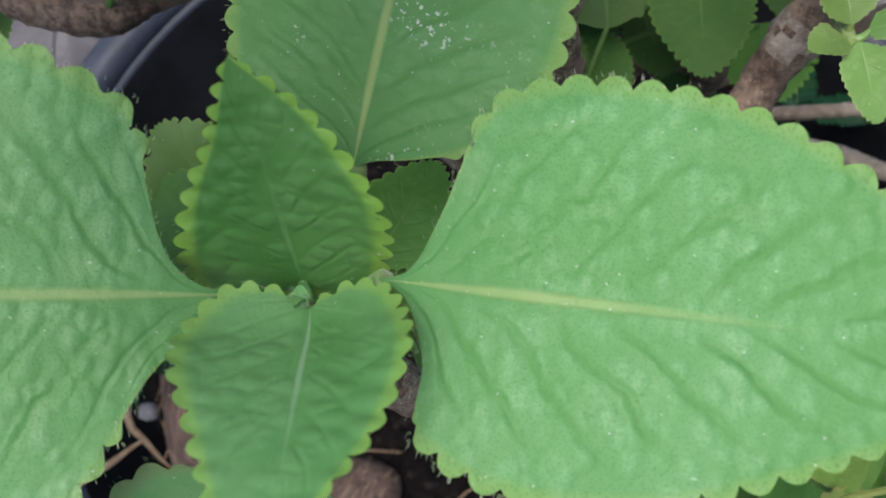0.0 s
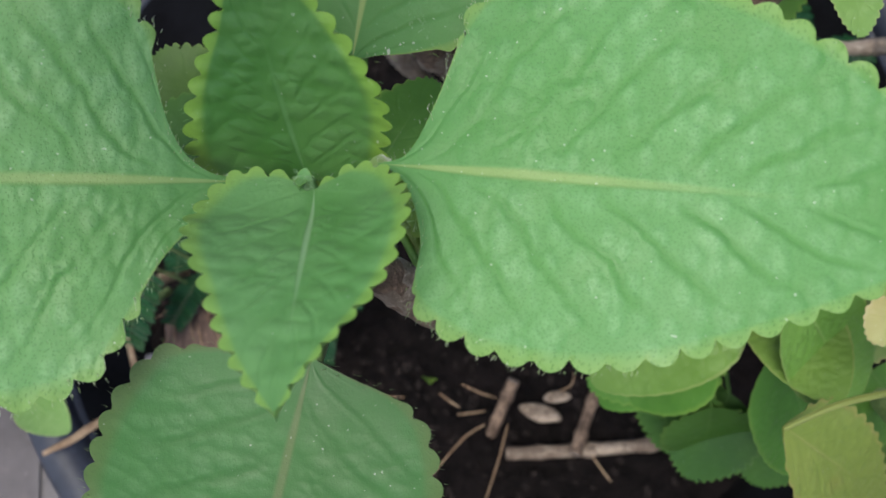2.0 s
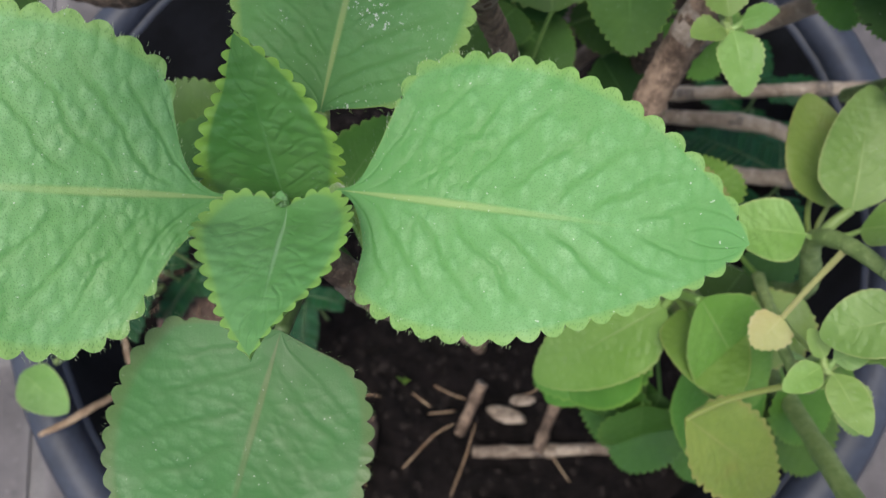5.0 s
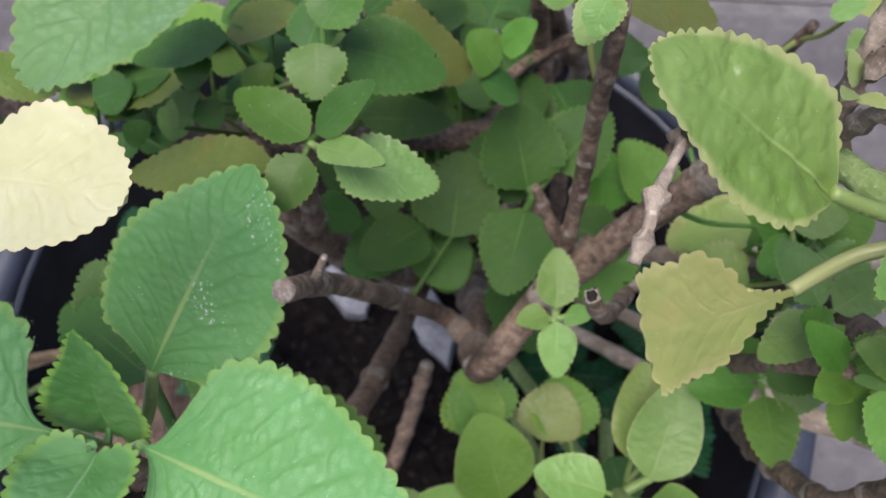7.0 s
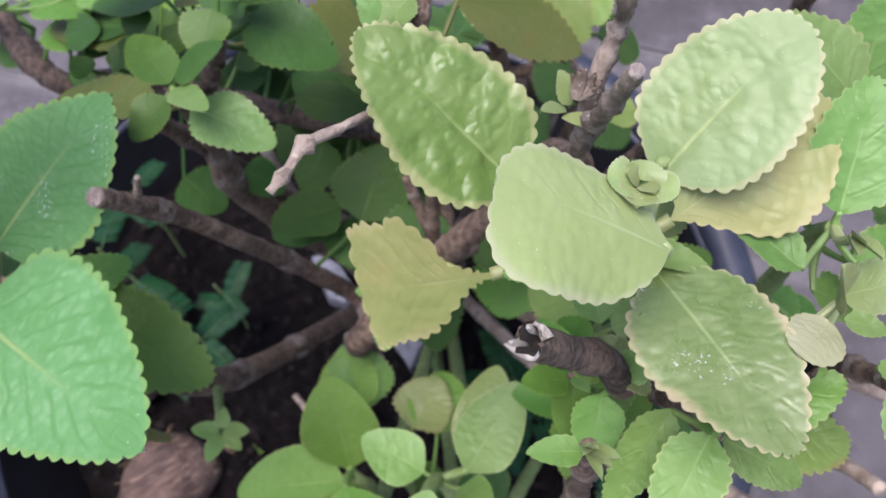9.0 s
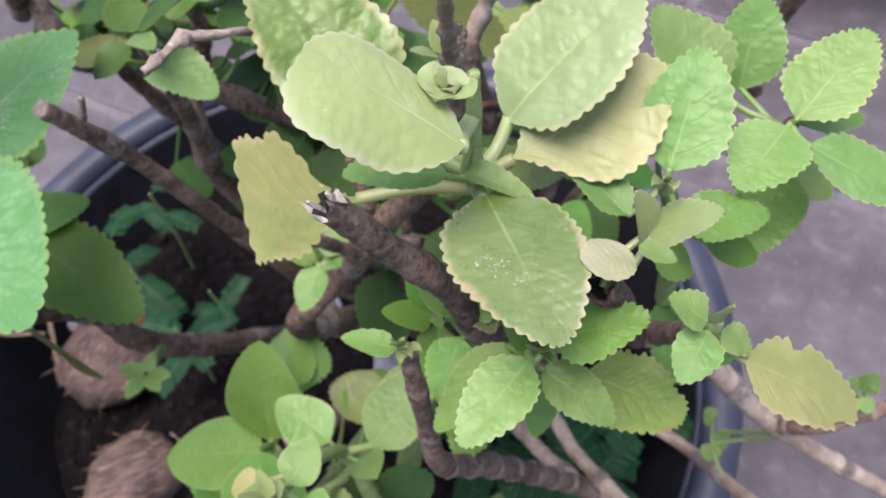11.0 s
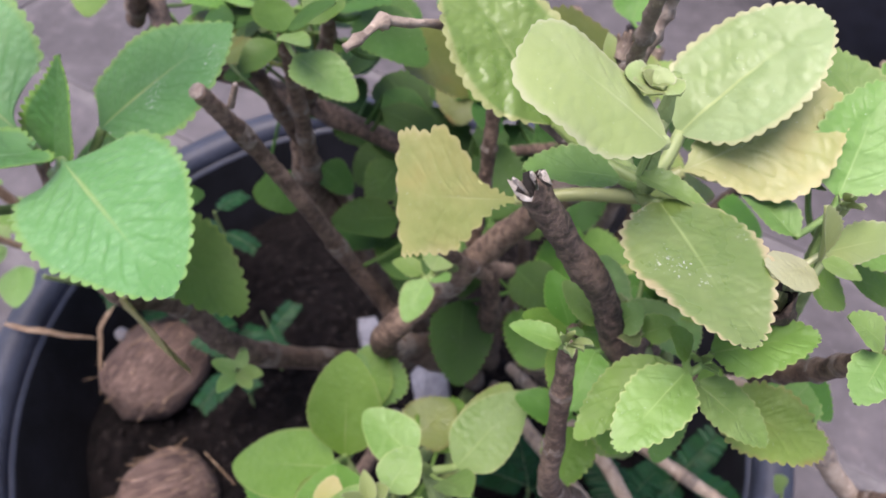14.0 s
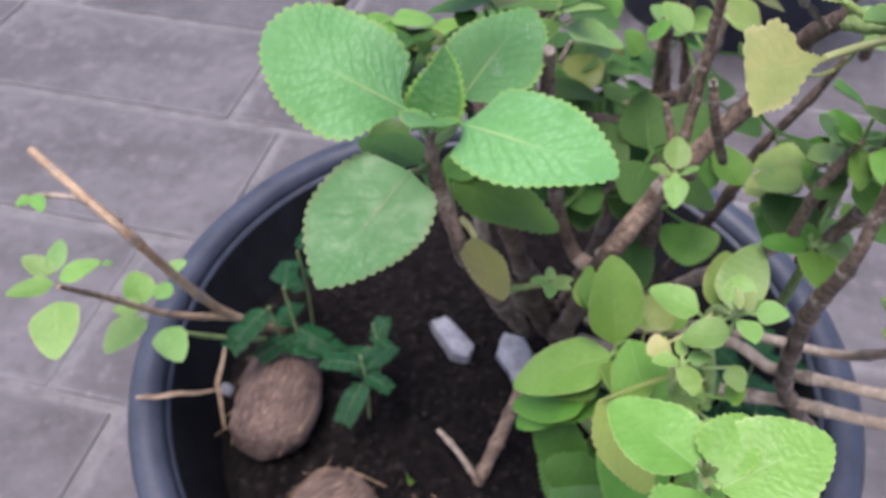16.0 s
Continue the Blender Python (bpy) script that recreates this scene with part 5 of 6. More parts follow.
leaf(front_stem, "mid", (0.0982, -0.1309, 0.5000), (0.0701, -0.1440, 0.4700), 0.0351, tooth=0.015)
leaf(front_stem, "shade", (0.1076, -0.1365, 0.4500), (0.0960, -0.1607, 0.4200), 0.0395)
leaf(front_stem, "olive", (0.1480, -0.1154, 0.5100), (0.1293, -0.1379, 0.5000), 0.0240, label='yellowing leaf with a brown patch')
leaf(front_stem, "mid", (0.1576, -0.1335, 0.4600), (0.1773, -0.1508, 0.4400), 0.0324)
leaf(front_stem, "fresh", (0.0965, -0.0919, 0.5100), (0.0764, -0.0759, 0.5200), 0.0273)
leaf(front_stem, "mid", (0.1248, -0.0854, 0.5000), (0.1141, -0.0613, 0.5000), 0.0262)
leaf(front_stem, "shade", (0.1381, -0.0980, 0.4800), (0.1284, -0.1120, 0.4700), 0.0270)
front_stem_two = branch([(0.0630, 0.0289, 0.2700), (0.1494, -0.0970, 0.4600), (0.1399, -0.1082, 0.5480), (0.1455, -0.1345, 0.5860)], [0.0045, 0.0038, 0.0026, 0.0014], GREEN_STEM, rings=0, seed=42)
leaf(front_stem_two, "lime", (0.1477, -0.1012, 0.5520), (0.1502, -0.0686, 0.5650), 0.0227, node=(0.1399, -0.1082, 0.5480), fold=0.12, tooth=0.012)
leaf(front_stem_two, "olive", (0.1465, -0.0952, 0.5400), (0.1392, -0.0617, 0.5480), 0.0215, tooth=0.012)
leaf(front_stem_two, "lime", (0.1347, -0.1088, 0.5520), (0.1108, -0.1094, 0.5560), 0.0187, node=(0.1399, -0.1082, 0.5480), fold=0.12, tooth=0.012)
leaf(front_stem_two, "lime", (0.1484, -0.1076, 0.5550), (0.1621, -0.1123, 0.5750), 0.0141, node=(0.1399, -0.1082, 0.5480), fold=0.2, tooth=0.012)
leaf(front_stem_two, "lime", (0.1464, -0.1319, 0.5880), (0.1445, -0.1175, 0.5920), 0.0136, node=(0.1455, -0.1345, 0.5900), tooth=0.012)
leaf(front_stem_two, "lime", (0.1471, -0.1384, 0.5800), (0.1303, -0.1423, 0.5700), 0.0167, node=(0.1455, -0.1345, 0.5900), tooth=0.012)
leaf(front_stem_two, "lime", (0.1533, -0.1338, 0.5900), (0.1646, -0.1324, 0.5940), 0.0121, node=(0.1455, -0.1345, 0.5900), tooth=0.012)
leaf(front_stem_two, "lime", (0.1495, -0.1409, 0.5920), (0.1552, -0.1520, 0.5940), 0.0100, fold=0.2, tooth=0.012)
leaf(front_stem_two, "pale", (0.1482, -0.1368, 0.5940), (0.1501, -0.1344, 0.6020), 0.0073, fold=0.3, tooth=0.01)
leaf(front_stem_two, "pale", (0.1467, -0.1386, 0.5940), (0.1418, -0.1356, 0.6030), 0.0051, fold=0.3, tooth=0.01)
leaf(front_stem_two, "pale", (0.1470, -0.1401, 0.5940), (0.1424, -0.1444, 0.6030), 0.0045, fold=0.3, tooth=0.01)
leaf(front_stem_two, "lime", (0.1522, -0.1396, 0.5600), (0.1604, -0.1457, 0.5550), 0.0106)
front_stem_three = branch([(0.1349, -0.1082, 0.5080), (0.1340, -0.1490, 0.5430), (0.1340, -0.1490, 0.5630)], [0.002, 0.0016, 0.001], GREEN_STEM, rings=0, seed=43)
leaf(front_stem_three, "lime", (0.1323, -0.1487, 0.5640), (0.1222, -0.1556, 0.5660), 0.0076, tooth=0.01)
leaf(front_stem_three, "lime", (0.1356, -0.1468, 0.5640), (0.1443, -0.1428, 0.5660), 0.0076, tooth=0.01)
leaf(front_stem_three, "lime", (0.1353, -0.1502, 0.5640), (0.1417, -0.1650, 0.5660), 0.0099, tooth=0.01)
leaf(front_stem_three, "lime", (0.1334, -0.1463, 0.5640), (0.1292, -0.1394, 0.5660), 0.0056, tooth=0.01)
leaf(front_stem_three, "yellow", (0.1265, -0.1343, 0.5550), (0.1197, -0.1420, 0.5520), 0.0113)

# shoot at the front edge of the pot
edge_shoot = branch([(0.1638, -0.0128, 0.2700), (0.1596, -0.1850, 0.5200), (0.1495, -0.2129, 0.5920)], [0.0045, 0.0035, 0.0016], GREEN_STEM, rings=0, seed=44)
leaf(edge_shoot, "fresh", (0.1471, -0.2103, 0.5920), (0.1134, -0.1959, 0.5880), 0.0295, node=(0.1495, -0.2129, 0.5920), fold=0.1, tooth=0.03, teeth=17, puff=0.0004)
leaf(edge_shoot, "mid", (0.1515, -0.2097, 0.5940), (0.1575, -0.1891, 0.6000), 0.0199, node=(0.1495, -0.2129, 0.5920), fold=0.12)
leaf(edge_shoot, "fresh", (0.1552, -0.2156, 0.5940), (0.1831, -0.1867, 0.6020), 0.0334, node=(0.1495, -0.2129, 0.5920), fold=0.08, teeth=17, puff=0.0004, tooth=0.03)
leaf(edge_shoot, "fresh", (0.1498, -0.2182, 0.5920), (0.1483, -0.2502, 0.6000), 0.0281, node=(0.1495, -0.2129, 0.5920), teeth=16)
leaf(edge_shoot, "pale", (0.1489, -0.2142, 0.5960), (0.1449, -0.2173, 0.6060), 0.0051, fold=0.5)
leaf(edge_shoot, "pale", (0.1498, -0.2139, 0.5960), (0.1496, -0.2157, 0.6060), 0.0047, fold=0.5)
leaf(edge_shoot, "pale", (0.1497, -0.2157, 0.5960), (0.1490, -0.2243, 0.6060), 0.0043, fold=0.5)
leaf(edge_shoot, "olive", (0.1068, -0.1599, 0.5300), (0.1407, -0.1756, 0.5000), 0.0281)
# two lowest leaves, deeper shade given by a darker green
leaf(edge_shoot, "forest", (0.0939, -0.1374, 0.4700), (0.0901, -0.1494, 0.4300), 0.0339)
leaf(edge_shoot, "forest", (0.1051, -0.1480, 0.4600), (0.1075, -0.1612, 0.4300), 0.0333)

# mid shoots behind
mid_shoot = branch([(0.1770, -0.0294, 0.5400), (0.1753, -0.0415, 0.5900), (0.1640, -0.0670, 0.6240)], [0.003, 0.0024, 0.0014], GREEN_STEM, rings=0, seed=45)
leaf(mid_shoot, "lime", (0.1667, -0.0609, 0.6260), (0.1539, -0.0466, 0.6280), 0.0126)
leaf(mid_shoot, "lime", (0.1665, -0.0649, 0.6260), (0.1530, -0.0798, 0.6280), 0.0121)
leaf(mid_shoot, "lime", (0.1699, -0.0612, 0.6260), (0.1814, -0.0493, 0.6280), 0.0124)
leaf(mid_shoot, "lime", (0.1699, -0.0653, 0.6260), (0.1805, -0.0824, 0.6280), 0.0149)
leaf(mid_shoot, "olive", (0.1599, -0.0408, 0.5850), (0.1393, -0.0395, 0.5800), 0.0243)
leaf(mid_shoot, "shade", (0.1606, -0.0331, 0.5700), (0.1590, -0.0505, 0.5600), 0.0275)
mid_shoot_two = branch([(0.1799, -0.0219, 0.4800), (0.1758, -0.0497, 0.5400), (0.1715, -0.0659, 0.5720)], [0.003, 0.0024, 0.0014], GREEN_STEM, rings=0, seed=46)
leaf(mid_shoot_two, "mid", (0.1691, -0.0683, 0.5730), (0.1503, -0.0748, 0.5720), 0.0131)
leaf(mid_shoot_two, "mid", (0.1726, -0.0704, 0.5730), (0.1791, -0.0910, 0.5720), 0.0168)
leaf(mid_shoot_two, "lime", (0.1740, -0.0671, 0.5730), (0.1909, -0.0641, 0.5720), 0.0153)
leaf(mid_shoot_two, "mid", (0.1706, -0.0657, 0.5730), (0.1629, -0.0526, 0.5720), 0.0142)
leaf(mid_shoot_two, "pale", (0.1723, -0.0662, 0.5730), (0.1769, -0.0566, 0.5720), 0.0094)
leaf(mid_shoot_two, "mid", (0.1163, 0.0015, 0.5000), (0.1235, -0.0226, 0.4900), 0.0343)
leaf(mid_shoot_two, "mid", (0.1152, 0.0054, 0.5200), (0.1076, 0.0233, 0.5400), 0.0243)
leaf(mid_shoot_two, "shade", (0.0812, -0.0203, 0.5000), (0.1038, -0.0475, 0.4800), 0.0296)
leaf(mid_shoot_two, "shade", (0.0409, -0.0078, 0.5400), (0.0385, -0.0189, 0.5300), 0.0367)
leaf(mid_shoot_two, "lime", (0.0837, 0.0401, 0.6000), (0.0655, 0.0461, 0.6100), 0.0197)
leaf(mid_shoot_two, "olive", (0.0981, 0.0459, 0.6200), (0.1182, 0.0406, 0.6100), 0.0215)

# canes sprawling over the right side of the pot
cane_three = branch([(0.0630, 0.0489, 0.2900), (0.1696, -0.0029, 0.3600), (0.2154, -0.0152, 0.3900), (0.2526, -0.0241, 0.4100), (0.2991, -0.0226, 0.4200)], [0.0046, 0.0044, 0.0042, 0.004, 0.0036], CANE, rings=6, seed=47, label="pale brown cane")
cane_two = branch([(0.0630, 0.0689, 0.2900), (0.1597, 0.0101, 0.3964), (0.1961, -0.0097, 0.4101), (0.2306, -0.0266, 0.4375), (0.2823, -0.0520, 0.4787)], [0.0046, 0.004, 0.0038, 0.0036, 0.0032], CANE, rings=5, seed=48, label="pale brown cane")
cane_four = branch([(0.0730, 0.0789, 0.2900), (0.1843, 0.0053, 0.5200), (0.2260, 0.0040, 0.5420), (0.2640, 0.0230, 0.4930), (0.3339, 0.0650, 0.4200)], [0.0046, 0.0043, 0.0042, 0.0042, 0.0038], CANE, rings=5, seed=49, label="long straw-coloured cane")
dark_side_cane = branch([(0.2640, 0.0230, 0.4930), (0.2756, 0.0235, 0.5100), (0.2914, 0.0396, 0.5200), (0.3058, 0.0581, 0.5200)], [0.0034, 0.0032, 0.003, 0.003], BARK, rings=4, seed=50)
cane_six = branch([(0.0630, 0.0789, 0.2900), (0.1758, 0.0428, 0.3715), (0.2378, 0.0369, 0.3909), (0.2612, 0.0111, 0.4421), (0.2893, -0.0199, 0.5035)], [0.0042, 0.0036, 0.0034, 0.0032, 0.003], CANE, rings=5, seed=51)
leaf(cane_six, "lime", (0.2808, 0.0350, 0.5300), (0.2735, 0.0314, 0.5400), 0.0077)
leaf(cane_six, "lime", (0.2811, 0.0368, 0.5300), (0.2813, 0.0404, 0.5400), 0.0085)
leaf(cane_six, "lime", (0.2821, 0.0347, 0.5300), (0.2860, 0.0290, 0.5300), 0.0077)
leaf(cane_six, "lime", (0.2444, 0.0253, 0.4600), (0.2378, 0.0259, 0.4650), 0.0095)
leaf(cane_six, "lime", (0.2484, 0.0267, 0.4500), (0.2559, 0.0248, 0.4450), 0.0108)
leaf(cane_six, "lime", (0.2494, 0.0200, 0.4500), (0.2520, 0.0136, 0.4450), 0.0097)
leaf(cane_six, "mid", (0.2016, 0.0139, 0.5300), (0.2208, 0.0142, 0.5200), 0.0210)
leaf(cane_six, "mid", (0.1909, -0.0013, 0.5500), (0.1947, -0.0108, 0.5400), 0.0110)

# thin brown stems rising behind
rear_stem = branch([(0.0330, 0.0789, 0.2700), (0.0031, -0.0023, 0.4500), (0.0017, -0.0309, 0.5300), (0.0115, -0.0564, 0.6000), (0.0180, -0.0676, 0.6300)], [0.005, 0.0042, 0.0036, 0.003, 0.0026], BARK, rings=6, seed=52)
rear_stem_two = branch([(0.0530, 0.0989, 0.2700), (0.0951, 0.0525, 0.4200), (0.0734, 0.0730, 0.5200), (0.0694, 0.0600, 0.5800), (0.0686, 0.0547, 0.6200)], [0.005, 0.0045, 0.004, 0.0036, 0.003], BARK, rings=6, seed=53)
bare_stem = branch([(0.0230, 0.0689, 0.2700), (0.0154, 0.0103, 0.3600), (-0.0057, -0.0030, 0.4200), (-0.0262, 0.0021, 0.4600), (-0.0396, 0.0092, 0.4700)], [0.005, 0.0045, 0.004, 0.0036, 0.003], BARK_PALE, rings=3, seed=54)
angled_twig = branch([(0.1101, -0.0281, 0.5600), (0.1057, -0.0389, 0.5700), (0.0977, -0.0389, 0.5850), (0.0888, -0.0362, 0.6050)], [0.0032, 0.003, 0.0024, 0.0014], BARK, rings=4, seed=55)

# more leaves filling the back of the bush, most with shade in their colour
back_fill_stem = branch([(0.0330, 0.0889, 0.2700), (0.0578, 0.0671, 0.4200), (0.0436, 0.0657, 0.5000), (0.0367, 0.0751, 0.5400)], [0.005, 0.004, 0.003, 0.0018], BARK, rings=5, seed=56)
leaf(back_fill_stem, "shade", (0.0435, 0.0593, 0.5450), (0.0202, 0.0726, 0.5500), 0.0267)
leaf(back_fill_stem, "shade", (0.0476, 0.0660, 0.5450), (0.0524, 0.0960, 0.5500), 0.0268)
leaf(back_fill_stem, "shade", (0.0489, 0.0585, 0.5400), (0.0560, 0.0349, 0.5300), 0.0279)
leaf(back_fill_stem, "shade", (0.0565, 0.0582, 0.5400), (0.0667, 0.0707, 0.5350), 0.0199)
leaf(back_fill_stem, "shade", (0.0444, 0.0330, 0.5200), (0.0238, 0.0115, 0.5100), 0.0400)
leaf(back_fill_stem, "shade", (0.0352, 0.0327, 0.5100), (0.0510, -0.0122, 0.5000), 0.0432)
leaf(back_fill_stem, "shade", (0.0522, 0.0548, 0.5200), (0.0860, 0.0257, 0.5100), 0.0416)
leaf(back_fill_stem, "mid", (0.0463, 0.0393, 0.5300), (0.0381, 0.0433, 0.5400), 0.0230)
leaf(back_fill_stem, "olive", (0.0573, 0.0738, 0.5300), (0.0697, 0.0675, 0.5300), 0.0169)
leaf(back_fill_stem, "mid", (-0.0560, 0.0040, 0.5850), (-0.0330, 0.0090, 0.5850), 0.0200)
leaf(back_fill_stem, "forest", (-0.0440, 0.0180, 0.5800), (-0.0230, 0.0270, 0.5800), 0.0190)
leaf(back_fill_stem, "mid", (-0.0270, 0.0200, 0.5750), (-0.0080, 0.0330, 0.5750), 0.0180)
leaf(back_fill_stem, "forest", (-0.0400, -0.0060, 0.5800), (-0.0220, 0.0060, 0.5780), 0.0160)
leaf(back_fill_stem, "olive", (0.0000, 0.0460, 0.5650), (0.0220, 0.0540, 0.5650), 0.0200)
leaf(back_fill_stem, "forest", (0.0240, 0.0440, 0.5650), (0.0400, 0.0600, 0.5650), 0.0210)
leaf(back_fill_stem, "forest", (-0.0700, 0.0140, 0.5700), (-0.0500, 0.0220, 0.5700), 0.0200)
back_fill_stem_two = branch([(0.0630, 0.0989, 0.2700), (0.0988, 0.1139, 0.4600), (0.0821, 0.1074, 0.5300), (0.0731, 0.1009, 0.5900)], [0.0045, 0.004, 0.0034, 0.0026], BARK, rings=7, seed=57)
leaf(back_fill_stem_two, "lime", (0.0779, 0.0694, 0.5800), (0.0552, 0.0752, 0.5900), 0.0221)
leaf(back_fill_stem_two, "mid", (0.0826, 0.0905, 0.5700), (0.0828, 0.1070, 0.5800), 0.0192)
leaf(back_fill_stem_two, "mid", (0.0802, 0.0920, 0.5600), (0.0921, 0.1019, 0.5600), 0.0196)
leaf(back_fill_stem_two, "olive", (0.0993, 0.0745, 0.6000), (0.1160, 0.0636, 0.5950), 0.0217)
leaf(back_fill_stem_two, "mid", (0.0767, 0.0914, 0.6000), (0.0712, 0.1086, 0.6100), 0.0214)
leaf(back_fill_stem_two, "mid", (0.1383, 0.0127, 0.5300), (0.1150, 0.0292, 0.5400), 0.0241)
leaf(back_fill_stem_two, "mid", (0.0278, 0.0493, 0.6000), (0.0417, 0.0444, 0.5950), 0.0267)
leaf(back_fill_stem_two, "mid", (0.0175, 0.0272, 0.6100), (0.0311, 0.0486, 0.6150), 0.0286)
back_fill_stem_three = branch([(0.0830, 0.0789, 0.2700), (0.1306, 0.0439, 0.4800), (0.1402, 0.0461, 0.5300), (0.1553, 0.0497, 0.5700), (0.1647, 0.0534, 0.6000)], [0.0042, 0.0036, 0.003, 0.0026, 0.002], BARK_DARK, rings=5, seed=58)
back_fill_stem_four = branch([(0.0530, 0.0939, 0.2700), (0.0877, 0.1055, 0.4700), (0.0855, 0.0832, 0.5200), (0.0959, 0.0767, 0.5700), (0.0962, 0.0839, 0.6000)], [0.005, 0.0045, 0.0042, 0.0036, 0.003], BARK_PALE, rings=7, seed=59)
short_spur = branch([(0.0863, 0.0856, 0.5300), (0.0688, 0.0628, 0.5350), (0.0591, 0.0362, 0.5450)], [0.003, 0.0028, 0.0026], BARK, rings=0, seed=60, cut=True)
right_fill_shoot = branch([(0.1761, -0.0061, 0.5400), (0.1749, -0.0192, 0.5750), (0.1717, -0.0274, 0.6000)], [0.0026, 0.002, 0.0012], GREEN_STEM, rings=0, seed=61)
leaf(right_fill_shoot, "mid", (0.1705, -0.0280, 0.6020), (0.1638, -0.0012, 0.6020), 0.0160)
leaf(right_fill_shoot, "mid", (0.1697, -0.0330, 0.6020), (0.1573, -0.0436, 0.6020), 0.0142)
leaf(right_fill_shoot, "lime", (0.1734, -0.0327, 0.6020), (0.1879, -0.0414, 0.6020), 0.0178)
leaf(right_fill_shoot, "mid", (0.1732, -0.0294, 0.6020), (0.1870, -0.0136, 0.6020), 0.0157)
leaf(right_fill_shoot, "lime", (0.1717, -0.0338, 0.6020), (0.1745, -0.0500, 0.6020), 0.0114)
leaf(right_fill_shoot, "olive", (0.1629, -0.0021, 0.5600), (0.1392, -0.0162, 0.5500), 0.0254)
leaf(right_fill_shoot, "mid", (0.1645, -0.0182, 0.5700), (0.1505, -0.0115, 0.5800), 0.0156)
leaf(right_fill_shoot, "olive", (0.1667, 0.0004, 0.5300), (0.1461, 0.0118, 0.5200), 0.0257)
leaf(right_fill_shoot, "mid", (0.1596, 0.0069, 0.5300), (0.1639, -0.0191, 0.5200), 0.0252)
leaf(right_fill_shoot, "lime", (0.1737, -0.0488, 0.5700), (0.1911, -0.0514, 0.5650), 0.0187)
leaf(right_fill_shoot, "mid", (0.1659, -0.0081, 0.5700), (0.1750, -0.0198, 0.5600), 0.0115)
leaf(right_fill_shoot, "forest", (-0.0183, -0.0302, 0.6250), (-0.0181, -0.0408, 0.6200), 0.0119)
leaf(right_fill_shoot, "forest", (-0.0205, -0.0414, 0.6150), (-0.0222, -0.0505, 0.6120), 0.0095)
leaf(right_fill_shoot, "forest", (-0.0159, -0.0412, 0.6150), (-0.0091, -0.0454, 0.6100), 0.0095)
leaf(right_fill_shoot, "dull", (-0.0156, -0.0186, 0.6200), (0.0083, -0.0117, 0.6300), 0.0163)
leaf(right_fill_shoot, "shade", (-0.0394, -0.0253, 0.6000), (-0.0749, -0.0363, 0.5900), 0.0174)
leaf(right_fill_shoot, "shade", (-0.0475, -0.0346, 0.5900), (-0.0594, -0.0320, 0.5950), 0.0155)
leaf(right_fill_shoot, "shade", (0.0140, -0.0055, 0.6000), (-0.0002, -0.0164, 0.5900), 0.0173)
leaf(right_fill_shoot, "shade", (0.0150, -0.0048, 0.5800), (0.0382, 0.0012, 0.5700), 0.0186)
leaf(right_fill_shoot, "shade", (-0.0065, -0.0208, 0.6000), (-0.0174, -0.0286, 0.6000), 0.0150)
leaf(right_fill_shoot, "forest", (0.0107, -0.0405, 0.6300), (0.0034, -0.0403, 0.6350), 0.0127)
leaf(right_fill_shoot, "olive", (0.1580, -0.0201, 0.5850), (0.1378, -0.0253, 0.5750), 0.0204)
leaf(right_fill_shoot, "mid", (0.1556, -0.0282, 0.6000), (0.1830, -0.0274, 0.5900), 0.0163)
leaf(right_fill_shoot, "lime", (0.1620, -0.0313, 0.6100), (0.1770, -0.0232, 0.6100), 0.0113)
leaf(right_fill_shoot, "mid", (0.1660, -0.0730, 0.6350), (0.1574, -0.0715, 0.6400), 0.0112)
leaf(right_fill_shoot, "shade", (0.1698, -0.0733, 0.6200), (0.1615, -0.0791, 0.6100), 0.0123)
leaf(right_fill_shoot, "mid", (0.1752, -0.0717, 0.6200), (0.1900, -0.0874, 0.6100), 0.0171)
leaf(right_fill_shoot, "olive", (0.1142, -0.0887, 0.5000), (0.1152, -0.0660, 0.5050), 0.0248)
leaf(right_fill_shoot, "mid", (0.0882, -0.0959, 0.5100), (0.0800, -0.0755, 0.5200), 0.0240)
leaf(right_fill_shoot, "olive", (0.1486, -0.0797, 0.5300), (0.1378, -0.0662, 0.5400), 0.0182)
leaf(right_fill_shoot, "shade", (0.1441, -0.0836, 0.4800), (0.1565, -0.1001, 0.4700), 0.0237)

# leaves low at the front right, the lowest in greens darkened for shade
front_fill_stem = branch([(0.0530, 0.0189, 0.2700), (0.1398, -0.1007, 0.4000), (0.1191, -0.1060, 0.4800)], [0.0042, 0.0034, 0.002], GREEN_STEM, rings=0, seed=62)
leaf(front_fill_stem, "fresh", (0.1034, -0.1276, 0.5000), (0.0768, -0.1378, 0.4900), 0.0243)
leaf(front_fill_stem, "mid", (0.1058, -0.1309, 0.4850), (0.0636, -0.1436, 0.4700), 0.0278)
leaf(front_fill_stem, "shade", (0.1137, -0.1417, 0.4500), (0.1030, -0.1706, 0.4300), 0.0327)
leaf(front_fill_stem, "forest", (0.1638, -0.1355, 0.4400), (0.1809, -0.1643, 0.4200), 0.0343)
leaf(front_fill_stem, "lime", (0.1488, -0.1406, 0.5300), (0.1382, -0.1470, 0.5300), 0.0099)
leaf(front_fill_stem, "lime", (0.1538, -0.1439, 0.5250), (0.1578, -0.1595, 0.5200), 0.0120)
leaf(front_fill_stem, "lime", (0.1496, -0.1405, 0.5300), (0.1510, -0.1473, 0.5350), 0.0053)
leaf(front_fill_stem, "mid", (0.1570, -0.1414, 0.5400), (0.1626, -0.1366, 0.5450), 0.0102)
leaf(front_fill_stem, "shade", (0.1410, -0.1465, 0.4200), (0.1352, -0.1710, 0.4000), 0.0312)
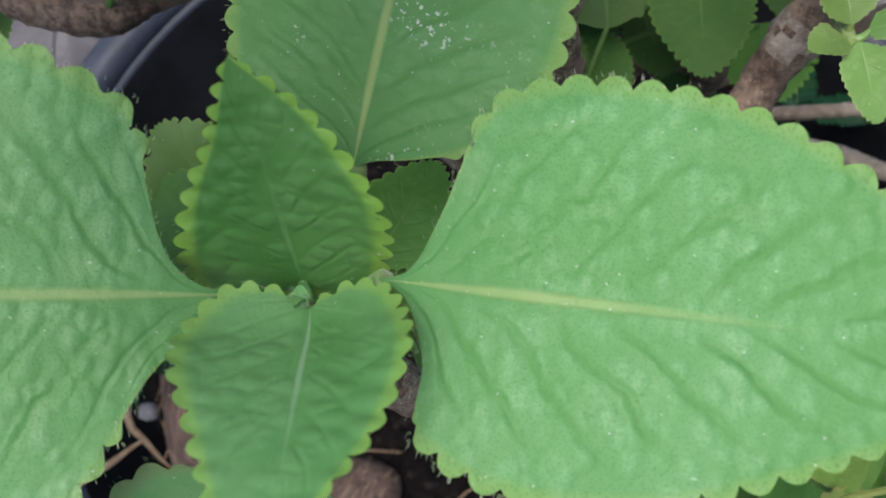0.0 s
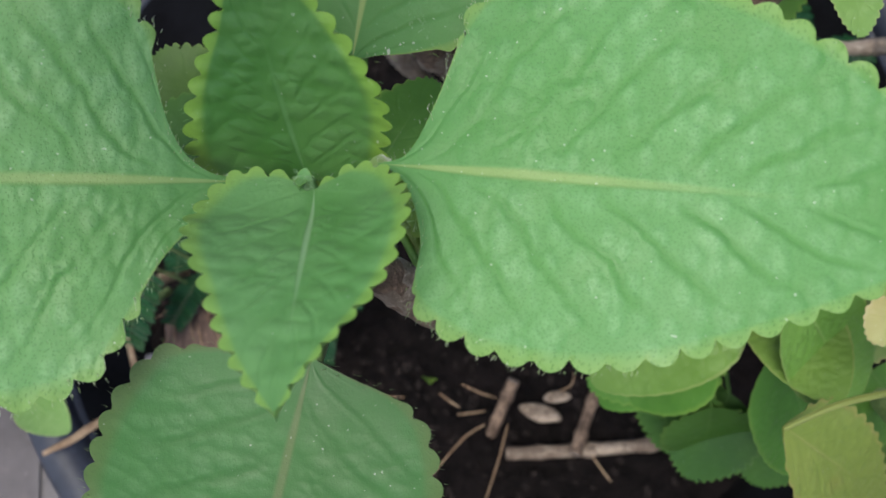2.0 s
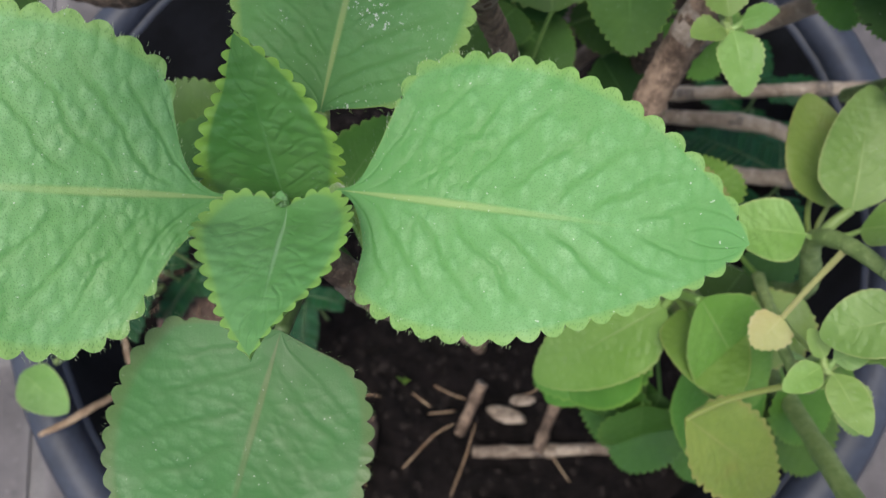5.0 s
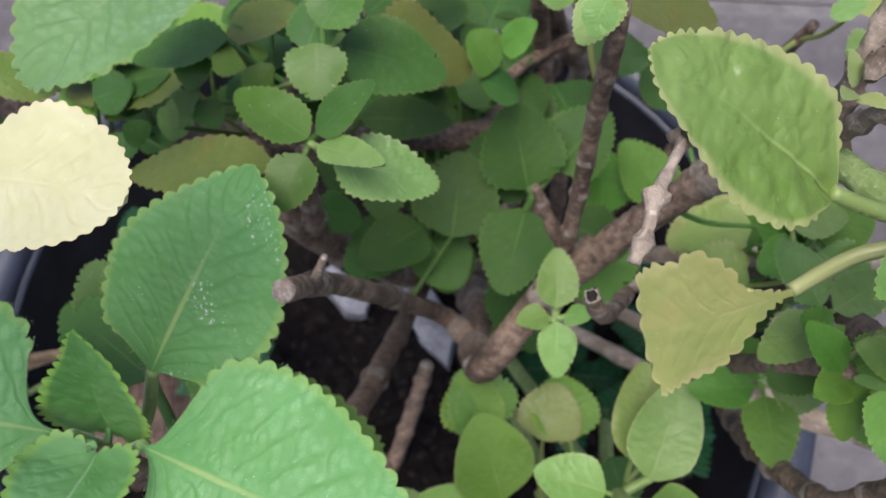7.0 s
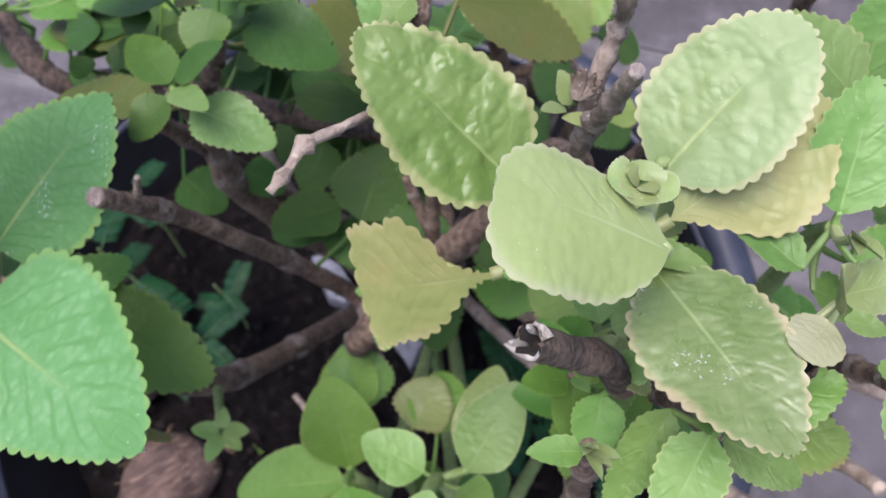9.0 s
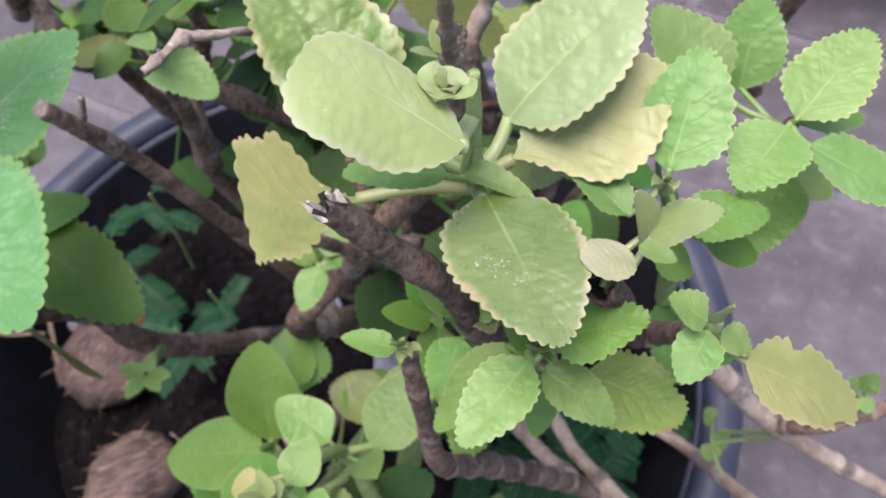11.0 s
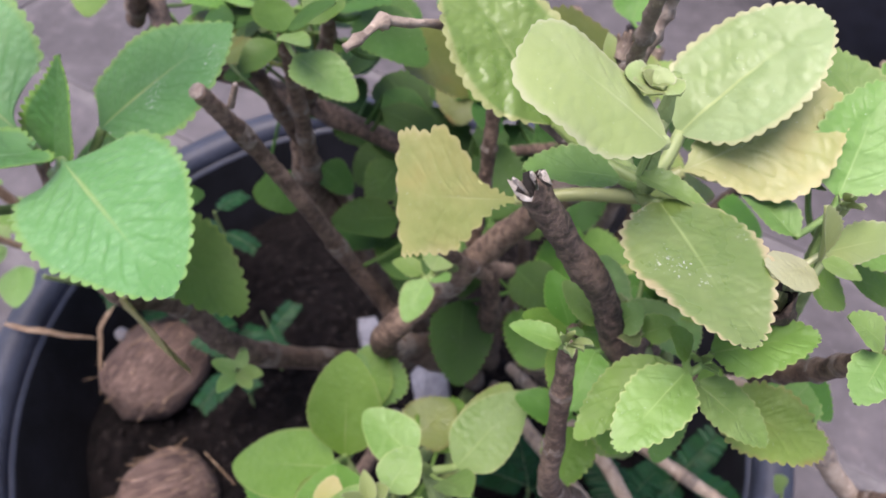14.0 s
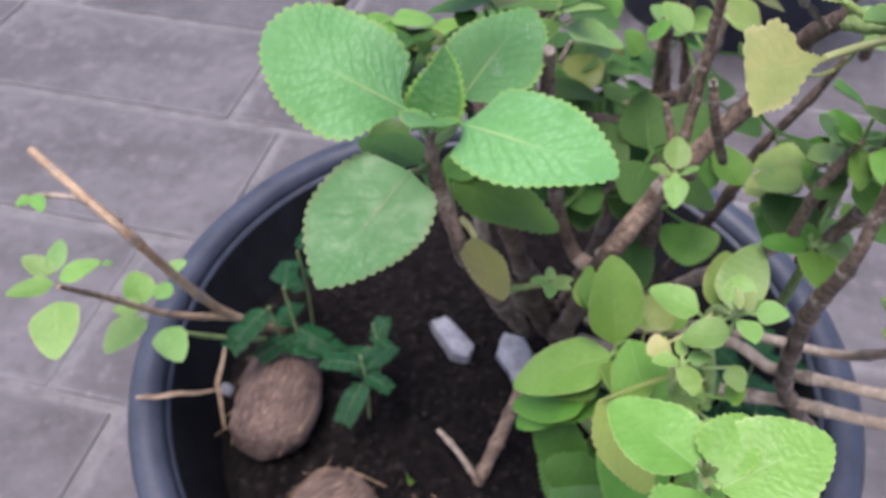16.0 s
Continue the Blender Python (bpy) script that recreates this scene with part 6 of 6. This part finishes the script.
leaf(front_fill_stem, "forest", (0.1581, -0.1482, 0.4300), (0.1703, -0.1607, 0.4200), 0.0149)


# every leaf drawn without a stalk gets one to the nearest wood behind it
wood = np.array([tuple(p) for p in STEMS])
for ob, base, ahead, into in LOOSE:
    way = wood - np.array(base)
    far = np.linalg.norm(way, axis=1) + 0.03 * (way @ np.array(ahead) > 0)
    at = int(far.argmin())
    if 0.002 < far[at] < 0.045:
        bm = bmesh.new()
        bm.from_mesh(ob.data)
        stalk(bm, into @ STEMS[at], (0.0004, 0, -0.0004), 0.0010, 0.0007)
        bm.to_mesh(ob.data)
        bm.free()

# ---- things on the soil ----
def lump(name, at, size, material, label, category, turn=0.0, seed=0, rough=0.22, detail=3, group=""):
    """An uneven chunk, wider than high, sunk a little into the soil."""
    bm = bmesh.new()
    bmesh.ops.create_icosphere(bm, subdivisions=detail, radius=1.0)
    for v in bm.verts:
        p = v.co.copy()
        k = 1 + rough * noise.noise(p * 1.4 + Vector((seed * 7.1, 0, 0))) + rough * 0.4 * noise.noise(p * 4 + Vector((0, seed * 3.3, 0)))
        v.co = Vector((p.x * size[0], p.y * size[1], p.z * size[2])) * k
    ob = part(name, bm, material)
    ob.matrix_world = Matrix.Translation(at) @ Matrix.Rotation(radians(turn), 4, "Z")
    return tagged(ob, label, category, group)


def strip(points, width, material, name, label, category, seed=0):
    """A dry, curled, grass-like blade with a fold down its middle."""
    bm = bmesh.new()
    pts = [Vector(p) for p in points]
    rows = []
    count = 14
    for i in range(count + 1):
        k = i / count * (len(pts) - 1)
        j = min(int(k), len(pts) - 2)
        q = pts[j].lerp(pts[j + 1], k - j)
        ahead = (pts[j + 1] - pts[j]).normalized()
        side = ahead.cross(Vector((0, 0, 1))).normalized()
        w = width * (0.25 + 0.75 * math.sin(math.pi * (0.12 + 0.85 * i / count)))
        row = []
        for f, dz in ((-1, 0.25), (0, 0.0), (1, 0.25)):
            row.append(bm.verts.new(q + side * w * f * 0.5 + Vector((0, 0, dz * w + 0.0012 * math.sin(i + seed)))))
        for f, dz in ((1, 0.25), (0, 0.0), (-1, 0.25)):
            row.append(bm.verts.new(q + side * w * f * 0.5 + Vector((0, 0, dz * w - 0.0006 + 0.0012 * math.sin(i + seed)))))
        rows.append(row)
    for a, b in zip(rows, rows[1:]):
        for k in range(6):
            bm.faces.new((a[k], a[(k + 1) % 6], b[(k + 1) % 6], b[k]))
    bm.faces.new(rows[0][::-1]), bm.faces.new(rows[-1])
    return tagged(part(name, bm, material), label, category)


def rod(name, points, radii, material, label, category, rings=2, seed=0, group=""):
    bm = bmesh.new()
    tube(bm, points, radii, rings=rings, seed=seed, cap_mat=1, sides=8)
    return tagged(part(name, bm, [material, CUT]), label, category, group)

lump("coconut_husk", (-0.1480, -0.1055, 0.2670), (0.035, 0.053, 0.033), HUSK, "reddish-brown fibrous coconut husk piece lying on the soil", "husk", 10, 1)
lump("coconut_husk", (-0.0627, -0.1655, 0.2540), (0.031, 0.038, 0.030), HUSK, "rounded reddish-brown coconut husk piece lying on the soil", "husk", -30, 2)

for husk in [ob for ob in bpy.data.objects if ob.name.startswith("coconut_husk")]:
    rng = random.Random(len(husk.name))
    bm = bmesh.new()
    verts = husk.data.vertices
    for _ in range(90):
        v = rng.choice(verts)
        if v.co.z < -0.005:
            continue
        run = Vector((rng.uniform(-0.25, 0.25), rng.choice((-1, 1)), rng.uniform(-0.1, 0.2))).normalized() * rng.uniform(0.006, 0.016)
        lift = v.normal * rng.uniform(0.0006, 0.003)
        tube(bm, [v.co - run * 0.4, v.co + run * 0.2 + lift * 0.6, v.co + run * 0.6 + lift * 1.6], [0.0003, 0.0003, 0.00015], sides=4)
    part("husk_fibre", bm, DRY, husk, "pale loose husk fibre")

lump("white_pebble", (-0.1957, -0.1140, 0.2620), (0.007, 0.006, 0.005), STONE, "small white pebble beside the husk", "pebble", 0, 3, detail=2)


def shard(outline, at, thick, tilt, material, name, label, category, seed=0):
    """A broken flat stone: a chipped outline with sloping sides and a slightly uneven face."""
    rng = random.Random(seed)
    bm = bmesh.new()
    ring = []
    for (x0, y0), (x1, y1) in zip(outline, outline[1:] + outline[:1]):
        for k in (0.0, 0.3, 0.65):
            ring.append((x0 + (x1 - x0) * k + rng.uniform(-0.0012, 0.0012), y0 + (y1 - y0) * k + rng.uniform(-0.0012, 0.0012)))
    rows = [[bm.verts.new((x * f, y * f, z + rng.uniform(-0.0006, 0.0006))) for x, y in ring] for f, z in ((1.06, -thick), (1.03, -0.15 * thick), (0.97, 0.0), (0.55, 0.0008))]
    mid = bm.verts.new((0, 0, 0.001))
    for a, b in zip(rows, rows[1:]):
        for k in range(len(ring)):
            j = (k + 1) % len(ring)
            bm.faces.new((a[k], a[j], b[j], b[k]))
    for k in range(len(ring)):
        bm.faces.new((rows[-1][k], rows[-1][(k + 1) % len(ring)], mid))
    bmesh.ops.recalc_face_normals(bm, faces=bm.faces[:])
    ob = part(name, bm, material, smooth=False)
    ob.matrix_world = pose(*at, *tilt)
    return tagged(ob, label, category)


shard([(-0.023, 0.010), (-0.027, 0.033), (-0.008, 0.036), (0.026, 0.000), (0.026, -0.026), (0.002, -0.013)], (0.0200, 0.0180, 0.2540), 0.014, (3, -4, 0), STONE, "grey_stone", "flat pale grey stone half buried in soil", "stone", 4)
shard([(-0.027, 0.007), (-0.017, 0.019), (0.019, 0.003), (0.021, -0.012), (0.005, -0.015)], (-0.0460, 0.0270, 0.2520), 0.012, (-3, 5, 0), STONE, "grey_stone", "narrow pale grey stone half buried in soil", "stone", 5)
lump("wood_chip", (0.0506, -0.1323, 0.2460), (0.014, 0.0055, 0.0025), BARK_PALE, "weathered grey wood chip on dark soil", "wood chip", -12, 6, 0.25, 2)
lump("wood_chip", (0.0608, -0.1217, 0.2460), (0.009, 0.004, 0.0022), BARK_PALE, "small weathered wood chip on dark soil", "wood chip", 8, 7, 0.25, 2)
rod("dry_stick", [(0.0304, -0.1576, 0.2460), (0.0776, -0.1528, 0.2470), (0.1355, -0.1452, 0.2470)], [0.0040, 0.0042, 0.0036], BARK_PALE, "pale dry stick lying on the soil", "stick", 3, 1)
rod("dry_stick", [(0.0843, -0.1166, 0.2460), (0.0711, -0.1561, 0.2560)], [0.0034, 0.0040], BARK, "short brown stick leaning on another", "stick", 2, 2)
rod("dry_stick", [(0.0340, -0.1150, 0.2620), (0.0204, -0.1468, 0.2430)], [0.0040, 0.0034], BARK, "short brown stick stuck in the soil", "stick", 2, 3)
rod("dry_stick", [(-0.0164, -0.0698, 0.2620), (0.0052, -0.0773, 0.2540), (0.0275, -0.0864, 0.2400)], [0.0022, 0.0026, 0.0030], BARK_PALE, "bent pale stick stuck in the soil", "stick", 2, 4)
rod("dry_stick", [(0.0287, -0.0889, 0.2400), (0.0352, -0.0575, 0.2800), (0.0412, -0.0298, 0.3300)], [0.0050, 0.0056, 0.0046], BARK, "thick brown stick leaning against the stems", "stick", 4, 5)
rod("root", [(-0.0138, -0.1723, 0.2490), (0.0039, -0.1504, 0.2490), (0.0174, -0.1408, 0.2490)], [0.0004, 0.0006, 0.0003], DRY, "thin pale root on the soil surface", "root", 0, 20, group="roots")
rod("root", [(0.0188, -0.1864, 0.2490), (0.0259, -0.1625, 0.2490), (0.0309, -0.1399, 0.2490)], [0.0004, 0.0006, 0.0003], DRY, "thin pale root on the soil surface", "root", 0, 21, group="roots")
rod("root", [(0.0013, -0.1171, 0.2490), (0.0125, -0.1218, 0.2490), (0.0235, -0.1246, 0.2490)], [0.0004, 0.0006, 0.0003], DRY, "thin pale root on the soil surface", "root", 0, 22, group="roots")
rod("root", [(-0.0713, -0.1274, 0.2490), (-0.0527, -0.1272, 0.2490), (-0.0343, -0.1271, 0.2490)], [0.0004, 0.0006, 0.0003], DRY, "thin pale root on the soil surface", "root", 0, 23, group="roots")
rod("root", [(-0.0008, -0.1361, 0.2490), (0.0098, -0.1343, 0.2490), (0.0169, -0.1328, 0.2490)], [0.0004, 0.0006, 0.0003], DRY, "thin pale root on the soil surface", "root", 0, 24, group="roots")
rod("root", [(0.0810, -0.1550, 0.2490), (0.0881, -0.1645, 0.2490), (0.0933, -0.1707, 0.2490)], [0.0004, 0.0006, 0.0003], DRY, "thin pale root on the soil surface", "root", 0, 25, group="roots")
rod("root", [(0.0623, -0.1184, 0.2490), (0.0693, -0.1144, 0.2490), (0.0708, -0.1072, 0.2490)], [0.0004, 0.0006, 0.0003], DRY, "thin pale root on the soil surface", "root", 0, 26, group="roots")
rod("root", [(-0.0127, -0.1235, 0.2490), (-0.0050, -0.1283, 0.2490), (0.0006, -0.1315, 0.2490)], [0.0004, 0.0006, 0.0003], DRY, "thin pale root on the soil surface", "root", 0, 27, group="roots")
strip([(-0.2197, -0.1755, 0.3220), (-0.1936, -0.1591, 0.3220), (-0.1710, -0.1353, 0.3100)], 0.0045, DRY, "dead_blade", "thin reddish-brown dead blade lying over the pot edge", "dead leaf", 1)
strip([(-0.1952, -0.1008, 0.3100), (-0.1867, -0.1278, 0.2950), (-0.1727, -0.1473, 0.2650)], 0.004, DRY, "dead_blade", "narrow dry brown leaf blade inside the pot", "dead leaf", 2)

sprout = tagged(new("grass_sprout"), "tiny green grass sprout in dark soil", "sprout")
for k, (dx, dz) in enumerate(((-0.003, 0.016), (0.002, 0.012), (0.005, 0.008))):
    bm = bmesh.new()
    tube(bm, [(0, 0, 0), (dx * 0.4, 0.001, dz * 0.6), (dx, 0.002, dz)], [0.0008, 0.0007, 0.0002], sides=5)
    part("blade", bm, LEAF["mid"], sprout)
sprout.location = (-0.0191, -0.1170, 0.2460)


# ---- dry side branches hanging over the rim ----
side_branch = branch([(-0.1673, -0.0616, 0.3000), (-0.1855, -0.1039, 0.3700), (-0.2070, -0.1390, 0.4830), (-0.3010, -0.1135, 0.4900)], [0.0036, 0.0034, 0.0030, 0.0030], DRY, rings=4, seed=301, label="dry straw-coloured branch over the rim", cut=True)
side_twig = branch([(-0.2089, -0.1351, 0.4820), (-0.2446, -0.1319, 0.4840), (-0.2736, -0.1418, 0.4840)], [0.0022, 0.0020, 0.0014], BARK_PALE, rings=3, seed=302)
leaf(side_twig, "fresh", (-0.2712, -0.1436, 0.4850), (-0.2720, -0.1561, 0.4870), 0.0109, tooth=0.015)
leaf(side_twig, "fresh", (-0.2718, -0.1421, 0.4850), (-0.2538, -0.1529, 0.4870), 0.0094, tooth=0.015)
side_twig_two = branch([(-0.1811, -0.0950, 0.3500), (-0.2035, -0.1318, 0.3850), (-0.2124, -0.1608, 0.4300), (-0.2090, -0.1900, 0.4770)], [0.0026, 0.0024, 0.0022, 0.0014], DRY, rings=4, seed=303)
leaf(side_twig_two, "lime", (-0.1998, -0.2003, 0.4790), (-0.1691, -0.2310, 0.4810), 0.0267, tooth=0.015)
leaf(side_twig_two, "fresh", (-0.2116, -0.1904, 0.4790), (-0.2285, -0.2099, 0.4810), 0.0153, tooth=0.015)
leaf(side_twig_two, "fresh", (-0.2105, -0.1870, 0.4790), (-0.1974, -0.1657, 0.4810), 0.0156, tooth=0.015)
leaf(side_twig_two, "lime", (-0.2180, -0.1852, 0.4790), (-0.2421, -0.1837, 0.4810), 0.0136, tooth=0.015)
leaf(side_twig_two, "lime", (-0.2181, -0.1838, 0.4790), (-0.2318, -0.1626, 0.4810), 0.0131, tooth=0.015)
leaf(side_twig_two, "lime", (-0.2137, -0.1458, 0.3930), (-0.2134, -0.1821, 0.3950), 0.0252, tooth=0.015)
leaf(side_twig_two, "lime", (-0.1929, -0.1479, 0.3930), (-0.1627, -0.1653, 0.3950), 0.0226, tooth=0.015)
leaf(side_twig_two, "fresh", (-0.2200, -0.1347, 0.3930), (-0.2471, -0.1180, 0.3950), 0.0224, tooth=0.015)
leaf(side_twig_two, "fresh", (-0.2137, -0.1287, 0.3930), (-0.2151, -0.1135, 0.3950), 0.0165, tooth=0.015)
leaf(side_twig_two, "lime", (-0.2195, -0.1401, 0.3930), (-0.2351, -0.1511, 0.3950), 0.0162, tooth=0.015)
side_twig_three = branch([(-0.1753, -0.0753, 0.3000), (-0.1815, -0.1088, 0.3400), (-0.1815, -0.1403, 0.3850)], [0.0022, 0.0020, 0.0016], GREEN_STEM, rings=2, seed=304)
leaf(side_twig_three, "lime", (-0.2175, -0.1081, 0.4010), (-0.2110, -0.0959, 0.4030), 0.0125, tooth=0.015)
leaf(side_twig_three, "fresh", (-0.2605, -0.1197, 0.4010), (-0.2650, -0.1257, 0.4030), 0.0059, tooth=0.015)


# ---- feathery seedlings in the pot ----
def oblong():
    """One small oblong leaflet of unit length along +x."""
    bm = bmesh.new()
    uvl = bm.loops.layers.uv.new("UVMap")
    ring = ((0.0, 0.0), (0.12, 0.13), (0.55, 0.17), (0.9, 0.12), (1.0, 0.0), (0.9, -0.11), (0.55, -0.15), (0.12, -0.10))
    top = [bm.verts.new((x, y, 0.03 - 0.25 * (x - 0.4) ** 2)) for x, y in ring]
    low = [bm.verts.new((x, y, -0.01 - 0.25 * (x - 0.4) ** 2)) for x, y in ring]
    bm.faces.new(top[::-1]), bm.faces.new(low)
    for i in range(8):
        bm.faces.new((top[i], top[(i + 1) % 8], low[(i + 1) % 8], low[i]))
    bmesh.ops.recalc_face_normals(bm, faces=bm.faces[:])
    for f in bm.faces:
        for loop in f.loops:
            loop[uvl].uv = (loop.vert.co.x, 0.5 + loop.vert.co.y * 2)
    me = bpy.data.meshes.new("leaflet")
    bm.to_mesh(me), bm.free()
    me.materials.append(FERN)
    return me


LEAFLET = oblong()


def frond(parent, start, end, pairs, width, seed=0):
    """A feather leaf: a thin midrib with two rows of small oblong leaflets."""
    rng = random.Random(seed)
    bm = bmesh.new()
    start, end = Vector(start), Vector(end)
    ahead = end - start
    length = ahead.length
    x = ahead.normalized()
    side = x.cross(Vector((0, 0, 1))).normalized()
    up = side.cross(x)
    tube(bm, [start, start.lerp(end, 0.5) + up * length * 0.08, end], [0.0007, 0.0005, 0.0002], sides=5)
    rib = part("frond", bm, FERN_RIB, parent)
    for i in range(pairs):
        k = 0.12 + 0.86 * i / pairs
        root = start.lerp(end, k) + up * length * 0.08 * 4 * k * (1 - k)
        w = width * (0.55 + 0.45 * math.sin(math.pi * (0.15 + 0.75 * k)))
        for sign in (-1, 1):
            out = (side * sign + x * 0.35 + up * rng.uniform(-0.2, 0.15)).normalized()
            z = (up - out * up.dot(out)).normalized()
            m = Matrix((out, z.cross(out), z)).transposed().to_4x4()
            m.translation = root
            ob = new("leaflet", LEAFLET)
            ob.parent = rib
            ob.matrix_local = m @ Matrix.Scale(w, 4)


def seedling(at, reach, count, height, seed, label, sector=(0.0, 6.28)):
    rng = random.Random(seed)
    ob = tagged(new("feathery_seedling"), label, "seedling", "feathery seedlings")
    ob.location = at
    bm = bmesh.new()
    tube(bm, [(0, 0, -0.01), (0.002, 0.001, height * 0.5), (0.001, -0.002, height)], [0.0014, 0.0011, 0.0008], sides=6)
    part("seedling_stem", bm, GREEN_STEM, ob)
    for i in range(count):
        a = sector[0] + (sector[1] - sector[0]) * (i + rng.uniform(-0.2, 0.2)) / count
        h = height * rng.uniform(0.45, 1.0)
        r = reach * rng.uniform(0.75, 1.1)
        frond(ob, (0.001, 0, h), (r * math.cos(a), r * math.sin(a), h + r * rng.uniform(-0.5, 0.15)), 12, r * 0.27, seed * 31 + i)
    return ob


seedling((-0.1527, -0.0638, 0.2400), 0.048, 3, 0.130, 50, "dark green feathery seedling growing in the potting soil")
seedling((-0.0792, -0.0766, 0.2400), 0.036, 4, 0.100, 51, "dark green feathery seedling growing in the potting soil")
seedling((0.1849, 0.0450, 0.2400), 0.045, 5, 0.070, 52, "dark green feathery seedling growing in the potting soil")
seedling((0.2019, 0.0873, 0.2400), 0.050, 5, 0.060, 53, "dark green feathery seedling growing in the potting soil")
seedling((0.1303, 0.0070, 0.2400), 0.050, 5, 0.050, 54, "dark green feathery seedling growing in the potting soil")
seedling((0.2060, 0.0119, 0.2400), 0.060, 5, 0.090, 55, "dark green feathery seedling growing in the potting soil")
seedling((-0.1762, -0.0125, 0.2400), 0.036, 4, 0.110, 56, "dark green feathery seedling growing in the potting soil")
seedling((-0.0897, -0.0392, 0.2400), 0.032, 4, 0.090, 57, "dark green feathery seedling growing in the potting soil")
seedling((-0.1639, -0.0724, 0.2400), 0.045, 3, 0.110, 58, "dark green feathery seedling growing in the potting soil")

# ---- a second pot behind, and crumbs on the soil ----
second_pot = tagged(new("plant_pot"), "dark plastic pot of soil standing behind the first", "pot")
for child in pot.children:
    ob = new(child.name.split(".")[0], child.data)
    ob.parent = second_pot
second_pot.location = (0.02, 1.24, 0)
back_soil = part("potting_soil", bumpy_disc(0.236, 24, 60, soil_height), SOIL)
back_soil.location = (0.02, 1.24, 0)
tagged(back_soil, "dark soil in the pot behind", "soil", kind="stuff")

rng = random.Random(9)
crumbs = bmesh.new()
for _ in range(1500):
    r, a = 0.225 * math.sqrt(rng.random()), rng.uniform(0, 2 * math.pi)
    x, y = r * math.cos(a), r * math.sin(a)
    size = rng.uniform(0.0008, 0.0034)
    made = bmesh.ops.create_icosphere(crumbs, subdivisions=1, radius=size)["verts"]
    squash = Vector((rng.uniform(0.7, 1.4), rng.uniform(0.7, 1.4), rng.uniform(0.5, 0.9)))
    for v in made:
        v.co = Vector((v.co.x * squash.x, v.co.y * squash.y, v.co.z * squash.z)) * rng.uniform(0.85, 1.15) + Vector((x, y, soil_height(x, y) + size * 0.2))
tagged(part("soil_crumbs", crumbs, CRUMB, smooth=False), "loose dark soil crumbs and pale specks", "soil crumbs", kind="stuff")
